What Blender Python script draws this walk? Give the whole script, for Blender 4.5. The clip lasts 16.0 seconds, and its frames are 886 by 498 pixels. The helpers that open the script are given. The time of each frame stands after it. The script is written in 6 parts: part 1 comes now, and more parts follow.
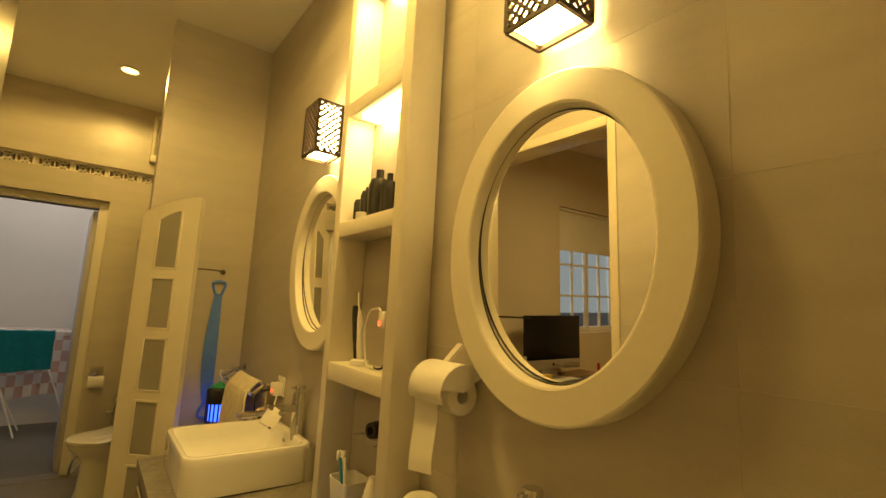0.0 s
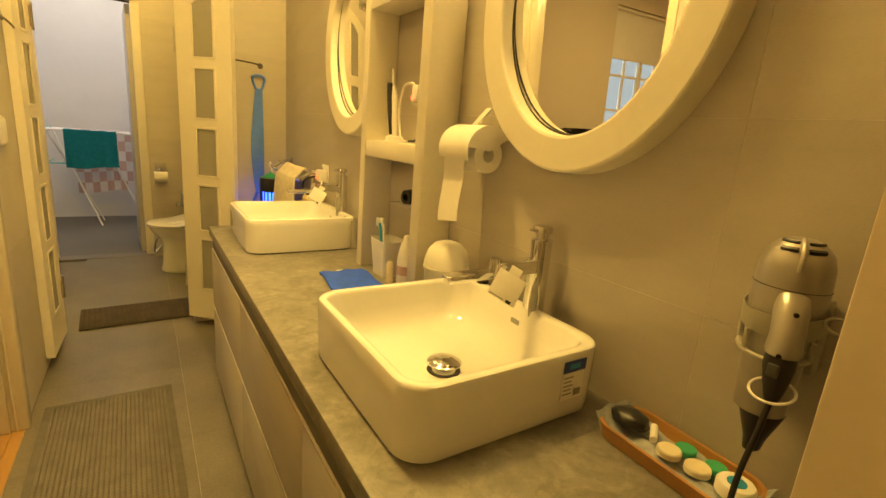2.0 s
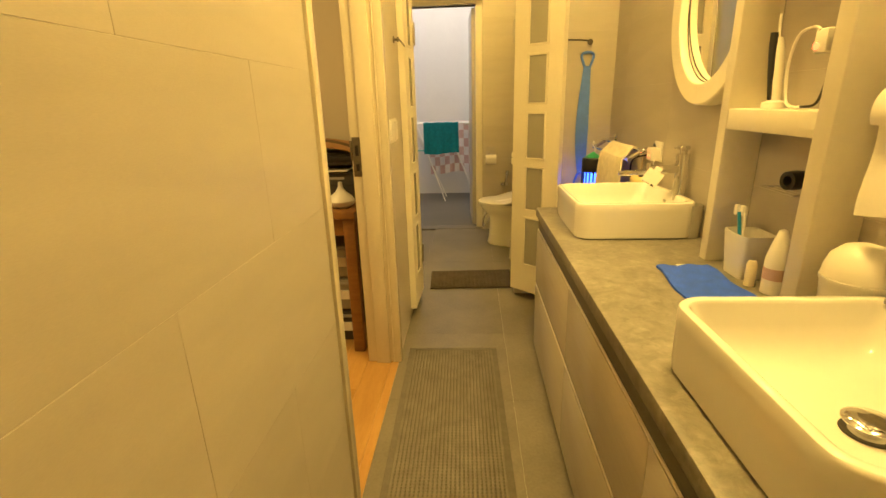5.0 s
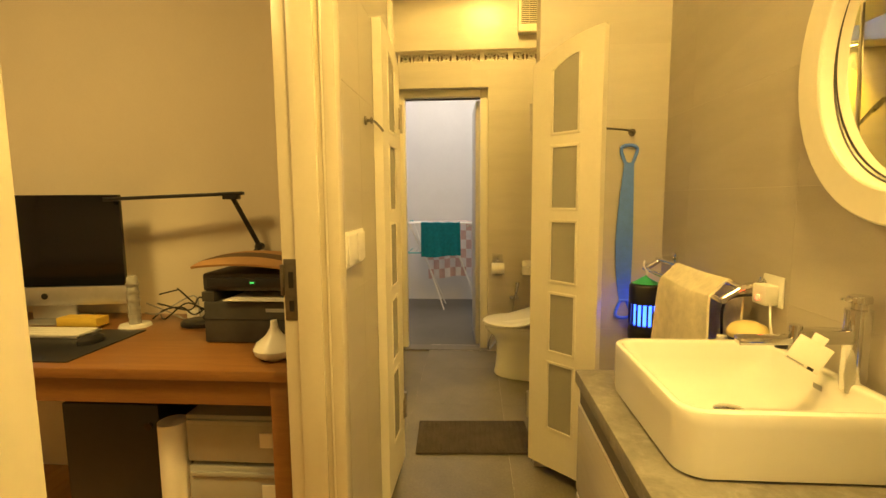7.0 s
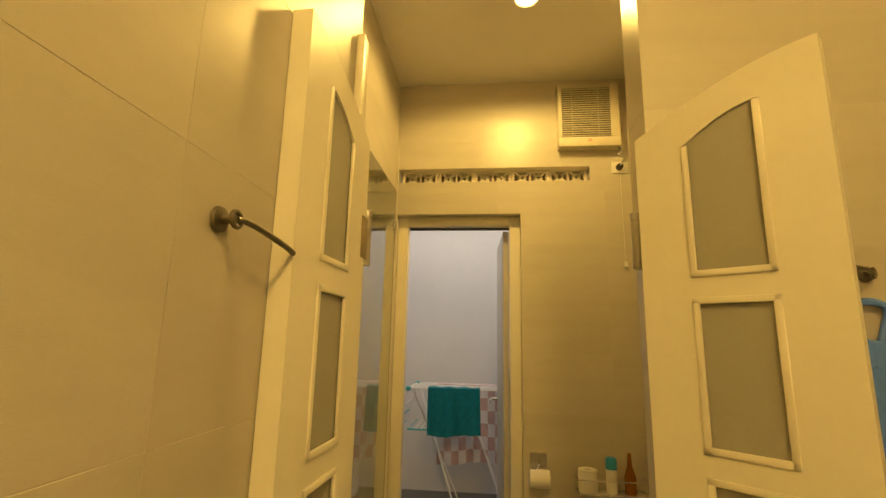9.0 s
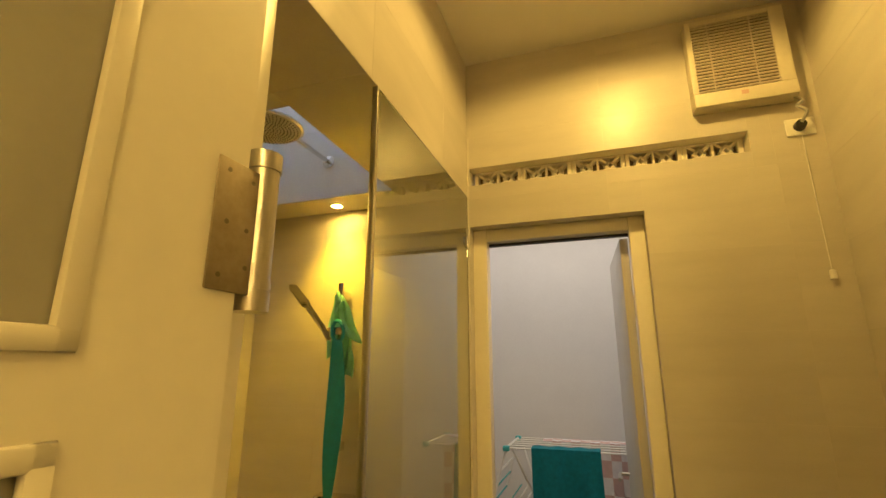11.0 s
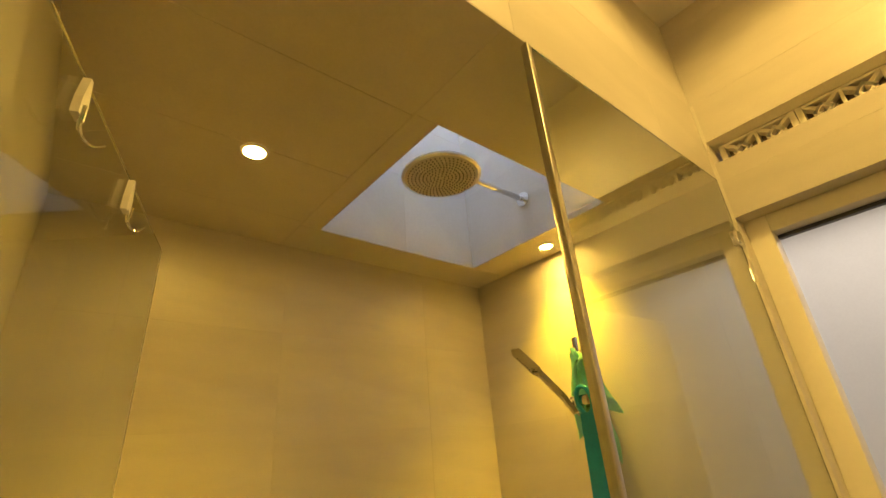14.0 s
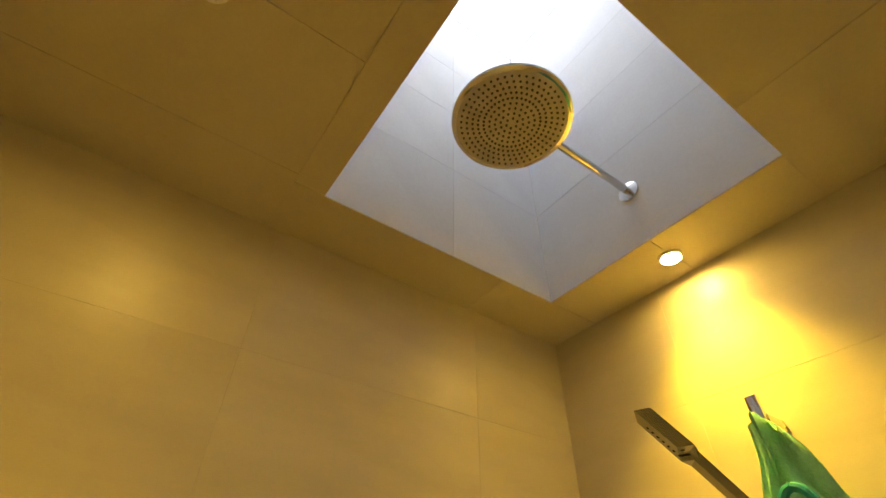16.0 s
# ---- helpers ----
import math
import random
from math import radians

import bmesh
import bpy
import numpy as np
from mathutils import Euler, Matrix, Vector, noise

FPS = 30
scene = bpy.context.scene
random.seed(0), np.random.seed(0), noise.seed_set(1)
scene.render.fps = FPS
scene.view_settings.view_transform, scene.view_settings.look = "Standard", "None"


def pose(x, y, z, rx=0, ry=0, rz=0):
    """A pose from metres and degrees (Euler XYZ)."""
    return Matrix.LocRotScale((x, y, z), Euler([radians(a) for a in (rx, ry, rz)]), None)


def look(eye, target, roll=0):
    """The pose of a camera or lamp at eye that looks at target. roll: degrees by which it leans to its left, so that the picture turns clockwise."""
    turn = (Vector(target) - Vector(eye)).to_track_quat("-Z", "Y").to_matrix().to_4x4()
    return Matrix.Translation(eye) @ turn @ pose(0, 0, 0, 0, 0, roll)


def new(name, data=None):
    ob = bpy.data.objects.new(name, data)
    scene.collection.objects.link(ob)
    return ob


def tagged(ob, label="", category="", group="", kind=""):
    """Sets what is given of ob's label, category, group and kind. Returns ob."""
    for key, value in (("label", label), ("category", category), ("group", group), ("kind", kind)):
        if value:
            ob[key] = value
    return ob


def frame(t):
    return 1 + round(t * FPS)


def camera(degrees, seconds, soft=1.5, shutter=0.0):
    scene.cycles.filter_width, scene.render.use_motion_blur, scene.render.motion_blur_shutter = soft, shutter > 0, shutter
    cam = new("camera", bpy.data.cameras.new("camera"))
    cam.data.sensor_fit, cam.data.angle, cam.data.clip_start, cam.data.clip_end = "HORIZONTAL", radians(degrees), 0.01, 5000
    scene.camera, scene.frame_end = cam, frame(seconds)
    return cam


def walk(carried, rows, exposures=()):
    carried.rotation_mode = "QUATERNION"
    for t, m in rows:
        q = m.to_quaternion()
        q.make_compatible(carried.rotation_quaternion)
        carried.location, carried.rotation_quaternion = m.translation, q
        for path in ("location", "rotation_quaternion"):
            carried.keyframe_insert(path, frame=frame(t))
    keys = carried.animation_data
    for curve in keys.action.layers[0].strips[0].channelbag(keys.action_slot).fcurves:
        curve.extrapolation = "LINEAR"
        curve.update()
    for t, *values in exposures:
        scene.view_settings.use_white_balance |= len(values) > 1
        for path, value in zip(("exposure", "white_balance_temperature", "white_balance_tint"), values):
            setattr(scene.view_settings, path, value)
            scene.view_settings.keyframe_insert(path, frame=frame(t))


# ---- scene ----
cam = camera(87.6, 16.0)
PATH = [
    (0, (0.275, 0.422, 1.371), (1.46, 2.01, 1.642), 3.0),
    (0.5, (0.283, 0.419, 1.342), (1.446, 2.043, 1.424), 3.4),
    (1, (0.277, 0.395, 1.302), (1.425, 2.029, 1.2), 3.6),
    (1.5, (0.265, 0.366, 1.264), (1.385, 1.997, 0.969), 3.8),
    (2, (0.264, 0.344, 1.223), (1.333, 1.968, 0.753), 4.8),
    (2.5, (0.262, 0.324, 1.188), (1.272, 1.934, 0.566), 6.5),
    (3, (0.249, 0.303, 1.16), (1.145, 1.928, 0.416), 7.8),
    (3.5, (0.226, 0.307, 1.156), (0.855, 2.002, 0.301), 7.1),
    (4, (0.203, 0.322, 1.167), (0.444, 2.081, 0.246), 4.9),
    (4.5, (0.211, 0.39, 1.187), (0.185, 2.215, 0.371), 1.1),
    (5, (0.185, 0.461, 1.234), (0.062, 2.363, 0.628), -1.6),
    (5.2, (0.192, 0.536, 1.25), (0.031, 2.459, 0.724), -1.8),
    (7.3, (0.186, 1.387, 1.266), (0.066, 3.38, 1.16), 0.1),
    (7.5, (0.177, 1.471, 1.284), (0.074, 3.469, 1.281), 0.1),
    (8, (0.18, 1.752, 1.355), (0.048, 3.733, 1.595), 0.8),
    (8.5, (0.19, 2.038, 1.382), (-0.04, 3.994, 1.733), 1.6),
    (8.7, (0.154, 2.175, 1.384), (-0.052, 4.13, 1.751), 1.2),
    (10.8, (0.105, 3.007, 1.509), (-0.446, 4.872, 1.978), 0.2),
    (11, (0.095, 3.061, 1.51), (-0.524, 4.898, 2.002), -0.0),
    (11.5, (0.084, 3.18, 1.497), (-0.746, 4.909, 2.063), -0.5),
    (12, (0.11, 3.248, 1.493), (-0.985, 4.8, 2.119), -0.6),
    (12.5, (0.094, 3.306, 1.5), (-1.181, 4.695, 2.167), -1.7),
    (13, (0.073, 3.334, 1.493), (-1.306, 4.6, 2.197), -2.6),
    (13.5, (0.035, 3.366, 1.497), (-1.387, 4.557, 2.244), -3.5),
    (14, (-0.056, 3.476, 1.506), (-1.427, 4.668, 2.342), -4.7),
    (14.5, (-0.153, 3.615, 1.494), (-1.551, 4.716, 2.405), -4.3),
    (15, (-0.264, 3.763, 1.468), (-1.712, 4.724, 2.459), -1.9),
    (15.5, (-0.46, 3.825, 1.47), (-1.833, 4.745, 2.595), -1.0),
    (16, (-0.651, 3.906, 1.487), (-1.895, 4.757, 2.802), 1.1),
]
EXPOSURES = ((0, -0.3), (1, 0.2), (1.5, 0.45), (2.5, 0.76), (3.5, 0.92), (5, 0.85), (7.5, 0.66), (8.0, 0.50), (8.5, 0.16), (11, 0.08), (12, 0.08), (13, 0.33), (14.5, 0.42), (16, 0.25))
walk(cam, [(t, look(eye, target, roll)) for t, eye, target, roll in PATH], EXPOSURES)

# ---- world and light ----
world = bpy.data.worlds.new("sky")
scene.world = world
world.use_nodes = True
wn = world.node_tree.nodes
sky_tex = wn.new("ShaderNodeTexSky")
sky_tex.sky_type = "NISHITA"
sky_tex.sun_disc = False
sky_tex.sun_elevation, sky_tex.sun_rotation = radians(55), radians(200)
world.node_tree.links.new(sky_tex.outputs["Color"], wn["Background"].inputs["Color"])
wn["Background"].inputs["Strength"].default_value = 0.06

sun_data = bpy.data.lights.new("sun", "SUN")
sun_data.energy, sun_data.angle, sun_data.color = 1.0, radians(12), (1.0, 0.96, 0.9)
new("sun", sun_data).matrix_world = look((0, 0, 12), (-1.2, -2.0, 5))

WARM = (1.0, 0.625, 0.142)


def spot(name, place, target, watts, degrees, blend=0.6, radius=0.03, color=WARM):
    d = bpy.data.lights.new(name, "SPOT")
    d.energy, d.spot_size, d.spot_blend, d.shadow_soft_size, d.color = watts, radians(degrees), blend, radius, color
    ob = new(name, d)
    ob.matrix_world = look(place, target)
    return ob


# the plan, in metres
XW, YE, YP, XL, ZC, YF = 1.012, 3.345, 3.465, -0.182, 2.96, 5.0
YQ, YO = 3.352, 3.235   # wet-room and office faces of the wall between office and shower
XG, XS, ZS, XR = -0.44, -1.571, 2.268, 0.945
SX0, SX1, SY0, SY1, ZT = -1.397, -0.738, 4.087, 4.806, 3.75
OY0, OY1, OZ, OW = 1.60, 2.50, 2.26, 0.14
CZ, CX, CY0, CY1 = 0.744, 0.494, 0.45, 2.64
YN = -0.50

spot("wet_room_downlight", (0.295, 4.275, ZC - 0.03), (0.295, 4.275, 0), 45, 170, 0.3, 0.05)
# Added fill lamp, never in view, that brightens the vanity corridor.
spot("unseen_vanity_fill", (0.48, 1.62, ZC - 0.03), (0.48, 1.62, 0), 118, 168, 0.35, 0.12)
for px, py, w in ((-1.068, 4.905, 56), (-1.08, 3.755, 30)):
    spot("shower_downlight", (px, py, ZS - 0.02), (px, py, 0), w, 94, 1.0, 0.03, (1.0, 0.58, 0.03))

for nm, loc, rot, sx, sy, w, c in (
    ("skylight_daylight", ((SX0 + SX1) / 2, (SY0 + SY1) / 2, ZT - 0.03), (0, 0, 0), SX1 - SX0, SY1 - SY0, 1.9, (0.95, 0.93, 0.93)),
    ("laundry_daylight", (-0.1, 6.1, 2.72), (0, 0, 0), 2.0, 1.6, 18, (1.0, 0.87, 0.73)),
    ("window_daylight", (-2.45, 3.30, 1.8), (-90, 0, 0), 0.9, 1.0, 1.0, (0.9, 0.97, 1.0))):
    ad = bpy.data.lights.new(nm, "AREA")
    ad.shape, ad.size, ad.size_y, ad.energy, ad.color = "RECTANGLE", sx, sy, w, c
    new(nm, ad).matrix_world = pose(*loc, *rot)
od = bpy.data.lights.new("office_ceiling_light", "AREA")
od.shape, od.size, od.size_y, od.energy, od.color = "RECTANGLE", 0.5, 0.5, 24, (1.0, 0.66, 0.20)
new("office_ceiling_light", od).matrix_world = pose(-1.6, 1.6, 2.7)

# ---- materials ----


def mat(name, color, rough=0.5, metal=0.0, var=0.0, scale=6.0, bump=0.0, bscale=60.0, spec=0.5, coat=0.0, trans=0.0, emit=None, emit_s=0.0, stretch=(1, 1, 1), color2=None, rvar=0.0, alpha=1.0, piece=0.0):
    m = bpy.data.materials.new(name)
    m.use_nodes = True
    nt = m.node_tree
    n, l = nt.nodes, nt.links
    b = n["Principled BSDF"]
    b.inputs["Base Color"].default_value = (*color, 1)
    b.inputs["Roughness"].default_value = rough
    b.inputs["Metallic"].default_value = metal
    b.inputs["Specular IOR Level"].default_value = spec
    b.inputs["Coat Weight"].default_value = coat
    b.inputs["Transmission Weight"].default_value = trans
    b.inputs["Alpha"].default_value = alpha
    if emit:
        b.inputs["Emission Color"].default_value = (*emit, 1)
        b.inputs["Emission Strength"].default_value = emit_s
    if var or bump or color2 or rvar:
        co = n.new("ShaderNodeTexCoord")
        mp = n.new("ShaderNodeMapping")
        mp.inputs["Scale"].default_value = stretch
        l.new(co.outputs["Object"], mp.inputs["Vector"])
        big = n.new("ShaderNodeTexNoise")
        big.inputs["Scale"].default_value, big.inputs["Detail"].default_value, big.inputs["Roughness"].default_value = scale, 8, 0.62
        l.new(mp.outputs["Vector"], big.inputs["Vector"])
        fine = n.new("ShaderNodeTexNoise")
        fine.inputs["Scale"].default_value, fine.inputs["Detail"].default_value = bscale, 4
        l.new(mp.outputs["Vector"], fine.inputs["Vector"])
        if var or color2:
            c2 = color2 or tuple(max(0, c * (1 - var)) for c in color)
            c1 = color if color2 else tuple(min(1, c * (1 + var * 0.6)) for c in color)
            ramp = n.new("ShaderNodeValToRGB")
            ramp.color_ramp.elements[0].position, ramp.color_ramp.elements[1].position = 0.32, 0.7
            ramp.color_ramp.elements[0].color, ramp.color_ramp.elements[1].color = (*c2, 1), (*c1, 1)
            mixv = n.new("ShaderNodeMix")
            mixv.inputs["Factor"].default_value = 0.3
            l.new(big.outputs["Fac"], mixv.inputs["A"])
            l.new(fine.outputs["Fac"], mixv.inputs["B"])
            l.new(mixv.outputs["Result"], ramp.inputs["Fac"])
            last = ramp.outputs["Color"]
            if piece:
                info = n.new("ShaderNodeObjectInfo")
                mr = n.new("ShaderNodeMapRange")
                mr.inputs["To Min"].default_value, mr.inputs["To Max"].default_value = 1 - piece, 1 + piece
                l.new(info.outputs["Random"], mr.inputs["Value"])
                hs = n.new("ShaderNodeHueSaturation")
                l.new(mr.outputs["Result"], hs.inputs["Value"])
                l.new(last, hs.inputs["Color"])
                last = hs.outputs["Color"]
            l.new(last, b.inputs["Base Color"])
        if rvar:
            rr = n.new("ShaderNodeMapRange")
            rr.inputs["To Min"].default_value, rr.inputs["To Max"].default_value = rough - rvar, rough + rvar
            l.new(big.outputs["Fac"], rr.inputs["Value"])
            l.new(rr.outputs["Result"], b.inputs["Roughness"])
        if bump:
            bp = n.new("ShaderNodeBump")
            bp.inputs["Strength"].default_value, bp.inputs["Distance"].default_value = bump, 0.004
            l.new(fine.outputs["Fac"], bp.inputs["Height"])
            l.new(bp.outputs["Normal"], b.inputs["Normal"])
    return m


def slate(name, light, dark, rough):
    """Honed slate: broad clouds, flaky patches with crisp edges, and a fine speckle."""
    m = mat(name, light, rough, color2=dark, scale=7, bump=0.05, bscale=45, rvar=0.08)
    nt = m.node_tree
    n, l = nt.nodes, nt.links
    b = n["Principled BSDF"]
    co = n.new("ShaderNodeTexCoord")
    last = b.inputs["Base Color"].links[0].from_socket
    for scale, dist, lo, hi, dim in ((9, 1.2, 0.47, 0.58, 0.80), (24, 0.8, 0.52, 0.62, 1.20), (70, 0.4, 0.55, 0.66, 0.86), (170, 0.0, 0.60, 0.68, 0.84)):
        nz = n.new("ShaderNodeTexNoise")
        nz.inputs["Scale"].default_value, nz.inputs["Detail"].default_value = scale, 9
        nz.inputs["Roughness"].default_value, nz.inputs["Distortion"].default_value = 0.68, dist
        l.new(co.outputs["Object"], nz.inputs["Vector"])
        mr = n.new("ShaderNodeMapRange")
        mr.inputs["From Min"].default_value, mr.inputs["From Max"].default_value = lo, hi
        mr.inputs["To Min"].default_value, mr.inputs["To Max"].default_value = 1.0, dim
        l.new(nz.outputs["Fac"], mr.inputs["Value"])
        hs = n.new("ShaderNodeHueSaturation")
        l.new(mr.outputs["Result"], hs.inputs["Value"])
        l.new(last, hs.inputs["Color"])
        last = hs.outputs["Color"]
    l.new(last, b.inputs["Base Color"])
    return m


def glass(name, tint, rough=0.0):
    return mat(name, tint, rough, trans=1.0, spec=0.5)


M_TILE = mat("beige_wall_tile", (0.58, 0.54, 0.48), 0.34, var=0.10, scale=2.5, bump=0.06, bscale=140, rvar=0.06, stretch=(1, 1, 5), piece=0.03)
# Copy of M_TILE, darkened in colour for the weaker light on the west wall.
M_TILE_DIM = mat("beige_tile_dimmed", (0.49, 0.455, 0.40), 0.34, var=0.10, scale=2.5, bump=0.06, bscale=140, rvar=0.06, stretch=(1, 1, 5), piece=0.03)
M_TILE_GREY = mat("grey_wall_tile", (0.47, 0.435, 0.39), 0.40, var=0.12, scale=2.5, bump=0.06, bscale=140, rvar=0.06, stretch=(1, 1, 5), piece=0.03)
M_GROUT = mat("grout", (0.66, 0.62, 0.55), 0.8, var=0.08, scale=20, bump=0.1)
M_SHAFT = mat("skylight_tile", (0.72, 0.73, 0.76), 0.45, var=0.10, scale=3, bump=0.05, bscale=90, piece=0.03)
M_FLOOR_L = mat("grey_laundry_floor", (0.130, 0.122, 0.108), 0.45, var=0.35, scale=3.5, bump=0.08, bscale=90, rvar=0.1)
M_FLOOR = mat("grey_floor_tile", (0.180, 0.164, 0.138), 0.42, var=0.35, scale=3.5, bump=0.08, bscale=90, rvar=0.1, piece=0.04)
M_CEIL = mat("white_ceiling_paint", (0.78, 0.76, 0.72), 0.7, var=0.04, scale=2, bump=0.05, bscale=200)
M_PAINT = mat("cream_wall_paint", (0.70, 0.63, 0.50), 0.75, var=0.05, scale=2, bump=0.08, bscale=160)
M_WHITE = mat("white_satin_paint", (0.80, 0.76, 0.66), 0.35, var=0.05, scale=4, bump=0.04, bscale=60)
M_FRAME = mat("cream_frame_paint", (0.66, 0.61, 0.49), 0.22, var=0.05, scale=4, bump=0.04, bscale=60)
M_LAUNDRY = mat("laundry_wall_paint", (0.74, 0.73, 0.72), 0.8, var=0.06, scale=2.2, bump=0.1, bscale=90)
M_STONE = slate("grey_stone_counter", (0.295, 0.275, 0.24), (0.150, 0.140, 0.118), 0.46)
# Dark colour standing in for the shade in the gap below the worktop.
M_GAP_SHADE = mat("painted_gap_shade", (0.10, 0.09, 0.075), 0.5, var=0.2, scale=8)
M_DRAWER = mat("greige_drawer_front", (0.50, 0.46, 0.40), 0.24, var=0.06, scale=5, stretch=(1, 1, 14), bump=0.02, bscale=40)
M_CERAMIC = mat("white_ceramic", (0.80, 0.79, 0.76), 0.06, coat=0.6, var=0.02, scale=5)
M_CHROME = mat("polished_chrome", (0.75, 0.75, 0.76), 0.08, 1.0, var=0.05, scale=12)
M_STEEL = mat("brushed_steel", (0.58, 0.56, 0.53), 0.28, 1.0, var=0.12, scale=30, stretch=(8, 8, 1))
M_MIRROR = mat("silver_mirror", (0.93, 0.93, 0.92), 0.0, 1.0)
M_GLASS = glass("clear_green_glass", (0.90, 0.95, 0.90))
M_GEDGE = mat("dark_green_glass_edge", (0.008, 0.028, 0.020), 0.2, spec=0.3)
M_FROST = mat("frosted_pane", (0.43, 0.42, 0.37), 0.22, trans=0.15, var=0.05, scale=4, bump=0.05, bscale=120)
M_BLACK = mat("black_plastic", (0.018, 0.018, 0.02), 0.35, var=0.2, scale=20)
M_DGREY = mat("dark_grey_plastic", (0.06, 0.058, 0.055), 0.45, var=0.2, scale=20, bump=0.05)
M_WPLASTIC = mat("white_plastic", (0.82, 0.80, 0.76), 0.3, var=0.03, scale=8)
M_LAMP = mat("lit_lamp_glass", (0.9, 0.88, 0.8), 0.3, emit=(1.0, 0.66, 0.20), emit_s=54.0)
M_DOWN = mat("lit_downlight", (0.9, 0.9, 0.8), 0.3, emit=(1.0, 0.62, 0.14), emit_s=9.0)
M_DOWNS = mat("lit_small_downlight", (0.9, 0.9, 0.8), 0.3, emit=(1.0, 0.60, 0.10), emit_s=330.0)
M_SKYLIT = mat("skylight_sky", (0.9, 0.95, 1.0), 0.5, emit=(0.93, 0.97, 1.0), emit_s=1.1)
M_PLATE = mat("tarnished_hinge_steel", (0.46, 0.40, 0.31), 0.42, 0.75, color2=(0.30, 0.25, 0.19), scale=22, bump=0.1, bscale=160, rvar=0.1)
M_AGED = mat("aged_steel", (0.22, 0.20, 0.17), 0.38, 0.9, var=0.2, scale=40)
M_BRONZE = mat("dark_bronze_metal", (0.045, 0.028, 0.018), 0.45, 0.5, var=0.3, scale=30)
M_WOODF = mat("oak_parquet", (0.50, 0.30, 0.10), 0.35, color2=(0.36, 0.19, 0.055), scale=3, stretch=(9, 1, 9), bump=0.05, bscale=30, piece=0.12)
M_DESK = mat("honey_oak_wood", (0.30, 0.145, 0.042), 0.32, color2=(0.20, 0.085, 0.024), scale=2.2, stretch=(1.2, 14, 14), bump=0.04, bscale=24)
M_MAT = mat("grey_woven_mat", (0.17, 0.16, 0.142), 0.9, var=0.3, scale=14, bump=0.5, bscale=220)
M_RUG = mat("dark_brown_rug", (0.075, 0.06, 0.05), 0.95, var=0.4, scale=12, bump=0.8, bscale=260)
M_TEAL = mat("teal_terry_cloth", (0.0, 0.19, 0.25), 0.95, var=0.25, scale=30, bump=0.7, bscale=320)
M_TEALP = mat("teal_plastic", (0.06, 0.42, 0.45), 0.4, var=0.05)
M_GREEN = mat("green_microfibre", (0.27, 0.68, 0.46), 0.9, var=0.3, scale=24, bump=0.6, bscale=260)
M_BLUECLOTH = mat("blue_microfibre", (0.035, 0.12, 0.85), 0.95, var=0.25, scale=30, bump=0.7, bscale=320)
M_BLUE = mat("blue_silicone", (0.12, 0.28, 0.95), 0.5, var=0.15, scale=30, bump=0.4, bscale=160)
M_TOWEL = mat("cream_terry_towel", (0.84, 0.77, 0.60), 0.95, var=0.18, scale=30, bump=0.9, bscale=300)
M_PAPER = mat("white_paper", (0.82, 0.80, 0.75), 0.9, var=0.04, scale=10, bump=0.15, bscale=120)
M_PINK = mat("pink_check_cloth", (0.62, 0.42, 0.40), 0.95, var=0.1, scale=20, bump=0.4, bscale=240)
M_PINKL = mat("white_check_cloth", (0.78, 0.74, 0.76), 0.95, var=0.1, scale=20, bump=0.4, bscale=240)
M_PLAIDA = mat("tan_plaid", (0.42, 0.24, 0.10), 0.95, var=0.15, scale=20, bump=0.4, bscale=240)
M_PLAIDB = mat("brown_plaid", (0.12, 0.075, 0.04), 0.95, var=0.15, scale=20, bump=0.4, bscale=240)
M_WOODTRAY = mat("bamboo_wood", (0.48, 0.26, 0.085), 0.4, color2=(0.36, 0.17, 0.05), scale=5, stretch=(12, 1.5, 12), bump=0.04)
M_TISSUE = mat("patterned_tissue", (0.50, 0.52, 0.52), 0.9, color2=(0.22, 0.25, 0.27), scale=40, bump=0.3)
M_GREENP = mat("green_plastic", (0.05, 0.42, 0.20), 0.35, var=0.05)
M_CREAMP = mat("pale_yellow_plastic", (0.80, 0.66, 0.30), 0.4, var=0.05, scale=10)
M_SOAP = mat("cream_soap", (0.78, 0.70, 0.52), 0.45, var=0.06, scale=12, bump=0.05)
M_UV = mat("ultraviolet_tube", (0.05, 0.08, 0.9), 0.3, emit=(0.03, 0.10, 1.0), emit_s=5.0)
M_RED = mat("red_indicator", (0.9, 0.05, 0.02), 0.3, emit=(1.0, 0.07, 0.02), emit_s=5.0)
# Green printer label, no lamp; slight emission added to brighten its colour.
M_GREENTAG = mat("glowing_green_label", (0.1, 0.8, 0.2), 0.3, emit=(0.1, 1.0, 0.2), emit_s=0.4)
M_SILVER = mat("satin_silver_plastic", (0.42, 0.40, 0.37), 0.32, 0.6, var=0.08, scale=15)
M_GREYP = mat("grey_plastic", (0.34, 0.34, 0.33), 0.4, var=0.05, scale=12)
M_NAVY = mat("navy_plastic", (0.02, 0.035, 0.12), 0.35, var=0.1)
M_BLUEP = mat("sky_blue_plastic", (0.02, 0.28, 0.55), 0.35, var=0.05)
M_AMBER = mat("amber_glass", (0.45, 0.16, 0.01), 0.08, trans=0.5)
M_SCREEN = mat("black_screen", (0.006, 0.006, 0.008), 0.12, var=0.2, scale=3)
M_ALU = mat("aluminium", (0.62, 0.62, 0.61), 0.35, 0.85, var=0.08, scale=20)
M_CLEARP = mat("smoky_clear_plastic", (0.55, 0.54, 0.50), 0.2, trans=0.3, var=0.05)
M_LABEL = mat("blue_sticker", (0.03, 0.06, 0.33), 0.5, var=0.05)
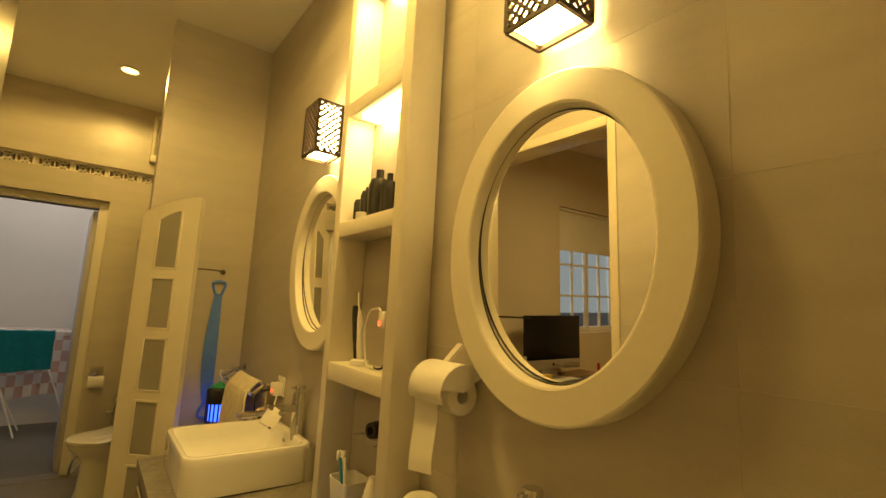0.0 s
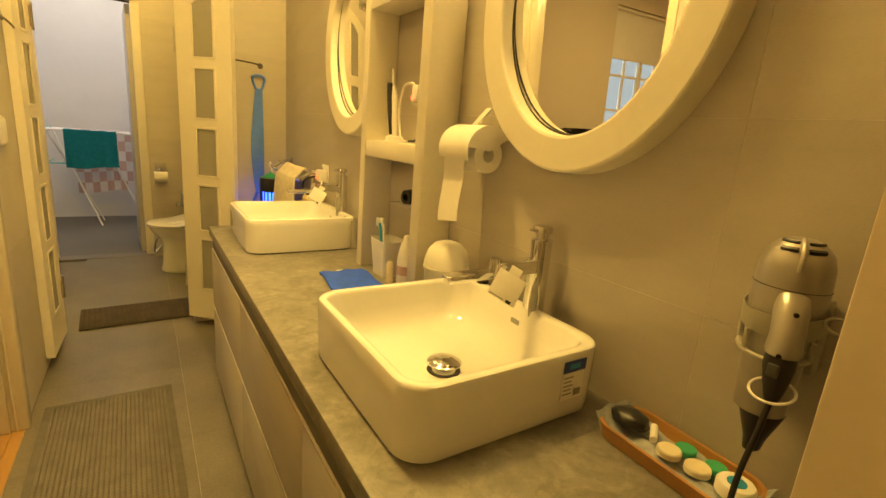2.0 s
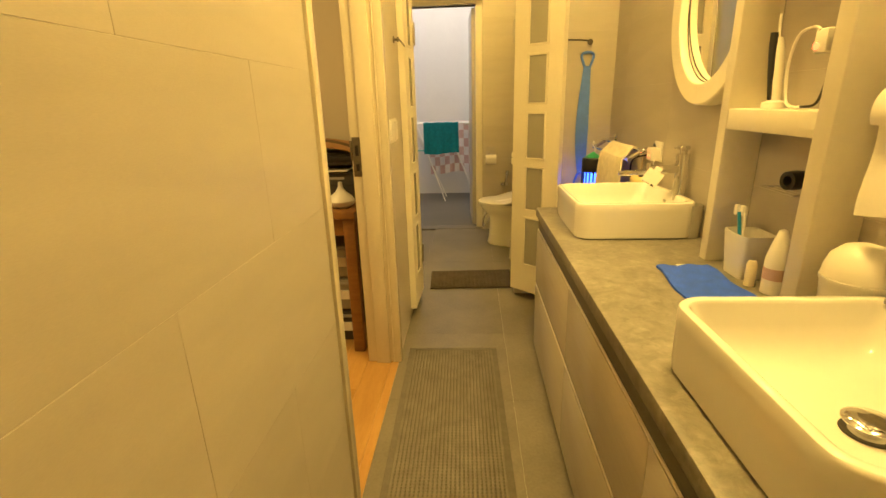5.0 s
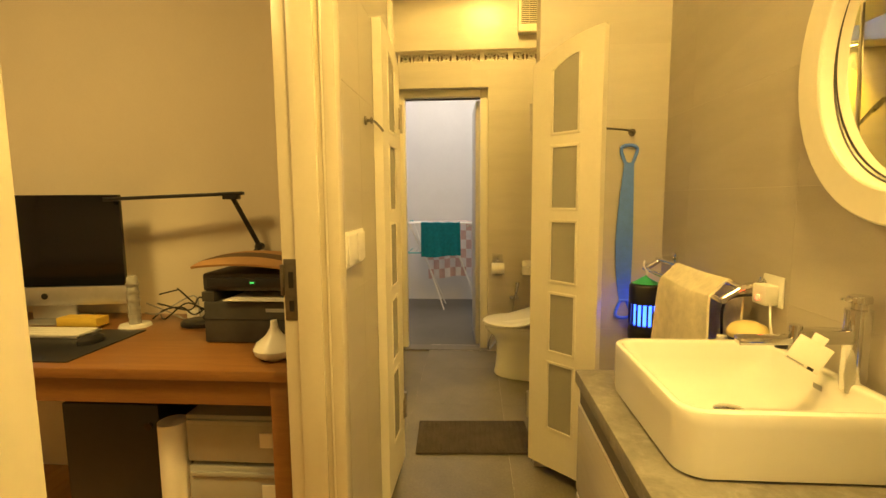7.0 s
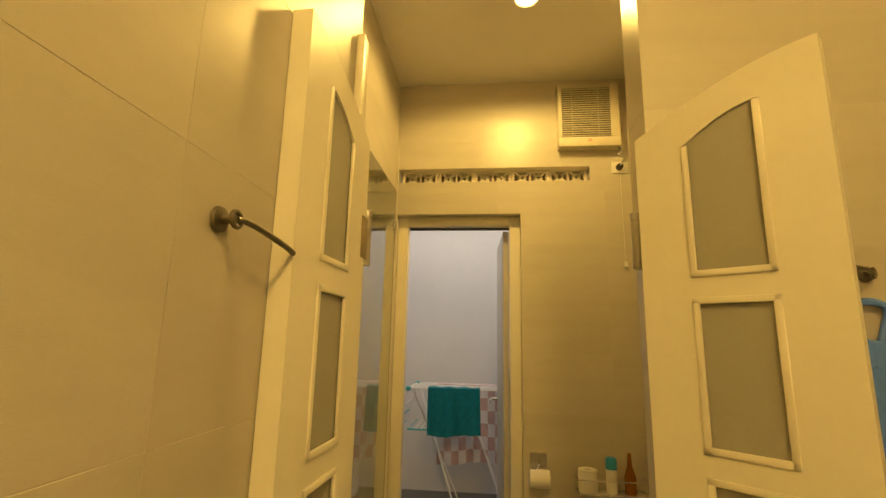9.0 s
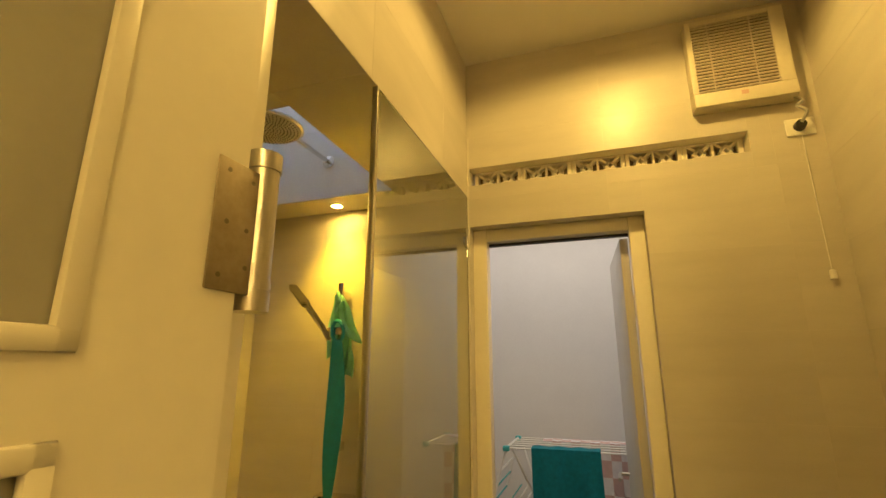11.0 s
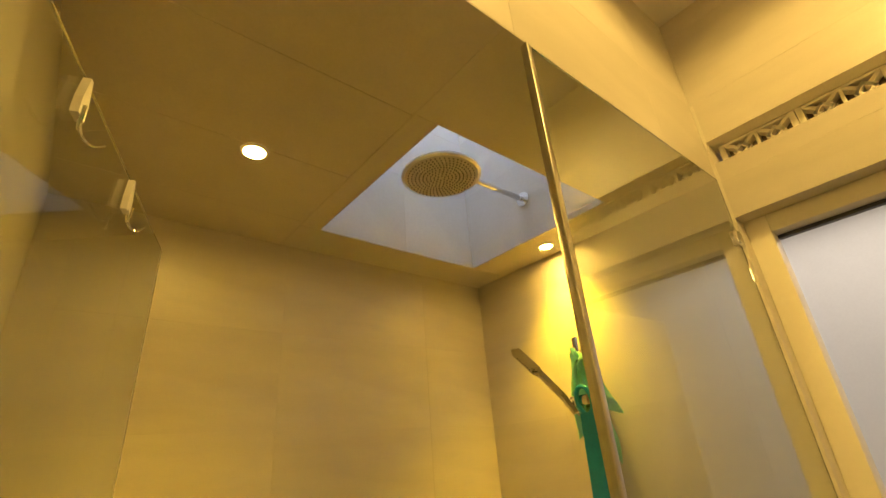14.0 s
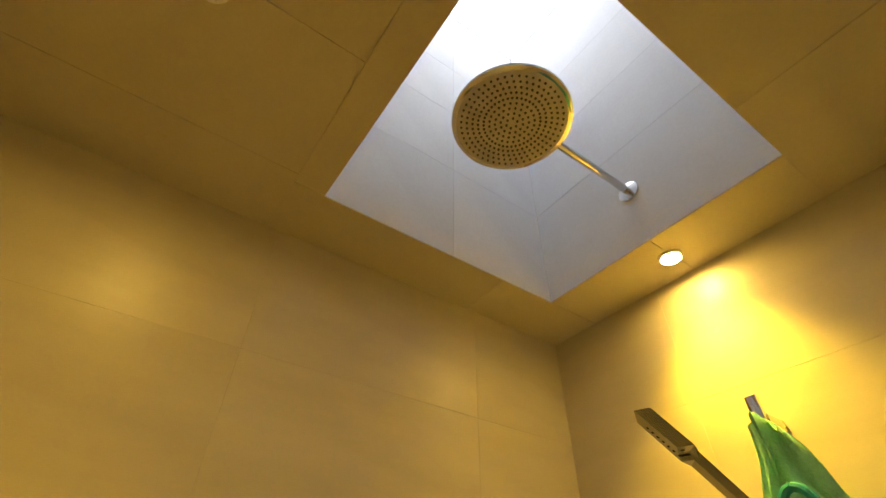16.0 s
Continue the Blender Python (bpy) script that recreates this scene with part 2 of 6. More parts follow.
M_DOORGREY = mat("grey_door_paint", (0.5, 0.48, 0.45), 0.45, var=0.08, scale=6, bump=0.05)
M_BREEZE = mat("white_cement_block", (0.82, 0.78, 0.70), 0.85, var=0.12, scale=12, bump=0.3, bscale=90)
M_HOLDER = mat("greyed_plastic", (0.40, 0.385, 0.32), 0.4, var=0.08, scale=12)
M_ACW = mat("aged_white_plastic", (0.66, 0.61, 0.50), 0.45, var=0.08, scale=8)
M_LEAF = mat("garden_foliage", (0.07, 0.12, 0.04), 0.6, var=0.4, scale=6)


# ---- building helpers ----
ORIGIN = {}


def thing(name, place, label, category, group=""):
    ob = new(name)
    ob.location = place
    ob.empty_display_size = 0.05
    ORIGIN[ob.name] = Vector(place)
    return tagged(ob, label, category, group)


def mesh_of(name, bm, material, smooth=False):
    bmesh.ops.recalc_face_normals(bm, faces=bm.faces[:])
    me = bpy.data.meshes.new(name)
    bm.to_mesh(me)
    bm.free()
    me.materials.append(material)
    if smooth:
        me.shade_smooth()
        me.set_sharp_from_angle(angle=radians(40))
    return me


def part(name, bm, material, parent=None, label="", smooth=True):
    """A bmesh in world metres, linked as one part of its thing."""
    base = ORIGIN[parent.name]
    bmesh.ops.translate(bm, verts=bm.verts[:], vec=-base)
    ob = new(name, mesh_of(name, bm, material, smooth))
    ob.parent = parent
    ORIGIN[ob.name] = base
    return tagged(ob, label)


def solid(name, bm, material, label, category, kind="structure", smooth=False):
    ob = new(name, mesh_of(name, bm, material, smooth))
    ORIGIN[ob.name] = Vector((0, 0, 0))
    return tagged(ob, label, category, "", kind)


def box(x0, x1, y0, y1, z0, z1, bev=0.0, seg=2, bm=None, m=None):
    own = bmesh.new()
    r = bmesh.ops.create_cube(own, size=1)
    for v in own.verts:
        v.co = ((x0 + x1) / 2 + v.co.x * (x1 - x0), (y0 + y1) / 2 + v.co.y * (y1 - y0), (z0 + z1) / 2 + v.co.z * (z1 - z0))
    if bev:
        bmesh.ops.bevel(own, geom=own.edges[:], offset=bev, segments=seg, profile=0.5, affect="EDGES")
    if m is not None:
        own.transform(m)
    return join(bm, own)


def join(bm, own):
    if bm is None:
        return own
    tmp = bpy.data.meshes.new("tmp")
    own.to_mesh(tmp)
    own.free()
    bm.from_mesh(tmp)
    bpy.data.meshes.remove(tmp)
    return bm


def rod(a, b, r, r2=None, seg=16, bm=None, cap=True):
    """A round bar from a to b."""
    a, b = Vector(a), Vector(b)
    own = bmesh.new()
    bmesh.ops.create_cone(own, cap_ends=cap, segments=seg, radius1=r, radius2=r if r2 is None else r2, depth=(b - a).length)
    own.transform(Matrix.Translation((a + b) / 2) @ (b - a).to_track_quat("Z", "Y").to_matrix().to_4x4())
    return join(bm, own)


def lathe(profile, place, axis=(0, 0, 1), seg=32, bm=None, scale=(1, 1)):
    """A profile of (radius, height) turned about an axis."""
    own = bmesh.new()
    rings = []
    for r, h in profile:
        if r < 1e-5:
            rings.append([own.verts.new((0, 0, h))])
        else:
            rings.append([own.verts.new((r * scale[0] * math.cos(2 * math.pi * k / seg), r * scale[1] * math.sin(2 * math.pi * k / seg), h)) for k in range(seg)])
    for p, q in zip(rings, rings[1:]):
        for k in range(seg):
            j = (k + 1) % seg
            if len(p) == 1 and len(q) == 1:
                continue
            if len(p) == 1:
                own.faces.new((p[0], q[j], q[k]))
            elif len(q) == 1:
                own.faces.new((p[k], p[j], q[0]))
            else:
                own.faces.new((p[k], p[j], q[j], q[k]))
    own.transform(Matrix.Translation(place) @ Vector(axis).to_track_quat("Z", "Y").to_matrix().to_4x4())
    return join(bm, own)


def tube(points, r, seg=10, bm=None, steps=6):
    """A bent round bar through points, smoothed."""
    pts = [Vector(p) for p in points]
    fine = []
    for i in range(len(pts) - 1):
        p0, p1, p2, p3 = pts[max(i - 1, 0)], pts[i], pts[i + 1], pts[min(i + 2, len(pts) - 1)]
        for k in range(steps):
            t = k / steps
            fine.append(0.5 * (2 * p1 + (p2 - p0) * t + (2 * p0 - 5 * p1 + 4 * p2 - p3) * t * t + (3 * p1 - p0 - 3 * p2 + p3) * t ** 3))
    fine.append(pts[-1])
    own = bmesh.new()
    rings = []
    side = None
    for i, p in enumerate(fine):
        d = (fine[min(i + 1, len(fine) - 1)] - fine[max(i - 1, 0)]).normalized()
        if side is None:
            side = d.orthogonal().normalized()
        side = (side - d * side.dot(d)).normalized()
        up = d.cross(side)
        rings.append([own.verts.new(p + r * (math.cos(a) * side + math.sin(a) * up)) for a in (2 * math.pi * k / seg for k in range(seg))])
    for p, q in zip(rings, rings[1:]):
        for k in range(seg):
            own.faces.new((p[k], p[(k + 1) % seg], q[(k + 1) % seg], q[k]))
    own.faces.new(rings[0][::-1])
    own.faces.new(rings[-1])
    return join(bm, own)


def loft(loops, bm=None, close=(True, True)):
    """Skins a row of point loops of equal length."""
    own = bmesh.new()
    rows = [[own.verts.new(p) for p in lp] for lp in loops]
    for p, q in zip(rows, rows[1:]):
        n = len(p)
        for k in range(n):
            own.faces.new((p[k], p[(k + 1) % n], q[(k + 1) % n], q[k]))
    if close[0]:
        own.faces.new(rows[0][::-1])
    if close[1]:
        own.faces.new(rows[-1])
    return join(bm, own)


def round_rect(cx, cy, hx, hy, r, z, n=6):
    out = []
    for sx, sy, a0 in ((1, 1, 0), (-1, 1, 90), (-1, -1, 180), (1, -1, 270)):
        for k in range(n + 1):
            a = radians(a0 + 90 * k / n)
            out.append((cx + sx * (hx - r) + r * math.cos(a), cy + sy * (hy - r) + r * math.sin(a), z))
    return out


def sheet(fn, nu, nv, thick=0.0, bm=None):
    """A grid of points fn(u, v), given a thickness."""
    own = bmesh.new()
    g = [[own.verts.new(fn(i / nu, j / nv)) for j in range(nv + 1)] for i in range(nu + 1)]
    for i in range(nu):
        for j in range(nv):
            own.faces.new((g[i][j], g[i + 1][j], g[i + 1][j + 1], g[i][j + 1]))
    if thick:
        bmesh.ops.recalc_face_normals(own, faces=own.faces[:])
        bmesh.ops.solidify(own, geom=own.faces[:], thickness=thick)
    return join(bm, own)

# ---- structure ----
S = 0.0007   # depth of the tile skin in front of the masonry
solid("floor", box(XL, XW + 0.1, YN, YF + 0.15, -0.12, -S), M_GROUT, "grey grout bed under the bathroom floor tiles", "floor")
solid("wet_room_floor", box(XG - 0.02, XL, YQ, YF, -0.12, -0.012), M_FLOOR, "dark grey floor beside the shower", "floor")
# Shower floor stays out of view; pale colour chosen to throw light upwards.
solid("shower_floor", box(XS - 0.1, XG - 0.02, YQ, YF, -0.12, -0.015), M_TILE_GREY, "unseen shower floor, coloured pale to bounce light", "floor")
solid("office_floor_base", box(-3.6, XL, YN, YO, -0.12, -0.012), M_GROUT, "screed under the oak floor", "floor")
solid("laundry_floor", box(-1.6, 1.6, YF + 0.15, 7.3, -0.14, -0.02), M_FLOOR_L, "dark grey laundry floor", "floor")

wall_mirror = solid("wall_east", box(XW + S, XW + 0.15, YN - 0.15, YP, 0, ZC), M_GROUT, "mirror wall of the vanity corridor", "wall")
wall_wet = solid("wall_wet_room_east", box(XR + S, XW + 0.15, YP, YF + 0.15, 0, ZC), M_GROUT, "side wall behind the toilet", "wall")
wall_end = solid("wall_partition", box(0.472, XW + S, YE + S, YP - S, 0, ZC), M_GROUT, "tiled partition beside the swing doors", "wall")
wall_left_a = solid("wall_west_near", box(XL - OW, XL - S, YN - 0.15, OY0, 0, ZC), M_GROUT, "corridor wall before the office doorway", "wall")
wall_left_b = solid("wall_west_far", box(XL - OW, XL - S, OY1, YO, 0, ZC), M_GROUT, "corridor wall beyond the office doorway", "wall")
solid("wall_west_lintel", box(XL - OW, XL - S, OY0, OY1, OZ, ZC), M_GROUT, "wall over the office doorway", "wall")
solid("wall_near", box(-3.7, XW + 0.15, YN - 0.15, YN, 0, ZC), M_PAINT, "plain cream wall closing the corridor", "wall")

bm = box(-3.7, -2.95, YO, YQ - S, 0, ZC)
box(-1.95, XL - S, YO, YQ - S, 0, ZC, bm=bm)
box(-2.95, -1.95, YO, YQ - S, 0, 1.10, bm=bm)
box(-2.95, -1.95, YO, YQ - S, 2.35, ZC, bm=bm)
solid("wall_office_north", bm, M_PAINT, "cream painted office wall with a window", "wall")
solid("wall_office_west", box(-3.75, -3.6, YN - 0.15, YP, 0, ZC), M_PAINT, "cream painted office side wall", "wall")

# far wall with the laundry doorway and the vent slot
DX0, DX1, DZ = -0.432, 0.30, 2.12
VX0, VX1, VZ0, VZ1 = -0.43, 0.703, 2.318, 2.405
bm = box(XS - 0.1, DX0, YF + S, YF + 0.15, 0, ZC)
box(DX1, XW + 0.15, YF + S, YF + 0.15, 0, VZ0, bm=bm)
box(DX0, DX1, YF + S, YF + 0.15, DZ, VZ0, bm=bm)
box(VX1, XW + 0.15, YF + S, YF + 0.15, VZ0, VZ1, bm=bm)
box(DX0, XW + 0.15, YF + S, YF + 0.15, VZ1, ZC, bm=bm)
wall_far = solid("wall_north", bm, M_GROUT, "tiled far wall with the laundry doorway", "wall")

NY0, NY1, NZ0, NZ1 = 3.98, 4.615, 0.95, 1.295
bm = box(XS - 0.15, XS - S, YQ, NY0, 0, ZS)
box(XS - 0.15, XS - S, NY1, YF + 0.15, 0, ZS, bm=bm)
box(XS - 0.15, XS - S, NY0, NY1, 0, NZ0, bm=bm)
box(XS - 0.15, XS - S, NY0, NY1, NZ1, ZS, bm=bm)
box(XS - 0.15, XS - 0.115, NY0, NY1, NZ0, NZ1, bm=bm)
wall_shower = solid("wall_shower_west", bm, M_TILE, "back wall of the shower with a niche", "wall")
# shower ceiling and the upstand above the glass
bm = box(XS - 0.15, SX0 - S, YQ, YF, ZS + 0.001, ZS + 0.12)
box(SX1 + S, XG - S, YQ, YF, ZS + 0.001, ZS + 0.12, bm=bm)
box(SX0 - S, SX1 + S, YQ, SY0 - S, ZS + 0.001, ZS + 0.12, bm=bm)
box(SX0 - S, SX1 + S, SY1 + S, YF, ZS + 0.001, ZS + 0.12, bm=bm)
JY, g = 4.014, 0.0006
strips = [(a, b, YQ, JY) for a, b in zip((XS, -1.37, -1.06, -0.745), (-1.37, -1.06, -0.745, XG))]
strips += [(XS, SX0, JY, 4.624), (XS, SX0, 4.624, YF), (SX1, XG, JY, 4.624), (SX1, XG, 4.624, YF), (SX0, SX1, JY, SY0), (SX0, -1.06, SY1, YF), (-1.06, SX1, SY1, YF)]
for a, b, c, d in strips:
    box(a + g, b - g, c + g, d - g, ZS - 0.002, ZS + 0.0009, bm=bm)
solid("shower_ceiling", bm, M_TILE, "beige tiled shower ceiling round the skylight", "ceiling")
wall_soffit = solid("wall_shower_soffit", box(XG - 0.1, XG - S, YQ, YF, ZS + 0.121, ZC), M_GROUT, "tiled upstand over the shower glass", "wall")
bm = box(SX0 - 0.1, SX0 - S, SY0 - 0.1, SY1 + 0.1, ZS + 0.12, ZT)
box(SX1 + S, SX1 + 0.1, SY0 - 0.1, SY1 + 0.1, ZS + 0.12, ZT, bm=bm)
box(SX0, SX1, SY0 - 0.1, SY0 - S, ZS + 0.12, ZT, bm=bm)
box(SX0, SX1, SY1 + S, SY1 + 0.1, ZS + 0.12, ZT, bm=bm)
wall_shaft = solid("wall_skylight_shaft", bm, M_GROUT, "pale tiled skylight shaft", "wall")
solid("skylight_window", box(SX0 - 0.1, SX1 + 0.1, SY0 - 0.1, SY1 + 0.1, ZT, ZT + 0.02), M_SKYLIT, "bright skylight pane full of overcast sky", "skylight")

bm = box(XG - 0.1, XW + 0.15, YP, YF + 0.15, ZC, ZC + 0.1)
box(XL - OW, XW + 0.15, YN - 0.15, YP, ZC, ZC + 0.1, bm=bm)
box(-3.75, XL - OW, YN - 0.15, YP, ZC - 0.0, ZC + 0.1, bm=bm)
solid("ceiling", bm, M_CEIL, "plain white painted ceiling", "ceiling")

solid("wall_laundry_north", box(-1.6, 1.6, 7.06, 7.2, -0.02, 2.75), M_LAUNDRY, "white laundry wall in soft daylight", "wall")
solid("laundry_ceiling", box(-1.6, 1.6, 5.15, 7.2, 2.75, 2.85), M_LAUNDRY, "plain laundry ceiling", "ceiling")
solid("wall_laundry_west", box(-1.6, -1.5, 5.15, 7.06, -0.02, 2.75), M_LAUNDRY, "white laundry side wall", "wall")
solid("wall_laundry_east", box(1.5, 1.6, 5.15, 7.06, -0.02, 2.75), M_LAUNDRY, "white laundry side wall", "wall")

# ---- office doorway ----
frame_1 = thing("door_frame", (XL, (OY0 + OY1) / 2, 0), "cream white painted wooden frame of the office doorway", "door frame")
part("jamb", box(XL - OW - 0.012, XL - 0.022, OY1 - 0.020, OY1 + 0.03, 0, OZ + 0.03, 0.004), M_FRAME, frame_1)
part("casing", box(XL - 0.0215, XL + 0.014, OY1 - 0.026, OY1 + 0.03, 0, OZ + 0.03, 0.006), M_FRAME, frame_1)
part("bead", rod((XL - 0.024, OY1 - 0.022, 0.0), (XL - 0.024, OY1 - 0.022, OZ - 0.02), 0.004, seg=10), M_FRAME, frame_1)
part("stop", box(XL - OW + 0.032, XL - 0.040, OY1 - 0.034, OY1 - 0.0202, 0, OZ - 0.02, 0.003), M_FRAME, frame_1)
part("jamb", box(XL - OW - 0.012, XL + 0.010, OY0 - 0.03, OY0 + 0.012, 0, OZ + 0.03, 0.004), M_FRAME, frame_1)
part("head", box(XL - OW - 0.012, XL + 0.011, OY0 + 0.012, OY1 - 0.026, OZ - 0.02, OZ + 0.03, 0.004), M_FRAME, frame_1)
strike = part("strike_plate", box(XL - OW - 0.006, XL - OW + 0.029, OY1 - 0.0225, OY1 - 0.0202, 0.93, 1.10, 0.001), M_AGED, frame_1, "tarnished steel strike plate")
part("lip", box(XL - OW - 0.016, XL - OW - 0.0062, OY1 - 0.026, OY1 - 0.0202, 1.00, 1.085, 0.001), M_AGED, strike)
part("latch_hole", box(XL - OW + 0.006, XL - OW + 0.020, OY1 - 0.0230, OY1 - 0.0226, 1.02, 1.065), M_BLACK, strike)
part("bolt_hole", box(XL - OW + 0.006, XL - OW + 0.020, OY1 - 0.0230, OY1 - 0.0226, 0.955, 0.985), M_BLACK, strike)

# ---- vanity ----
vanity = thing("vanity_cabinet", (CX + 0.25, 1.3, 0), "long greige vanity cabinet with push-open drawers under a stone top", "cabinet")
part("carcass", box(CX + 0.035, XW - 0.002, CY0, CY1 - 0.012, 0.0, CZ - 0.10, 0.002), M_DRAWER, vanity)
part("recess", box(CX + 0.03, CX + 0.034, CY0, CY1 - 0.014, 0.05, CZ - 0.045), M_GAP_SHADE, vanity, "dark strip coloured as the shade under the top")
ys = [CY0, 1.17, 1.89, CY1 - 0.012]
for a, b in zip(ys, ys[1:]):
    for z0, z1 in ((0.03, 0.358), (0.370, CZ - 0.10)):
        front = part("drawer_front", box(CX + 0.008, CX + 0.03, a + 0.0008, b - 0.0008, z0, z1 - 0.006, 0.0015), M_DRAWER, vanity)
        part("finger_edge", box(CX + 0.010, CX + 0.03, a + 0.0008, b - 0.0008, z1 - 0.0058, z1, 0.001), M_WHITE, front, "pale cut edge along the top of the drawer")
worktop = thing("worktop", (CX + 0.25, 1.3, CZ), "mottled grey stone worktop along the mirror wall", "worktop")
part("slab", box(CX, XW - 0.001, CY0, CY1, CZ - 0.04, CZ, 0.003), M_STONE, worktop)
# Dark strip painted as the shade of the recess between slab and drawers.
part("apron", box(CX + 0.012, CX + 0.029, CY0 + 0.01, CY1 - 0.02, CZ - 0.097, CZ - 0.041, 0.001), M_GAP_SHADE, worktop)


def basin(cx, cy):
    b = thing("washbasin", (cx, cy, CZ), "white ceramic rectangular vessel washbasin standing on the stone worktop", "washbasin", "washbasins on the worktop")
    hx, hy, z0, z1 = 0.210, 0.225, CZ + 0.0025, CZ + 0.133
    loops = [round_rect(cx, cy, hx - 0.008, hy - 0.008, 0.050, z0), round_rect(cx, cy, hx - 0.003, hy - 0.003, 0.054, z0 + 0.003), round_rect(cx, cy, hx - 0.001, hy - 0.001, 0.055, z0 + 0.02), round_rect(cx, cy, hx, hy, 0.056, z1 - 0.03),
             round_rect(cx, cy, hx, hy, 0.056, z1 - 0.007), round_rect(cx, cy, hx - 0.002, hy - 0.002, 0.055, z1 - 0.002), round_rect(cx, cy, hx - 0.006, hy - 0.006, 0.052, z1)]
    for dx, dy, r, z in ((0.014, 0.017, 0.044, z1), (0.017, 0.020, 0.042, z1 - 0.002), (0.019, 0.022, 0.042, z1 - 0.008), (0.026, 0.030, 0.050, z1 - 0.045), (0.036, 0.040, 0.060, z1 - 0.075), (0.055, 0.060, 0.065, z1 - 0.095), (0.085, 0.095, 0.07, z1 - 0.105), (0.160, 0.180, 0.03, z1 - 0.112)):
        loops.append(round_rect(cx - 0.006, cy, hx - 0.006 - dx, hy - dy, r, z))
    part("bowl", loft(loops), M_CERAMIC, b)
    part("foot_seal", loft([round_rect(cx, cy, hx - 0.011, hy - 0.011, 0.048, CZ + 0.0003), round_rect(cx, cy, hx - 0.011, hy - 0.011, 0.048, CZ + 0.0024)]), M_DGREY, b, "dark joint under the washbasin")
    dz = z1 - 0.112
    plug = part("drain", lathe([(0.016, 0.0), (0.016, 0.012), (0.026, 0.013), (0.035, 0.0165), (0.0355, 0.019), (0.030, 0.0225), (0.016, 0.0255), (0.0, 0.026)], (cx - 0.010, cy - 0.012, dz), seg=32), M_CHROME, b, "domed chrome drain cover")
    part("drain_ring", lathe([(0.024, 0.0006), (0.033, 0.0025), (0.035, 0.0006)], (cx - 0.010, cy - 0.012, dz), seg=32), M_DGREY, plug)
    part("stamp", box(cx + 0.1725, cx + 0.1735, cy - 0.020, cy + 0.006, z1 - 0.042, z1 - 0.030), M_GREYP, b, "small printed maker's stamp")
    return b


SINK1, SINK2 = (0.762, 1.058), (0.772, 2.308)
for c in (SINK1, SINK2):
    basin(*c)


def mirror(cy, cz):
    m = thing("wall_mirror", (XW, cy, cz), "oval mirror in a deep cream-white moulded frame on the tiled wall", "mirror", "oval mirrors over the washbasins")
    a, b = MR
    prof = [(-0.002, 0.0), (0.0, 0.046), (0.002, 0.051), (0.006, 0.0535), (0.0655, 0.0535), (0.070, 0.0515), (0.0715, 0.047), (0.0735, 0.010)]
    own = bmesh.new()
    seg = 180
    rings = []
    for f, h in prof:
        rings.append([own.verts.new((XW - h, cy + (a - f) * math.cos(2 * math.pi * k / seg), cz + (b - f) * math.sin(2 * math.pi * k / seg))) for k in range(seg)])
    for p, q in zip(rings, rings[1:]):
        for k in range(seg):
            own.faces.new((p[k], p[(k + 1) % seg], q[(k + 1) % seg], q[k]))
    part("mirror_frame", own, M_WHITE, m, smooth=False)
    loops = [[(XW - h - 0.021 * (b - 0.075) * math.sin(2 * math.pi * k / seg) - 0.014 * (a - 0.075) * math.cos(2 * math.pi * k / seg), cy + (a - 0.075) * math.cos(2 * math.pi * k / seg), cz + (b - 0.075) * math.sin(2 * math.pi * k / seg)) for k in range(seg)] for h in (0.008, 0.018)]
    own = loft(loops)
    part("mirror_glass", own, M_MIRROR, m, "clear silver mirror glass")
    part("gasket", tube([(XW - 0.022, cy + (a - 0.074) * math.cos(2 * math.pi * k / 90), cz + (b - 0.074) * math.sin(2 * math.pi * k / 90)) for k in range(91)], 0.0022, seg=6), M_DGREY, m, "thin dark gap round the glass")


MR = (0.295, 0.345)
M1, M2 = (1.015, 1.518), (2.168, 1.545)
mirror(*M1)
mirror(*M2)

# ---- pillar of shelves between the mirrors ----
PX, PY0, PY1 = 0.905, 1.455, 1.895
tower = thing("shelf_tower", (PX, (PY0 + PY1) / 2, CZ), "cream white open shelf tower standing on the worktop between the mirrors", "shelf")
part("side_panel", box(PX, XW - 0.001, PY0, PY0 + 0.05, CZ + 0.001, ZC - 0.001, 0.003), M_WHITE, tower)
part("side_panel", box(PX, XW - 0.001, PY1 - 0.04, PY1, CZ + 0.001, ZC - 0.001, 0.003), M_WHITE, tower)
SHELVES = ((1.14, 1.195), (1.60, 1.65), (2.02, 2.07))
for z0, z1 in SHELVES:
    part("shelf", box(PX + 0.002, XW - 0.002, PY0 + 0.05, PY1 - 0.04, z0, z1, 0.003), M_WHITE, tower)
part("top_panel", box(PX + 0.002, XW - 0.002, PY0 + 0.05, PY1 - 0.04, 2.50, ZC - 0.002, 0.003), M_WHITE, tower)
part("lit_diffuser", box(PX + 0.03, XW - 0.012, PY0 + 0.09, PY1 - 0.09, 2.490, 2.499), M_LAMP, tower, "lit strip under the top")
part("lit_diffuser", box(PX + 0.03, XW - 0.012, PY0 + 0.09, PY1 - 0.09, 2.010, 2.019), M_LAMP, tower, "lit strip under the shelf")


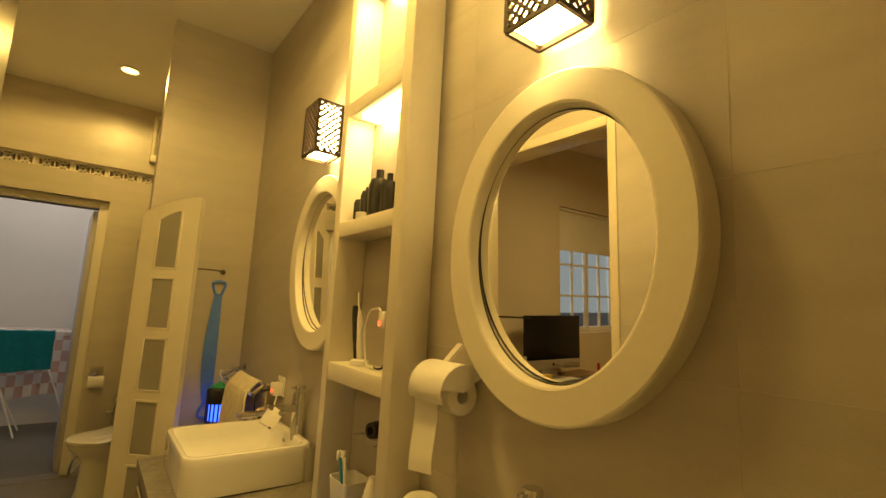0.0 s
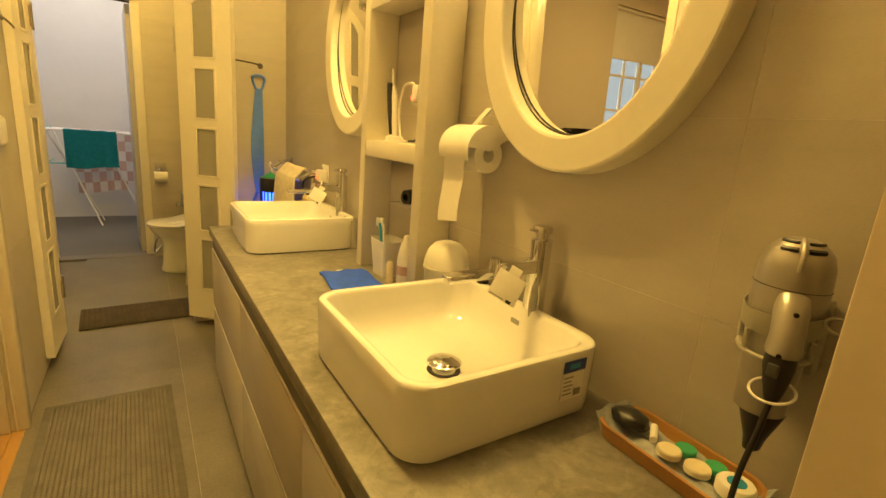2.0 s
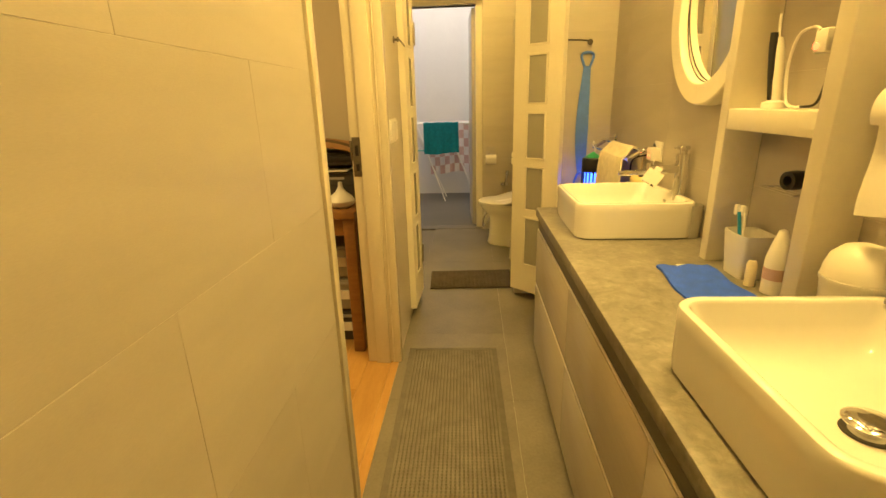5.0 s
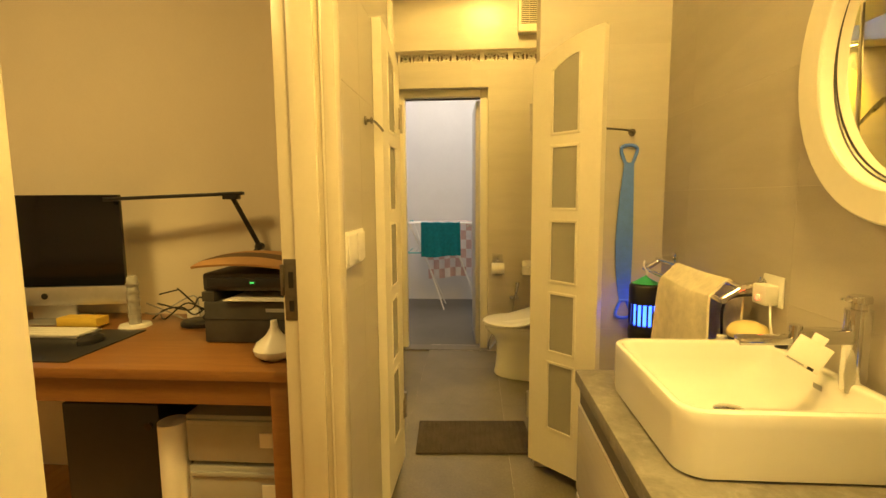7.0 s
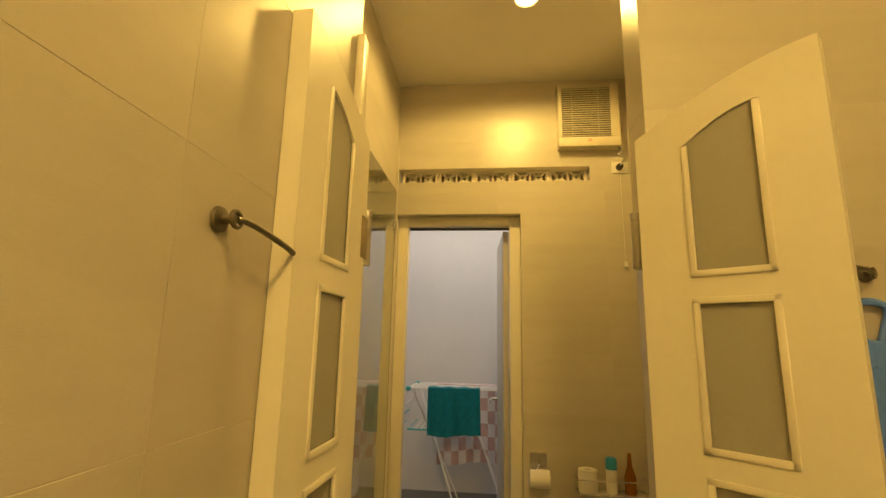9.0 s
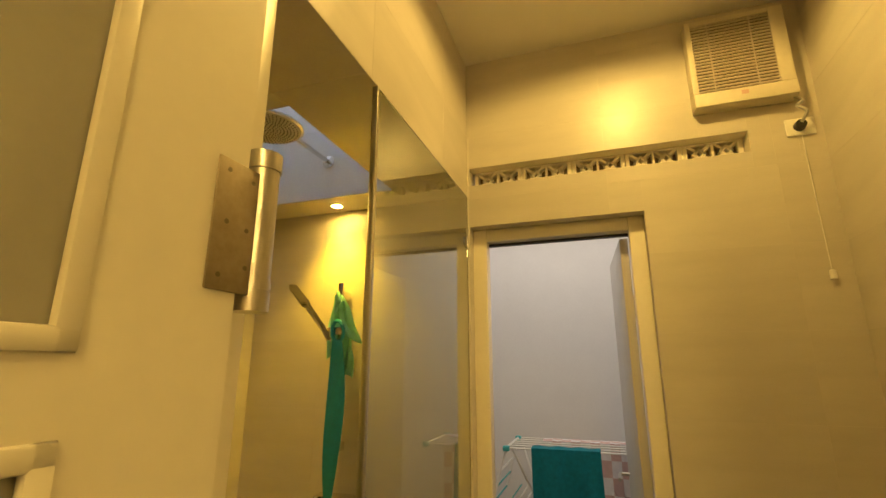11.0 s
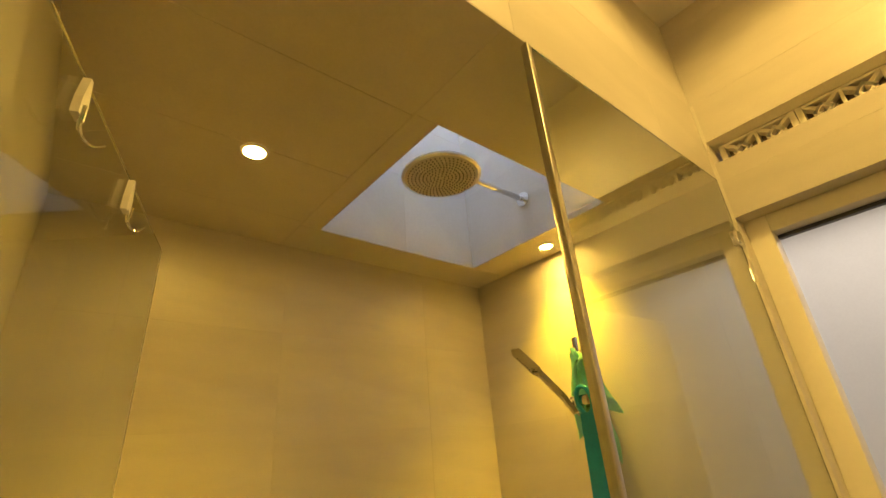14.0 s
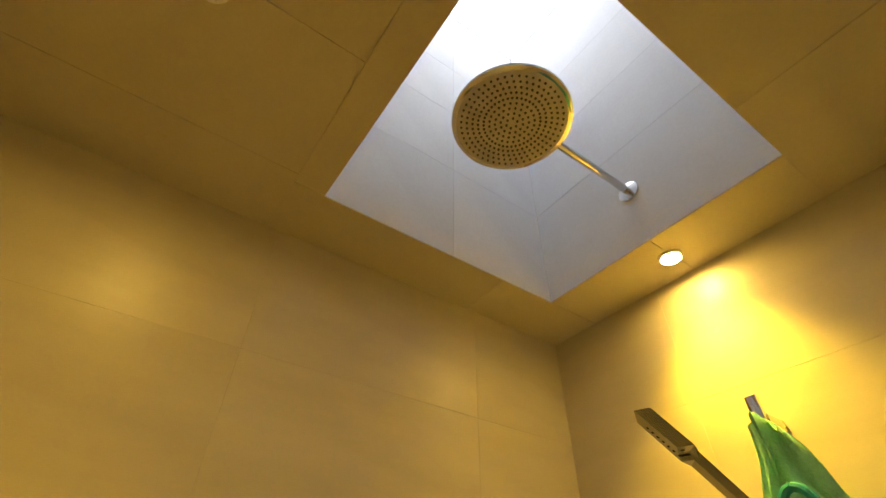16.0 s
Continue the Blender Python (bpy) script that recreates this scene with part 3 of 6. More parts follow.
# ---- swing doors ----
def swing_door(hinge, angle, mirrored, label):
    """A leaf 0.318 m wide with frosted panes under an arched head; local x runs from the hinge to the free edge."""
    w, t = 0.322, 0.034
    d = thing("swing_door", (hinge[0], hinge[1], 0.0), label, "door", "swing doors to the wet room")
    ORIGIN[d.name] = Vector((0, 0, 0))
    z0, zh, zf = 0.055, 1.818, 1.908
    def top(u):
        return zh + (zf - zh) * math.sin(u * math.pi / 2)
    st, n = 0.092, 10
    def slab(x0, x1, lo, hi):
        """Stile or rail whose upper edge may be curved."""
        own = bmesh.new()
        rows = []
        for i in range(n + 1):
            x = x0 + (x1 - x0) * i / n
            a, b = lo(x), hi(x)
            rows.append([own.verts.new((x, s * t / 2, z)) for s, z in ((-1, a), (1, a), (1, b), (-1, b))])
        for p, q in zip(rows, rows[1:]):
            for k in range(4):
                own.faces.new((p[k], p[(k + 1) % 4], q[(k + 1) % 4], q[k]))
        own.faces.new(rows[0][::-1])
        own.faces.new(rows[-1])
        return own
    flat = lambda z: (lambda x: z)
    arch = lambda x: top(x / w)
    part("stile", slab(0, st, flat(z0), arch), M_WHITE, d)
    part("stile", slab(w - st, w, flat(z0), arch), M_WHITE, d)
    part("bottom_rail", slab(st, w - st, flat(z0), flat(0.232)), M_WHITE, d)
    part("top_rail", slab(st, w - st, lambda x: 1.775 + 0.055 * math.sin((x - st) / (w - 2 * st) * math.pi / 2), arch), M_WHITE, d)
    bars = [(0.548, 0.586), (0.858, 0.896), (1.168, 1.206), (1.478, 1.516)]
    lo = 0.232
    for a, b in bars + [(1.775, None)]:
        hi = a
        if b:
            part("rail", box(st, w - st, -t / 2, t / 2, a, b), M_WHITE, d)
            pane = box(st, w - st, -0.0115, 0.0115, lo, hi)
        else:
            pane = slab(st, w - st, flat(lo), lambda x: 1.775 + 0.055 * math.sin((x - st) / (w - 2 * st) * math.pi / 2))
            for v in pane.verts:
                v.co.y = math.copysign(0.0115, v.co.y)
        part("pane", pane, M_FROST, d, "frosted glass pane")
        for s in (-1, 1):
            bead = box(st, st + 0.012, s * t / 2 - 0.004, s * t / 2 + 0.003, lo, hi, 0.002)
            box(w - st - 0.012, w - st, s * t / 2 - 0.004, s * t / 2 + 0.003, lo, hi if b else hi + 0.053, 0.002, bm=bead)
            box(st, w - st, s * t / 2 - 0.004, s * t / 2 + 0.003, lo, lo + 0.012, 0.002, bm=bead)
            if b:
                box(st, w - st, s * t / 2 - 0.004, s * t / 2 + 0.003, hi - 0.012, hi, 0.002, bm=bead)
            part("bead", bead, M_WHITE, d)
        lo = b
    for hz in (1.607, 0.30):
        barrel = part("hinge", rod((-0.020, 0.012, hz - 0.046), (-0.020, 0.012, hz + 0.046), 0.0120, seg=20), M_STEEL, d, "brushed steel spring hinge")
        part("cap", rod((-0.020, 0.012, hz + 0.0462), (-0.020, 0.012, hz + 0.060), 0.0132, seg=20), M_STEEL, barrel)
        part("cap", rod((-0.020, 0.012, hz - 0.060), (-0.020, 0.012, hz - 0.0462), 0.0128, seg=20), M_STEEL, barrel)
        part("plate", box(-0.010, 0.027, t / 2, t / 2 + 0.002, hz - 0.050, hz + 0.040, 0.0008), M_PLATE, barrel, "tarnished steel hinge plate")
        part("collar", rod((-0.020, 0.012, hz - 0.0445), (-0.020, 0.012, hz - 0.0385), 0.0128, seg=20), M_STEEL, barrel)
        for sx, sz in ((-0.004, 0.030), (-0.002, -0.006), (0.016, -0.004), (-0.004, -0.032), (0.018, 0.032), (0.018, -0.040)):
            part("screw", rod((sx, t / 2 + 0.002, hz + sz), (sx, t / 2 + 0.0023, hz + sz), 0.0018, seg=10), M_AGED, barrel)
    d.matrix_world = pose(hinge[0], hinge[1], 0, 0, 0, angle)
    if mirrored:
        d.scale = (1, -1, 1)
    return d


swing_door((0.452, 3.340), -43.0, False, "cream white swing door with frosted panes and an arched top, hooked open")
swing_door((-0.152, 3.308), -92.0, False, "cream white swing door with frosted panes and an arched top, folded back along the corridor wall")

post = thing("door_post", (XL, 3.33, 0), "cream white hinge post beside the swing door", "door post")
part("post", box(XL + 0.0005, -0.162, 3.3115, 3.3505, 0.0, 2.10, 0.003), M_WHITE, post)

# ---- shower glass ----
screen = thing("shower_screen", (XG, 4.55, 0), "clear fixed glass panel of the shower", "shower screen")
part("pane", box(XG - 0.010, XG, SY0 + 0.004, YF - 0.002, 0.02, ZS - 0.003), M_GLASS, screen)
part("edge_profile", box(XG - 0.014, XG + 0.004, SY0 - 0.012, SY0 + 0.003, 0.02, ZS - 0.001, 0.003), M_STEEL, screen)

# ---- entry door beside the camera ----
entry = thing("entry_door", (0.636, -0.35, 0), "cream painted entry door standing open against the end of the vanity", "door")
part("leaf", box(0.616, 0.654, -0.40, 0.432, 0.01, 2.08, 0.002), mat("tan_door_paint", (0.56, 0.48, 0.36), 0.4, var=0.06, scale=5, bump=0.04, bscale=70), entry)
knob = part("rose", lathe([(0.034, 0.0), (0.034, 0.004), (0.030, 0.010), (0.014, 0.012), (0.013, 0.030)], (0.616, 0.375, 0.945), (-1, 0, 0)), M_STEEL, entry, "satin steel rose")
part("knob", lathe([(0.013, 0.0), (0.020, 0.006), (0.027, 0.018), (0.027, 0.030), (0.020, 0.038), (0.0, 0.040)], (0.586, 0.375, 0.945), (-1, 0, 0)), M_STEEL, knob, "round satin steel knob")


# ---- taps ----
def tap(x, y):
    z = CZ
    b = thing("basin_tap", (x, y, z), "tall chrome mixer tap with a jointed spout and a paper tag", "tap", "taps of the washbasins")
    part("column", rod((x, y, z), (x, y, z + 0.285), 0.0230, seg=28), M_CHROME, b)
    part("collar", rod((x, y, z), (x, y, z + 0.008), 0.029, seg=28), M_CHROME, b)
    part("neck", rod((x, y, z + 0.285), (x, y, z + 0.298), 0.0135, seg=24), M_CHROME, b)
    part("lever", lathe([(0.0135, 0.0), (0.0205, 0.002), (0.0210, 0.012), (0.018, 0.016), (0.0, 0.016)], (x, y, z + 0.298), seg=28), M_CHROME, b)
    part("lever_arm", box(x - 0.034, x - 0.012, y - 0.007, y + 0.007, z + 0.303, z + 0.309, 0.002), M_CHROME, b)
    arm = part("arm", box(x - 0.122, x - 0.01, y - 0.016, y + 0.016, z + 0.214, z + 0.244, 0.005), M_CHROME, b)
    part("joint", rod((x - 0.120, y, z + 0.212), (x - 0.120, y, z + 0.252), 0.0115, seg=20), M_CHROME, arm)
    sp = part("spout", box(-0.100, 0.0, -0.017, 0.017, -0.008, 0.008, 0.003, m=pose(x - 0.124, y + 0.008, z + 0.218, 0, -4, -10)), M_CHROME, b)
    part("aerator", rod((x - 0.140, y + 0.01, z + 0.200), (x - 0.140, y + 0.01, z + 0.211), 0.012, seg=16), M_BLACK, sp)
    tm = pose(x - 0.120, y - 0.042, z + 0.204, -22, 26, -38)
    tag = part("tag", box(-0.030, 0.030, -0.0008, 0.0008, -0.028, 0.028, 0.0003, m=tm), M_PAPER, b, "white paper tag")
    part("loop", box(-0.012, 0.012, -0.0012, 0.0012, 0.028, 0.044, 0.0003, m=tm), M_PAPER, tag)
    part("print", box(-0.027, 0.004, -0.0016, -0.0010, -0.0265, -0.0235, m=tm), M_GREYP, tag)
    part("print", box(0.010, 0.021, -0.0016, -0.0010, -0.0275, -0.0215, m=tm), M_BLACK, tag)
    part("film", lathe([(0.002, 0.0), (0.009, -0.02), (0.012, -0.055), (0.008, -0.09), (0.0, -0.094)], (x - 0.020, y - 0.018, z + 0.205), seg=12, scale=(1, 0.5)), M_CLEARP, b, "crumpled white plastic film")
    return b


for place in ((0.968, 1.035), (0.972, 2.245)):
    tap(*place)

SF = SINK1[1] - 0.225
sticker = thing("sticker", (0.88, SF, CZ + 0.10), "blue and white sticker on the side of the washbasin", "sticker")
part("film", box(0.858, 0.912, SF - 0.0006, SF - 0.0001, CZ + 0.042, CZ + 0.095), M_PAPER, sticker)
part("band", box(0.857, 0.913, SF - 0.0012, SF - 0.0007, CZ + 0.0955, CZ + 0.118), M_LABEL, sticker)
part("band_print", box(0.872, 0.898, SF - 0.0016, SF - 0.0013, CZ + 0.102, CZ + 0.111), M_BLUEP, sticker)
for k in range(5):
    part("line", box(0.862, 0.885 - 0.004 * (k % 2), SF - 0.0011, SF - 0.0007, CZ + 0.084 - k * 0.008, CZ + 0.087 - k * 0.008), M_GREYP, sticker)
part("bar_code", box(0.890, 0.908, SF - 0.0011, SF - 0.0007, CZ + 0.047, CZ + 0.060), M_GREYP, sticker)


# ---- wall lamps ----
def wall_lamp(y, z0):
    x0, x1, w, h = 0.885, 0.985, 0.132, 0.205
    d = thing("wall_lamp", (XW, y, z0), "lit box wall lamp with a pierced dark bronze lattice", "wall lamp", "lamps over the mirrors")
    part("diffuser", box(x0 + 0.006, x1 - 0.006, y - w / 2 + 0.006, y + w / 2 - 0.006, z0 + 0.006, z0 + h - 0.004, 0.004), M_LAMP, d, "glowing frosted glass")
    part("back_plate", box(x1, XW - 0.001, y - 0.05, y + 0.05, z0 + 0.03, z0 + h - 0.03, 0.003), M_BRONZE, d)
    t = 0.009
    for px in (x0, x1):
        for py in (y - w / 2, y + w / 2):
            part("cage_bar", box(px - t / 2, px + t / 2, py - t / 2, py + t / 2, z0, z0 + h), M_BRONZE, d)
    for pz in (z0, z0 + h):
        for py in (y - w / 2, y + w / 2):
            part("cage_bar", box(x0, x1, py - t / 2 + 0.0005, py + t / 2 - 0.0005, pz - t / 2, pz + t / 2), M_BRONZE, d)
        for px in (x0, x1):
            part("cage_bar", box(px - t / 2 + 0.0005, px + t / 2 - 0.0005, y - w / 2, y + w / 2, pz - t / 2 + 0.0005, pz + t / 2 - 0.0005), M_BRONZE, d)
    # pierced lattice: crossing bars on three sides
    for face in range(3):
        bm = bmesh.new()
        wide = w if face == 0 else x1 - x0
        n = 5 if face == 0 else 4
        step = wide / n
        cut = int(h / step) + n + 2
        for s in (1, -1):
            for k in range(-n, cut):
                pts = []
                for u in (0.0, wide):
                    pts.append((u, k * step + s * u if s > 0 else k * step + (wide - u) - 0 * wide))
                (u0, v0), (u1, v1) = pts
                lo, hi = 0.0, h
                seg = []
                for u, v, uo, vo in ((u0, v0, u1, v1), (u1, v1, u0, v0)):
                    if v < lo:
                        f = (lo - v) / (vo - v) if vo != v else 2
                        u, v = u + (uo - u) * f, lo
                    elif v > hi:
                        f = (hi - v) / (vo - v) if vo != v else 2
                        u, v = u + (uo - u) * f, hi
                    seg.append((u, v))
                (ua, va), (ub, vb) = seg
                if not (0 <= ua <= wide and 0 <= ub <= wide) or abs(ua - ub) < 0.004 or min(va, vb) < -0.001 or max(va, vb) > h + 0.001:
                    continue
                def at(u, v):
                    if face == 0:
                        return (x0 - 0.001, y - w / 2 + u, z0 + v)
                    return (x0 + u, y + (w / 2 if face == 1 else -w / 2), z0 + v)
                rod(at(ua, va), at(ub, vb), 0.0042, seg=6, bm=bm, cap=False)
        part("lattice", bm, M_BRONZE, d)


LAMP1, LAMP2 = (0.995, 1.945), (2.155, 1.96)
wall_lamp(*LAMP1)
wall_lamp(*LAMP2)


# ---- recessed downlights ----
def downlight(x, y, z, r=0.055, lit=M_DOWN):
    d = thing("downlight", (x, y, z), "lit round recessed downlight with a white rim", "downlight", "recessed downlights")
    part("rim", lathe([(r, 0.0), (r * 1.25, -0.001), (r * 1.25, -0.005), (r * 0.98, -0.008), (r * 0.95, -0.002)], (x, y, z), seg=32), M_WPLASTIC, d)
    part("lens", lathe([(0.0, -0.004), (r * 0.95, -0.004), (r * 0.95, -0.001), (0.0, -0.001)], (x, y, z), seg=32), lit, d, "glowing lens")


downlight(0.295, 4.275, ZC)
# Invented fitting, out of view, to go with the vanity fill lamp.
downlight(0.48, 1.62, ZC)
downlight(-1.068, 4.905, ZS, 0.026, M_DOWNS)
downlight(-1.08, 3.755, ZS, 0.028, M_DOWNS)

# ---- on and around the worktop ----
cloth = thing("cleaning_cloth", (0.81, 1.66, CZ), "folded blue microfibre cloth lying on the worktop", "cloth")


def cloth_top(u, v):
    a, b, c, d = Vector((0.735, 1.795)), Vector((0.885, 1.80)), Vector((0.890, 1.545)), Vector((0.715, 1.49))
    p = (a * (1 - u) + b * u) * (1 - v) + (d * (1 - u) + c * u) * v
    return (p.x + 0.004 * math.sin(9 * v), p.y + 0.004 * math.sin(11 * u), CZ + 0.009 + 0.002 * math.sin(13 * u + 7 * v))


part("fold", sheet(cloth_top, 10, 12, 0.007), M_BLUECLOTH, cloth)
part("care_label", box(0.80, 0.83, 1.797, 1.812, CZ + 0.004, CZ + 0.006), M_PAPER, cloth)

bin_1 = thing("countertop_bin", (0.94, 1.345, CZ), "small white plastic bin with a domed swing lid on the worktop", "bin")
part("body", lathe([(0.046, 0.0), (0.050, 0.004), (0.060, 0.130), (0.063, 0.134), (0.063, 0.142), (0.0, 0.142)], (0.938, 1.345, CZ + 0.001)), M_WPLASTIC, bin_1)
part("lid", lathe([(0.061, 0.1425), (0.060, 0.160), (0.052, 0.185), (0.034, 0.203), (0.012, 0.210), (0.0, 0.211)], (0.938, 1.345, CZ + 0.001)), M_WPLASTIC, bin_1)

paper = thing("toilet_roll_holder", (0.955, 1.345, 1.19), "white plastic covered toilet roll holder hooked on the mirror frame", "toilet roll holder")


def cover(u, v):
    a = radians(-22 + 172 * u)
    return (0.952 - 0.064 * math.cos(a), 1.250 + 0.124 * v, 1.168 + 0.060 * math.sin(a))


part("cover", sheet(cover, 18, 4, 0.003), M_WPLASTIC, paper)
part("end_cap", sheet(lambda u, v: (0.952 - 0.063 * v * math.cos(radians(8 + 140 * u)), 1.2515, 1.168 + 0.059 * v * math.sin(radians(8 + 140 * u))), 16, 4, 0.002), M_WPLASTIC, paper)
part("roll", lathe([(0.016, 0.0), (0.041, 0.0), (0.042, 0.003), (0.042, 0.097), (0.041, 0.1), (0.016, 0.1), (0.016, 0.0)], (0.957, 1.258, 1.158), (0, 1, 0)), M_PAPER, paper, "white toilet paper roll")
part("sheet", sheet(lambda u, v: (0.900 + 0.005 * math.sin(5 * u) + 0.004 * v, 1.276 + 0.092 * v + 0.004 * math.sin(3 * u), 1.158 - 0.160 * u - 0.016 * v * u), 14, 5, 0.0012), M_PAPER, paper, "loose end of paper")
part("hook", sheet(lambda u, v: (0.955 + 0.030 * u, 1.312 + 0.020 * v - 0.018 * u, 1.222 + 0.045 * u), 6, 3, 0.006), M_WPLASTIC, paper)

paper.location += Vector((0, -0.024, 0.030))

tray = thing("tray", (0.945, 0.675, CZ), "oblong bamboo tray with soaps and contact lens cases on patterned tissue", "tray")
ang = pose(0.950, 0.668, CZ, 0, 0, 88) @ Matrix.Diagonal((0.9, 0.9, 0.9, 1))
bm = loft([[ang @ Vector(p) for p in lp] for lp in (round_rect(0, 0, 0.135, 0.058, 0.045, 0.001), round_rect(0, 0, 0.142, 0.064, 0.05, 0.030), round_rect(0, 0, 0.135, 0.057, 0.045, 0.030), round_rect(0, 0, 0.130, 0.053, 0.042, 0.008))])
part("dish", bm, M_WOODTRAY, tray)
tissue = thing("tissue", (0.945, 0.675, CZ + 0.012), "crumpled grey patterned tissue lining the tray", "tissue")
part("paper_sheet", sheet(lambda u, v: ang @ Vector((-0.142 + 0.275 * u, -0.05 + 0.105 * v, 0.014 + 0.007 * math.sin(17 * u + 5 * v) * math.sin(9 * v + 2) + 0.028 * max(0, abs(u - 0.5) - 0.42) / 0.08)), 26, 12, 0.0012), M_TISSUE, tissue)
for nm, dx, dy, r, h, m, lab, cat in (
    ("lens_case_lid", 0.005, 0.022, 0.019, 0.012, M_GREENP, "round green screw lid of a contact lens case", "lens case"),
    ("lens_case_lid", -0.048, 0.024, 0.019, 0.012, M_GREENP, "round green screw lid of a contact lens case", "lens case"),
    ("soap_bar", 0.015, -0.012, 0.022, 0.014, M_SOAP, "round cream soap in the tray", "soap"),
    ("soap_bar", -0.035, -0.008, 0.022, 0.014, M_SOAP, "round cream soap in the tray", "soap"),
    ("cream_jar", -0.092, 0.000, 0.030, 0.024, M_WPLASTIC, "white jar with a blue printed lid", "jar")):
    r, h = r * 0.86, h * 0.75
    p = ang @ Vector((dx - 0.012, -dy, 0.022))
    o = thing(nm, p, lab, cat, "toiletries in the tray")
    part("body", lathe([(0.0, 0.0), (r, 0.0), (r, h * 0.8), (r * 0.9, h), (0.0, h)], p, seg=24), m, o)
    if nm == "cream_jar":
        part("print", lathe([(0.0, h + 0.0006), (r * 0.5, h + 0.0006), (r * 0.5, h), (0.0, h)], p, seg=20), M_BLUEP, o)
sg = thing("sunglasses_pouch", ang @ Vector((0.09, 0.0, 0.024)), "small crumpled black pouch in the tray", "pouch")
bm = bmesh.new()
bmesh.ops.create_icosphere(bm, subdivisions=3, radius=1)
for v in bm.verts:
    k = 1 + 0.18 * noise.noise(v.co * 2.3)
    v.co = ang @ Vector((0.095 + v.co.x * 0.038 * k, v.co.y * 0.030 * k, 0.034 + v.co.z * 0.018 * k))
part("bag", bm, M_BLACK, sg)
rl = thing("cotton_roll", ang @ Vector((0.045, -0.015, 0.026)), "white cotton roll in the tray", "cotton roll")
part("roll", rod(ang @ Vector((0.062, -0.030, 0.028)), ang @ Vector((0.036, 0.010, 0.028)), 0.006, seg=12), M_PAPER, rl)

# hair dryer in its wall holder
HX, HY = 0.945, 0.573
dryer = thing("hair_dryer", (HX, HY, 1.0), "silver hair dryer with a black cord standing in a wall holder", "hair dryer")
head = part("head", lathe([(0.0, 0.154), (0.014, 0.1525), (0.026, 0.147), (0.035, 0.136), (0.0395, 0.120), (0.0408, 0.100), (0.0408, 0.094), (0.0414, 0.092), (0.0408, 0.060), (0.037, 0.02), (0.0, 0.02)], (HX, HY, 0.985), (0, 0, 1), seg=48), M_SILVER, dryer)
FACE = radians(205)
for s in (-1, 1):
    for r, zz, a0, a1, th in ((0.0225, 1.1345, 12, 66, 0.0022), (0.0315, 1.1265, 9, 42, 0.0036)):
        part("grille_slot", tube([(HX + r * math.cos(FACE + s * radians(a)), HY + r * math.sin(FACE + s * radians(a)), zz) for a in (a0 + (a1 - a0) * k / 5 for k in range(6))], th, seg=6), M_BLACK, head)
part("rib", tube([(HX + r * math.cos(FACE), HY + r * math.sin(FACE), z) for r, z in ((0.010, 1.138), (0.026, 1.1325), (0.0355, 1.1205), (0.0402, 1.102))], 0.003, seg=8), M_SILVER, head)
part("seam", tube([(HX + 0.0412 * math.cos(a), HY + 0.0412 * math.sin(a), 1.078) for a in (2 * math.pi * k / 32 for k in range(33))], 0.0006, seg=6), M_DGREY, head)
part("barrel", lathe([(0.036, 0.12), (0.034, 0.06), (0.031, 0.022), (0.030, 0.0), (0.0, 0.0)], (HX, HY, 0.905), seg=36), M_SILVER, dryer)


def stem(rows):
    return loft([[(HX - dx + r * math.cos(a), HY - dy + r * math.sin(a), z) for a in (2 * math.pi * j / 24 for j in range(24))] for dx, dy, z, r in rows])


grip = part("handle", stem(((0.024, 0.012, 1.080, 0.008), (0.030, 0.016, 1.073, 0.016), (0.038, 0.020, 1.056, 0.0185), (0.050, 0.026, 1.026, 0.0175), (0.055, 0.028, 1.009, 0.0190), (0.056, 0.028, 1.006, 0.0180))), M_SILVER, dryer)
for dz, dx in ((1.056, 0.053), (1.008, 0.072)):
    part("screw", rod((HX - dx, HY - 0.030, dz), (HX - dx - 0.003, HY - 0.0315, dz), 0.003, seg=10), M_BLACK, grip)
end = part("grip_end", stem(((0.056, 0.028, 1.0055, 0.0165), (0.059, 0.029, 0.992, 0.0170), (0.063, 0.031, 0.970, 0.0130), (0.065, 0.032, 0.954, 0.009), (0.066, 0.032, 0.947, 0.006))), M_BLACK, dryer, "black plastic grip end")
part("switch", box(HX - 0.080, HX - 0.074, HY - 0.036, HY - 0.024, 0.982, 0.998, 0.002), M_DGREY, end)
part("hanging_ring", tube([(HX - 0.066 + 0.023 * math.cos(a), HY - 0.031 + 0.023 * math.sin(a), 0.962 + 0.007 * math.cos(a)) for a in (2 * math.pi * k / 20 for k in range(21))], 0.0017, seg=8), M_WPLASTIC, end, "cream hanging ring")
part("cord", tube([(HX - 0.066, HY - 0.032, 0.950), (HX - 0.073, HY - 0.030, 0.905), (HX - 0.088, HY - 0.028, 0.85), (HX - 0.108, HY - 0.034, 0.80), (HX - 0.128, HY - 0.05, 0.762), (HX - 0.150, HY - 0.08, 0.7485), (HX - 0.185, HY - 0.11, 0.7482)], 0.0036), M_BLACK, dryer, "black cord")
part("nozzle", loft([[(HX - 0.0 + rx * math.cos(a), HY - 0.004 + ry * math.sin(a), z) for a in (2 * math.pi * j / 24 for j in range(24))] for rx, ry, z in ((0.027, 0.027, 0.9045), (0.024, 0.023, 0.892), (0.016, 0.013, 0.862), (0.016, 0.010, 0.846), (0.013, 0.007, 0.844))]), M_BLACK, dryer, "black tapered nozzle")
holder = thing("dryer_holder", (XW, HY, 0.98), "grey-beige plastic ring holder screwed to the tiled wall", "holder")
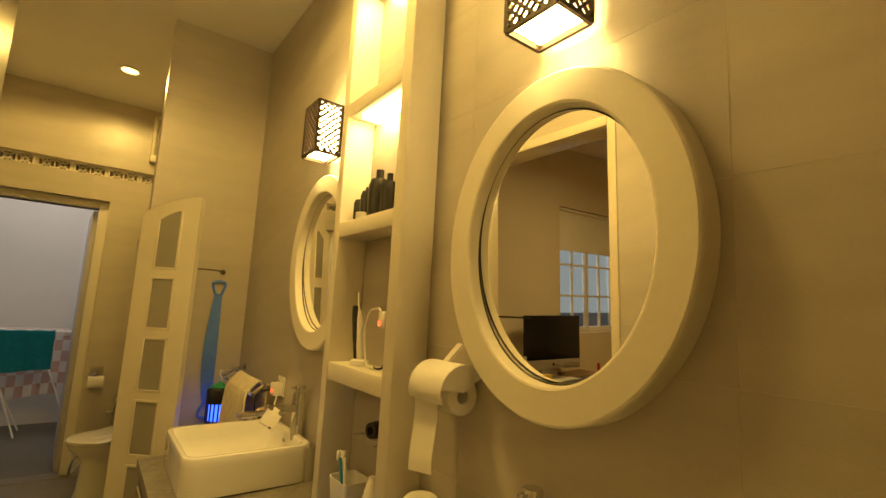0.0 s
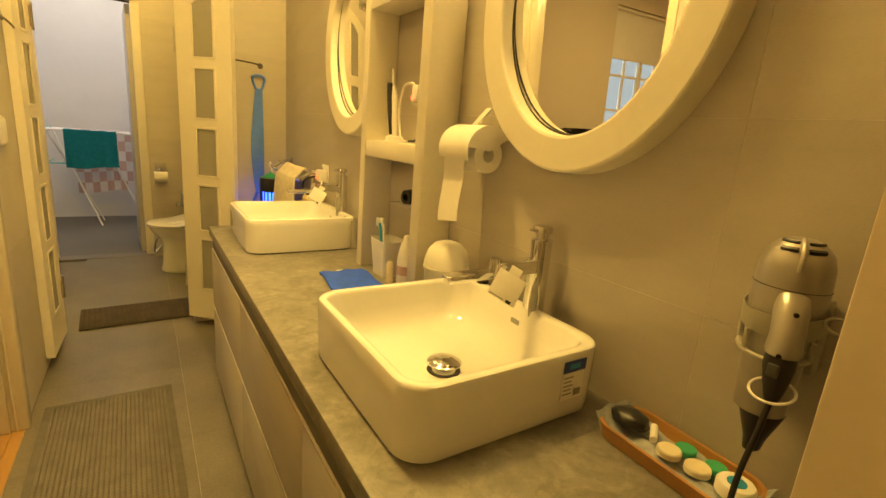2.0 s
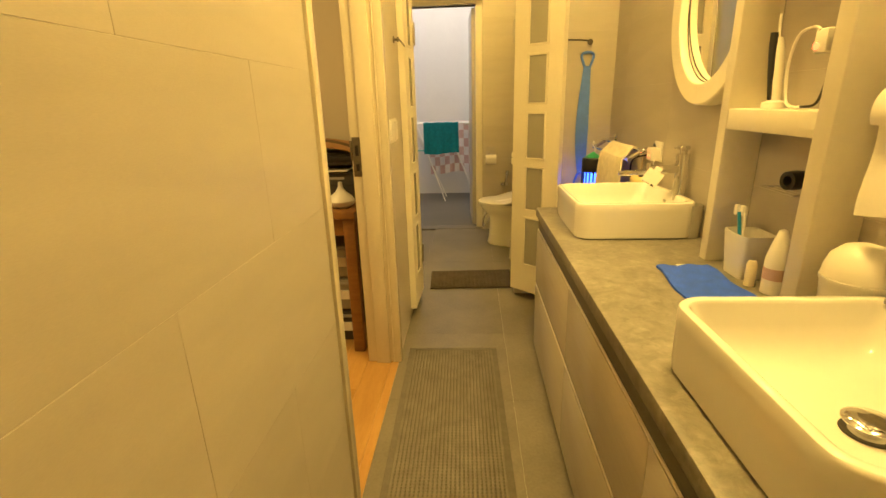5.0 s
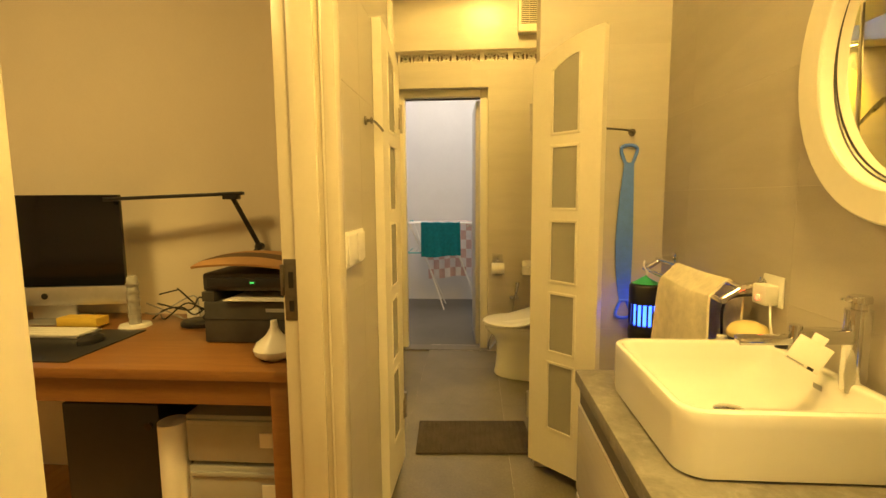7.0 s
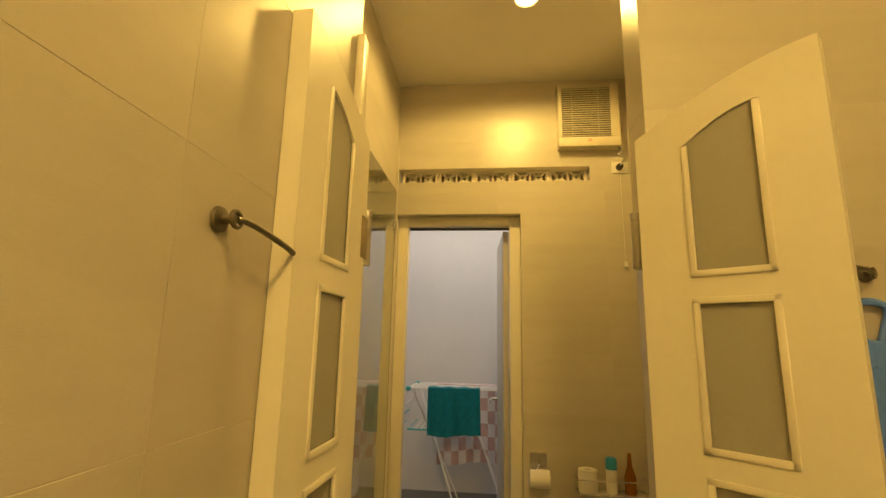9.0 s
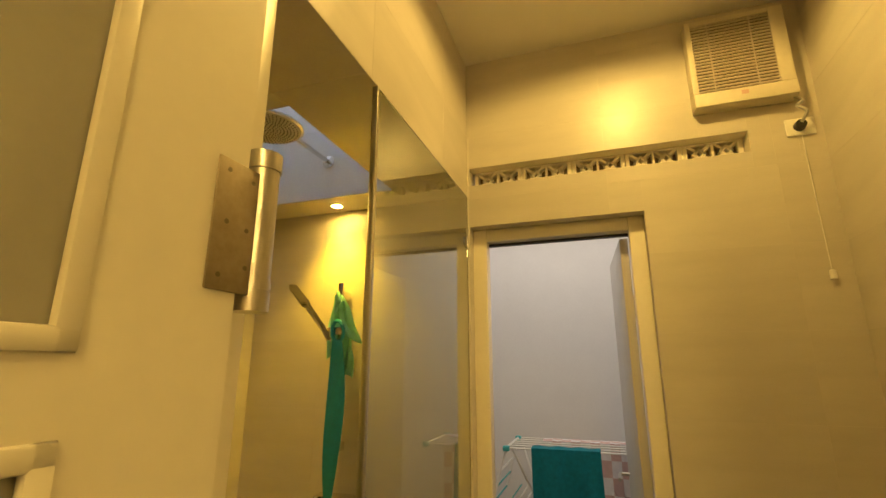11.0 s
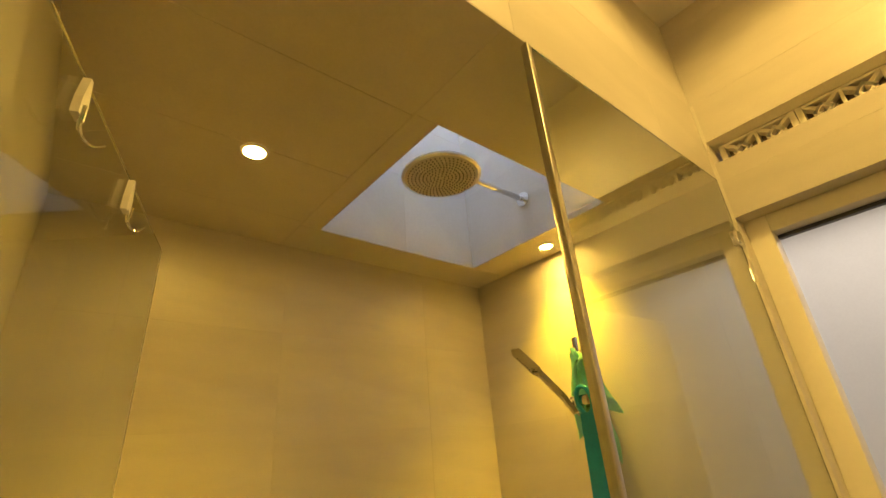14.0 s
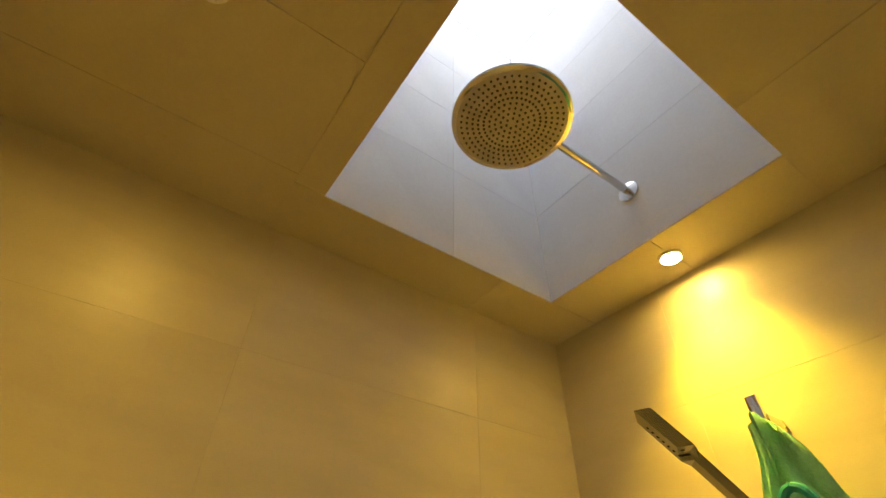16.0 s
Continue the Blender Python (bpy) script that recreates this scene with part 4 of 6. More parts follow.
part("band", loft([[(HX + r * math.cos(a), HY + r * math.sin(a), z + 0.006 * math.cos(a)) for a in (2 * math.pi * j / 40 for j in range(40))] for r, z in ((0.0425, 1.022), (0.0445, 1.026), (0.0465, 1.050), (0.0448, 1.050), (0.0430, 1.026), (0.0410, 1.022))], close=(False, False)), M_HOLDER, holder)
part("lower_ring", tube([(HX + 0.0405 * math.cos(a), HY + 0.0405 * math.sin(a), 0.992 + 0.006 * math.cos(a)) for a in (2 * math.pi * k / 32 for k in range(33))], 0.0035, seg=8), M_HOLDER, holder)
for a in (30, 100, 150, 260, 310):
    ca, sa = math.cos(radians(a)), math.sin(radians(a))
    part("strut", rod((HX + 0.041 * ca, HY + 0.041 * sa, 0.992), (HX + 0.042 * ca, HY + 0.042 * sa, 1.016), 0.0035, seg=8), M_HOLDER, holder)
part("back_plate", box(XW - 0.024, XW - 0.001, HY - 0.032, HY + 0.032, 0.955, 1.06, 0.004), M_HOLDER, holder)
part("side_ring", tube([(HX - 0.01, HY - 0.059 + 0.012 * math.cos(a), 1.046 + 0.010 * math.sin(a)) for a in (2 * math.pi * k / 12 for k in range(13))], 0.0024, seg=8), M_HOLDER, holder)

# ---- in the shelf tower ----
for y, r, h, nz in ((1.815, 0.021, 0.080, 0.0), (1.762, 0.024, 0.100, 0.012), (1.69, 0.033, 0.125, 0.03), (1.625, 0.026, 0.105, 0.025)):
    b = thing("bottle", (0.957, y, SHELVES[1][1]), "black plastic toiletry bottle on the lit shelf", "bottle", "black bottles on the shelf")
    part("body", lathe([(0.0, 0.001), (r, 0.001), (r, h * 0.85), (r * 0.8, h), (r * 0.4, h + 0.002), (0.0, h + 0.002)], (0.957, y, SHELVES[1][1]), seg=24), M_BLACK, b)
    if nz:
        part("cap", rod((0.957, y, SHELVES[1][1] + h + 0.002), (0.957, y, SHELVES[1][1] + h + 0.002 + nz), r * 0.38, seg=16), M_BLACK, b)
jar = thing("jar", (0.925, 1.735, SHELVES[1][1]), "small white jar on the lit shelf", "jar")
part("body", lathe([(0.0, 0.001), (0.018, 0.001), (0.019, 0.018), (0.016, 0.021), (0.0, 0.021)], (0.925, 1.735, SHELVES[1][1]), seg=20), M_WPLASTIC, jar)
card = thing("card", (1.0, 1.585, 1.80), "clear-edged mirror tile leaning at the back of the lit shelf", "mirror tile")
part("plate", box(0.990, 0.996, 1.53, 1.59, 1.80, 1.97, 0.001), M_CLEARP, card)
part("ledge", box(0.965, 0.996, 1.53, 1.60, 1.788, 1.799, 0.002), M_WPLASTIC, card)

brush = thing("electric_toothbrush", (0.955, 1.735, SHELVES[0][1]), "black and white electric toothbrush standing on its charger", "toothbrush")
part("charger", lathe([(0.0, 0.001), (0.030, 0.001), (0.028, 0.016), (0.014, 0.020), (0.0, 0.020)], (0.955, 1.735, SHELVES[0][1]), seg=24), M_WPLASTIC, brush)
part("handle", loft([[(0.955 + r * math.cos(a), 1.735 + 0.028 * k + r * math.sin(a), SHELVES[0][1] + 0.0205 + 0.15 * k) for a in (2 * math.pi * j / 16 for j in range(16))] for k, r in ((0, 0.012), (0.3, 0.0145), (0.8, 0.0145), (1.0, 0.010))]), M_WPLASTIC, brush)
part("grip", loft([[(0.943 + r * math.cos(a), 1.737 + 0.028 * k + r * math.sin(a), SHELVES[0][1] + 0.022 + 0.16 * k) for a in (2 * math.pi * j / 12 for j in range(12))] for k, r in ((0, 0.006), (0.4, 0.009), (0.8, 0.010), (1.0, 0.008))]), M_BLACK, brush)
part("neck", rod((0.955, 1.764, SHELVES[0][1] + 0.170), (0.955, 1.770, SHELVES[0][1] + 0.225), 0.0035), M_WPLASTIC, brush)
adapter = thing("power_adapter", (1.0, 1.60, 1.33), "white power adapter with a red pilot light and a looping cable", "adapter")
part("body", box(0.948, XW - 0.002, 1.585, 1.625, 1.315, 1.365, 0.006), M_WPLASTIC, adapter)
part("pilot_light", lathe([(0.008, 0.0), (0.007, 0.003), (0.0, 0.004)], (0.948, 1.612, 1.330), (-1, 0, 0), seg=14), M_RED, adapter, "glowing red pilot light")
part("cable", tube([(0.950, 1.61, 1.362), (0.955, 1.64, 1.372), (0.95, 1.68, 1.36), (0.95, 1.70, 1.30), (0.95, 1.69, 1.23), (0.945, 1.66, 1.203), (0.95, 1.60, 1.201)], 0.0035), M_WPLASTIC, adapter)
part("cable", tube([(0.985, 1.59, 1.32), (0.96, 1.575, 1.26), (0.95, 1.58, 1.21), (0.945, 1.615, 1.202), (0.96, 1.65, 1.202)], 0.003), M_BLACK, adapter, "black cable")

cup = thing("toothbrush_cup", (0.955, 1.735, CZ), "square white plastic cup with two toothbrushes", "cup")
part("cup_body", loft([round_rect(0.955, 1.737, 0.036, 0.044, 0.012, CZ + 0.001), round_rect(0.955, 1.737, 0.046, 0.056, 0.016, CZ + 0.125), round_rect(0.955, 1.737, 0.043, 0.053, 0.015, CZ + 0.125), round_rect(0.955, 1.737, 0.034, 0.042, 0.011, CZ + 0.006)]), M_WPLASTIC, cup)
for k, (dy, m) in enumerate(((0.03, M_BLUEP), (0.018, M_PAPER))):
    tb = thing("toothbrush", (0.94, 1.74, CZ + 0.01), "manual toothbrush leaning in the cup", "toothbrush", "toothbrushes in the cup")
    part("stem", rod((0.945, 1.74, CZ + 0.012), (0.935 + 0.01 * k, 1.74 + dy, CZ + 0.175), 0.0045, seg=10), m, tb)
    part("bristles", box(0.928 + 0.01 * k, 0.94 + 0.01 * k, 1.742 + dy, 1.756 + dy, CZ + 0.165, CZ + 0.193, 0.002), M_WPLASTIC, tb)
wb = thing("spray_bottle", (0.955, 1.60, CZ), "white bottle with a red label beside the cup", "bottle")
part("body", lathe([(0.0, 0.001), (0.027, 0.001), (0.028, 0.09), (0.020, 0.13), (0.010, 0.165), (0.0, 0.17)], (0.955, 1.605, CZ), seg=24), M_WPLASTIC, wb)
part("label", loft([[(0.955 + 0.0285 * math.cos(a), 1.605 + 0.0285 * math.sin(a), z) for a in (2 * math.pi * j / 24 for j in range(24))] for z in (CZ + 0.04, CZ + 0.07)], close=(False, False)), M_PINK, wb)
yb = thing("small_bottle", (0.925, 1.645, CZ), "small yellow bottle behind the shelf post", "bottle")
part("body", lathe([(0.0, 0.001), (0.013, 0.001), (0.013, 0.06), (0.008, 0.07), (0.0, 0.071)], (0.925, 1.655, CZ), seg=16), M_SOAP, yb)
wr = thing("wire_rack", (0.98, 1.60, 0.98), "small wire rack with a rolled black band under the shelf", "rack")
bm = bmesh.new()
for k in range(5):
    rod((0.93 + 0.018 * k, 1.56, 1.005), (0.93 + 0.018 * k, 1.69, 1.005), 0.0018, seg=6, bm=bm)
for y in (1.56, 1.69):
    rod((0.928, y, 1.005), (XW - 0.002, y, 1.005), 0.0022, seg=6, bm=bm)
part("wires", bm, M_STEEL, wr)
bl = thing("black_band", (0.96, 1.62, 1.01), "rolled black elastic band on the wire rack", "band")
part("coil", lathe([(0.012, -0.02), (0.022, -0.02), (0.024, 0.0), (0.022, 0.02), (0.012, 0.02), (0.012, -0.02)], (0.962, 1.615, 1.032), (1, 0.2, 0), seg=20), M_BLACK, bl)
hk = thing("stick_on_hook", (XW, 1.60, 0.93), "white stick-on hook inside the shelf tower", "hook")
part("hook", lathe([(0.0, 0.02), (0.010, 0.018), (0.012, 0.0)], (XW - 0.001, 1.60, 0.925), (-1, 0, 0), seg=14, scale=(1, 1.5)), M_WPLASTIC, hk)

# ---- at the far end of the vanity ----
rail = thing("towel_rail", (0.95, 2.9, 1.0), "double chrome towel rail on the mirror wall", "towel rail")
for x, z in ((0.945, 1.005), (0.895, 0.965)):
    part("bar", rod((x, 2.60, z), (x, 3.22, z), 0.008), M_CHROME, rail)
for y in (2.615, 3.205):
    part("bracket", tube([(XW - 0.001, y, 1.01), (0.96, y, 1.005), (0.925, y, 0.985), (0.890, y, 0.962)], 0.010), M_CHROME, rail)
    part("rosette", lathe([(0.024, 0.0), (0.024, 0.006), (0.012, 0.010), (0.0, 0.010)], (XW - 0.001, y, 1.01), (-1, 0, 0), seg=24), M_CHROME, rail)
towel = thing("hand_towel", (0.93, 2.88, 1.0), "cream terry hand towel hanging over the towel rail", "towel")


FALL = [Vector(p) for p in ((0.962, 0.985), (0.957, 1.010), (0.944, 1.019), (0.928, 1.011), (0.903, 0.984), (0.884, 0.968), (0.876, 0.945), (0.872, 0.900), (0.869, 0.830), (0.867, 0.760), (0.866, 0.690))]


def drape(u, v):
    """v runs along the rail, u over the rear bar and down in front of the front bar."""
    k = min(len(FALL) - 1.001, u * (len(FALL) - 1))
    i = int(k)
    p = FALL[i].lerp(FALL[i + 1], k - i)
    d = max(0.0, u - 0.5) * 2
    fold = d * (0.010 * math.sin(8.5 * v + 1.0) + 0.005 * math.sin(19 * v - 2 * d))
    sag = 0.010 * math.sin(math.pi * v) * (1 - d)
    return (p.x - 0.004 + fold, 2.655 + 0.345 * v + 0.055 * d * (v - 0.35) + 0.010 * math.sin(5 * u), p.y - sag * 0.3 - d * 0.03 * (1 - v) ** 2 + 0.012 * d * math.sin(4 * v))


part("front_fall", sheet(drape, 44, 26, 0.007), M_TOWEL, towel)
part("back_fall", sheet(lambda u, v: (0.966 + 0.004 * math.sin(8 * v) + 0.006 * u, 2.63 + 0.35 * v + 0.02 * u, 0.984 - 0.27 * u - 0.02 * math.sin(6 * v) * u), 14, 16, 0.006), M_TOWEL, towel)

zap = thing("insect_zapper", (0.90, 3.20, 0.62), "black insect zapper with glowing blue tubes and a green top", "insect zapper")
ZX, ZY, ZB = 0.882, 3.16, 0.607
part("base", lathe([(0.0, 0.0), (0.050, 0.0), (0.054, 0.006), (0.054, 0.012), (0.0, 0.012)], (ZX, ZY, ZB), seg=36), M_BLACK, zap)
part("tray_wall", lathe([(0.047, 0.0125), (0.048, 0.072), (0.0, 0.072)], (ZX, ZY, ZB), seg=36), M_GREYP, zap, "translucent grey catch tray")
for k in range(8):
    a = 2 * math.pi * (k + 0.3) / 8
    part("tray_rib", rod((ZX + 0.053 * math.cos(a), ZY + 0.053 * math.sin(a), ZB + 0.012), (ZX + 0.057 * math.cos(a), ZY + 0.057 * math.sin(a), ZB + 0.0725), 0.006, seg=8), M_BLACK, zap)
part("collar", lathe([(0.0, 0.0725), (0.060, 0.0725), (0.062, 0.078), (0.063, 0.104), (0.064, 0.106), (0.064, 0.116), (0.061, 0.122), (0.061, 0.138), (0.0, 0.138)], (ZX, ZY, ZB), seg=40), M_BLACK, zap)
part("tube_core", lathe([(0.0, 0.1385), (0.045, 0.1385), (0.045, 0.225), (0.0, 0.225)], (ZX, ZY, ZB)), M_UV, zap, "glowing blue ultraviolet tube")
bm = bmesh.new()
for k in range(18):
    a = 2 * math.pi * k / 18
    rod((ZX + 0.058 * math.cos(a), ZY + 0.058 * math.sin(a), ZB + 0.137), (ZX + 0.058 * math.cos(a), ZY + 0.058 * math.sin(a), ZB + 0.227), 0.0042, seg=8, bm=bm)
part("cage", bm, M_BLACK, zap)
part("hood", lathe([(0.0, 0.226), (0.061, 0.226), (0.0625, 0.231), (0.0625, 0.296), (0.058, 0.303), (0.0, 0.303)], (ZX, ZY, ZB), seg=40), M_BLACK, zap)
part("cap", sheet(lambda u, v: (ZX + (0.052 * v ** 0.7) * math.cos(2 * math.pi * u), ZY + (0.046 * v ** 0.7) * math.sin(2 * math.pi * u), ZB + 0.3075 + 0.024 * (1 - v) + 0.010 * (1 - v) * math.cos(2 * math.pi * u + 2.2)), 28, 6, 0.003), M_GREENP, zap, "bright green peaked cap")
part("hanger", tube([(ZX, ZY, ZB + 0.325), (ZX + 0.006, ZY + 0.008, ZB + 0.350), (ZX - 0.006, ZY + 0.012, ZB + 0.375), (ZX + 0.002, ZY + 0.03, ZB + 0.392), (ZX + 0.012, ZY + 0.045, ZB + 0.380)], 0.0035), M_WPLASTIC, zap, "white wire hook")

scrub = thing("back_scrubber", (0.845, YE - 0.012, 1.45), "long blue silicone back scrubber strap hanging on the wall", "scrubber")
part("strap", sheet(lambda u, v: (0.853 - 0.010 * math.sin(math.pi * u) + (v - 0.5) * (0.040 + 0.032 * math.sin(math.pi * u ** 1.3) ** 0.8), YE - 0.012 - 0.004 * math.sin(5 * u), 1.405 - 0.605 * u), 26, 8, 0.007), M_BLUE, scrub)
bm = bmesh.new()
for k in range(22):
    z = 1.36 - 0.024 * k
    wd_ = 0.013 + 0.012 * math.sin(math.pi * k / 22)
    for s in (-1, 1):
        rod((0.848 - 0.004 * math.sin(math.pi * k / 22), YE - 0.0205, z), (0.848 + s * wd_, YE - 0.0205, z - 0.010), 0.0016, seg=5, bm=bm)
part("massage_ribs", bm, M_BLUE, scrub)


def grip_loop(cx, cz, s):
    """A handle opening like a rounded triangle, wide end away from the strap."""
    pts = [(-0.014, 0.0), (-0.024, 0.024), (-0.033, 0.052), (-0.030, 0.068), (-0.012, 0.076), (0.012, 0.076), (0.030, 0.068), (0.033, 0.052), (0.024, 0.024), (0.014, 0.0), (0.0, -0.003), (-0.014, 0.0)]
    return tube([(cx + x, YE - 0.013, cz + s * z) for x, z in pts], 0.0072, seg=8, steps=4)


part("loop_handle", grip_loop(0.853, 1.404, 1), M_BLUE, scrub)
part("loop_handle", grip_loop(0.850, 0.802, -1), M_BLUE, scrub)
for x0, y0, x1, y1, z, nm in ((0.865, YE - 0.002, 0.680, 3.180, 1.535, "a"), (XL + 0.002, 2.853, -0.146, 2.985, 1.525, "b")):
    h = thing("door_hook", (x0, y0, z), "steel cabin hook holding the swing door open", "hook", "hooks of the swing doors")
    out = Vector((0, -1, 0)) if nm == "a" else Vector((1, 0, 0))
    p0, p1 = Vector((x0, y0, z)) + out * 0.022, Vector((x1, y1, z - (0.0 if nm == "a" else 0.012)))
    part("plate", lathe([(0.016, 0.0), (0.015, 0.004), (0.006, 0.006), (0.005, 0.022), (0.0, 0.023)], (x0, y0, z), out, seg=20), M_AGED, h)
    part("eye", tube([p0 + Vector((0, 0, 0.009 * math.cos(a))) + (p1 - p0).normalized() * 0.009 * math.sin(a) for a in (2 * math.pi * k / 10 for k in range(11))], 0.003, seg=8), M_AGED, h)
    part("rod", tube([p0, p0 + (p1 - p0) * 0.25 + Vector((0, 0, 0.004)), p0 + (p1 - p0) * 0.8, p1 - Vector((0, 0, 0.004))], 0.0042), M_AGED, h)

sock = thing("wall_socket", (XW, 2.565, 1.0), "white double wall socket with a plugged-in charger", "socket")
part("plate", box(XW - 0.008, XW - 0.001, 2.530, 2.615, 0.960, 1.045, 0.003), M_WPLASTIC, sock)
part("plug", box(XW - 0.045, XW - 0.008, 2.54, 2.60, 0.965, 1.02, 0.005), M_WPLASTIC, sock)
part("pilot_light", lathe([(0.008, 0.0), (0.007, 0.004), (0.0, 0.005)], (XW - 0.045, 2.57, 0.985), (-1, 0, 0), seg=14), M_RED, sock, "glowing red pilot light")
part("cord", tube([(XW - 0.04, 2.60, 0.985), (0.93, 2.63, 0.97), (0.925, 2.665, 0.93), (0.94, 2.69, 0.84), (0.95, 2.71, 0.78), (0.95, 2.72, 0.66)], 0.004), M_BLACK, sock)
part("cord", tube([(XW - 0.03, 2.54, 0.97), (0.96, 2.50, 0.93), (0.965, 2.49, 0.85), (0.96, 2.52, CZ + 0.003)], 0.003), M_WPLASTIC, sock)

soap = thing("soap_bowl", (0.955, 2.545, CZ), "cream lidded dish on a navy bowl beside the tap", "bowl")
part("bowl", lathe([(0.0, 0.001), (0.030, 0.001), (0.040, 0.05), (0.050, 0.125), (0.047, 0.125), (0.0, 0.115)], (0.955, 2.583, CZ)), M_NAVY, soap)
part("lid", lathe([(0.051, 0.1255), (0.055, 0.134), (0.053, 0.142), (0.042, 0.158), (0.022, 0.167), (0.0, 0.169)], (0.955, 2.583, CZ)), M_CREAMP, soap, "pale yellow lid")
pot = thing("pill_bottle", (0.94, 2.585, CZ), "small cream plastic bottle beside the dish", "bottle")
part("body", lathe([(0.0, 0.001), (0.018, 0.001), (0.019, 0.06), (0.013, 0.075), (0.013, 0.10), (0.0, 0.10)], (0.900, 2.612, CZ), seg=20), M_CREAMP, pot)
part("cap", rod((0.900, 2.612, CZ + 0.1005), (0.900, 2.612, CZ + 0.118), 0.014, seg=18), M_WPLASTIC, pot)
vase = thing("glass_tumbler", (0.965, 2.30, CZ), "clear glass tumbler behind the washbasin", "tumbler")
part("wall", lathe([(0.028, 0.001), (0.032, 0.12), (0.030, 0.12), (0.026, 0.006), (0.0, 0.006)], (0.975, 2.12, CZ), seg=24), M_CLEARP, vase)
wk = thing("stick_on_hook", (XW, 2.02, 0.95), "small white stick-on hook on the wall", "hook")
part("knob", lathe([(0.012, 0.0), (0.014, 0.008), (0.008, 0.020), (0.0, 0.021)], (XW - 0.001, 1.965, 0.955), (-1, 0, 0), seg=16), M_WPLASTIC, wk)

# ---- left wall switches ----
sw = thing("light_switch", (XL, 2.69, 1.1), "white double rocker light switch on the tiled wall", "switch")
part("plate", box(XL + 0.001, XL + 0.010, 2.545, 2.755, 1.060, 1.166, 0.004), M_WPLASTIC, sw)
for y0 in (2.556, 2.653):
    part("rocker", box(XL + 0.0102, XL + 0.017, y0, y0 + 0.091, 1.069, 1.157, 0.003), M_WPLASTIC, sw)

# ---- floor coverings ----
mt = thing("floor_mat", (0.09, 2.0, 0.0), "long grey ribbed kitchen mat with a darker border on the tiles", "mat")
mp = pose(0.095, 2.012, 0.0, 0, 0, 1.0)
part("border", box(-0.225, 0.225, -0.60, 0.60, 0.0005, 0.006, 0.002, m=mp), mat("grey_mat_border", (0.14, 0.132, 0.117), 0.9, var=0.2, scale=30, bump=0.4, bscale=200), mt)
part("weave", box(-0.20, 0.20, -0.575, 0.575, 0.0062, 0.0072, 0.0005, m=mp), mat("dark_mat_backing", (0.12, 0.113, 0.098), 0.95, var=0.2, scale=30, bump=0.4, bscale=200), mt)
bm = bmesh.new()
for k in range(27):
    x = -0.195 + 0.39 * k / 26
    box(x - 0.0052, x + 0.0052, -0.572, 0.572, 0.0073, 0.0110, 0.0015, 1, bm=bm, m=mp)
part("ribs", bm, M_MAT, mt)
bm = bmesh.new()
for k in range(76):
    y = -0.568 + 1.136 * k / 75
    box(-0.197, 0.197, y - 0.0022, y + 0.0022, 0.0073, 0.0098, bm=bm, m=mp)
part("cross_ribs", bm, M_MAT, mt)
rg = thing("bath_rug", (0.19, 3.6, 0.0), "dark brown ribbed bath rug at the swing doors", "rug")
mp = pose(0.185, 3.595, 0.0, 0, 0, 3)
part("rug_body", box(-0.295, 0.295, -0.165, 0.165, 0.0008, 0.012, 0.004, m=mp), M_RUG, rg)
bm = bmesh.new()
for k in range(22):
    x = -0.28 + 0.56 * k / 21
    box(x - 0.008, x + 0.008, -0.155, 0.155, 0.0122, 0.017, 0.002, 1, bm=bm, m=mp)
part("ribs", bm, M_RUG, rg)

# ---- wet room ----
wc = thing("toilet", (0.6, 4.52, 0), "white ceramic one-piece toilet with a closed sloping lid", "toilet")
TY = 4.52


def d_loop(x0, x1, hw, z, n=24, lift=0.0):
    """A rounded outline: straight at the wall end, a half ellipse at the front."""
    out = []
    mid = x0 + (x1 - x0) * 0.55
    for k in range(n + 1):
        a = radians(90 + 180 * k / n)
        out.append((mid + (mid - x0) * math.cos(a), TY + hw * math.sin(a), z))
    out.append((x1, TY - hw * 0.95, z + lift))
    out.append((x1, TY + hw * 0.95, z + lift))
    return out


part("pedestal", loft([d_loop(0.338, 0.92, 0.156, 0.0), d_loop(0.330, 0.92, 0.160, 0.015), d_loop(0.342, 0.92, 0.150, 0.06), d_loop(0.350, 0.92, 0.140, 0.18), d_loop(0.345, 0.92, 0.140, 0.25), d_loop(0.318, 0.92, 0.158, 0.285), d_loop(0.285, 0.93, 0.182, 0.318), d_loop(0.268, 0.94, 0.194, 0.345), d_loop(0.266, 0.94, 0.195, 0.362)]), M_CERAMIC, wc)
part("seat", loft([d_loop(0.256, 0.93, 0.199, 0.364), d_loop(0.250, 0.93, 0.203, 0.369), d_loop(0.252, 0.93, 0.202, 0.380)]), M_CERAMIC, wc)


def risen(loop):
    """The lid sweeps up towards the wall."""
    out = []
    for x, y, z in loop:
        k = min(1.0, max(0.0, (x - 0.42) / 0.42))
        out.append((x, y, z + 0.11 * k * k * (3 - 2 * k)))
    return out


def long_loop(x0, hw, z):
    ring = d_loop(x0, 0.80, hw, z)[:-2]
    side = [(ring[-1][0] + (0.80 - ring[-1][0]) * k / 6, ring[-1][1] + 0.012 * k / 6, z) for k in range(1, 7)]
    back = [(0.80 - (0.80 - ring[0][0]) * k / 6, ring[0][1] - 0.012 * (6 - k) / 6, z) for k in range(0, 6)]
    return risen(ring + side + back)


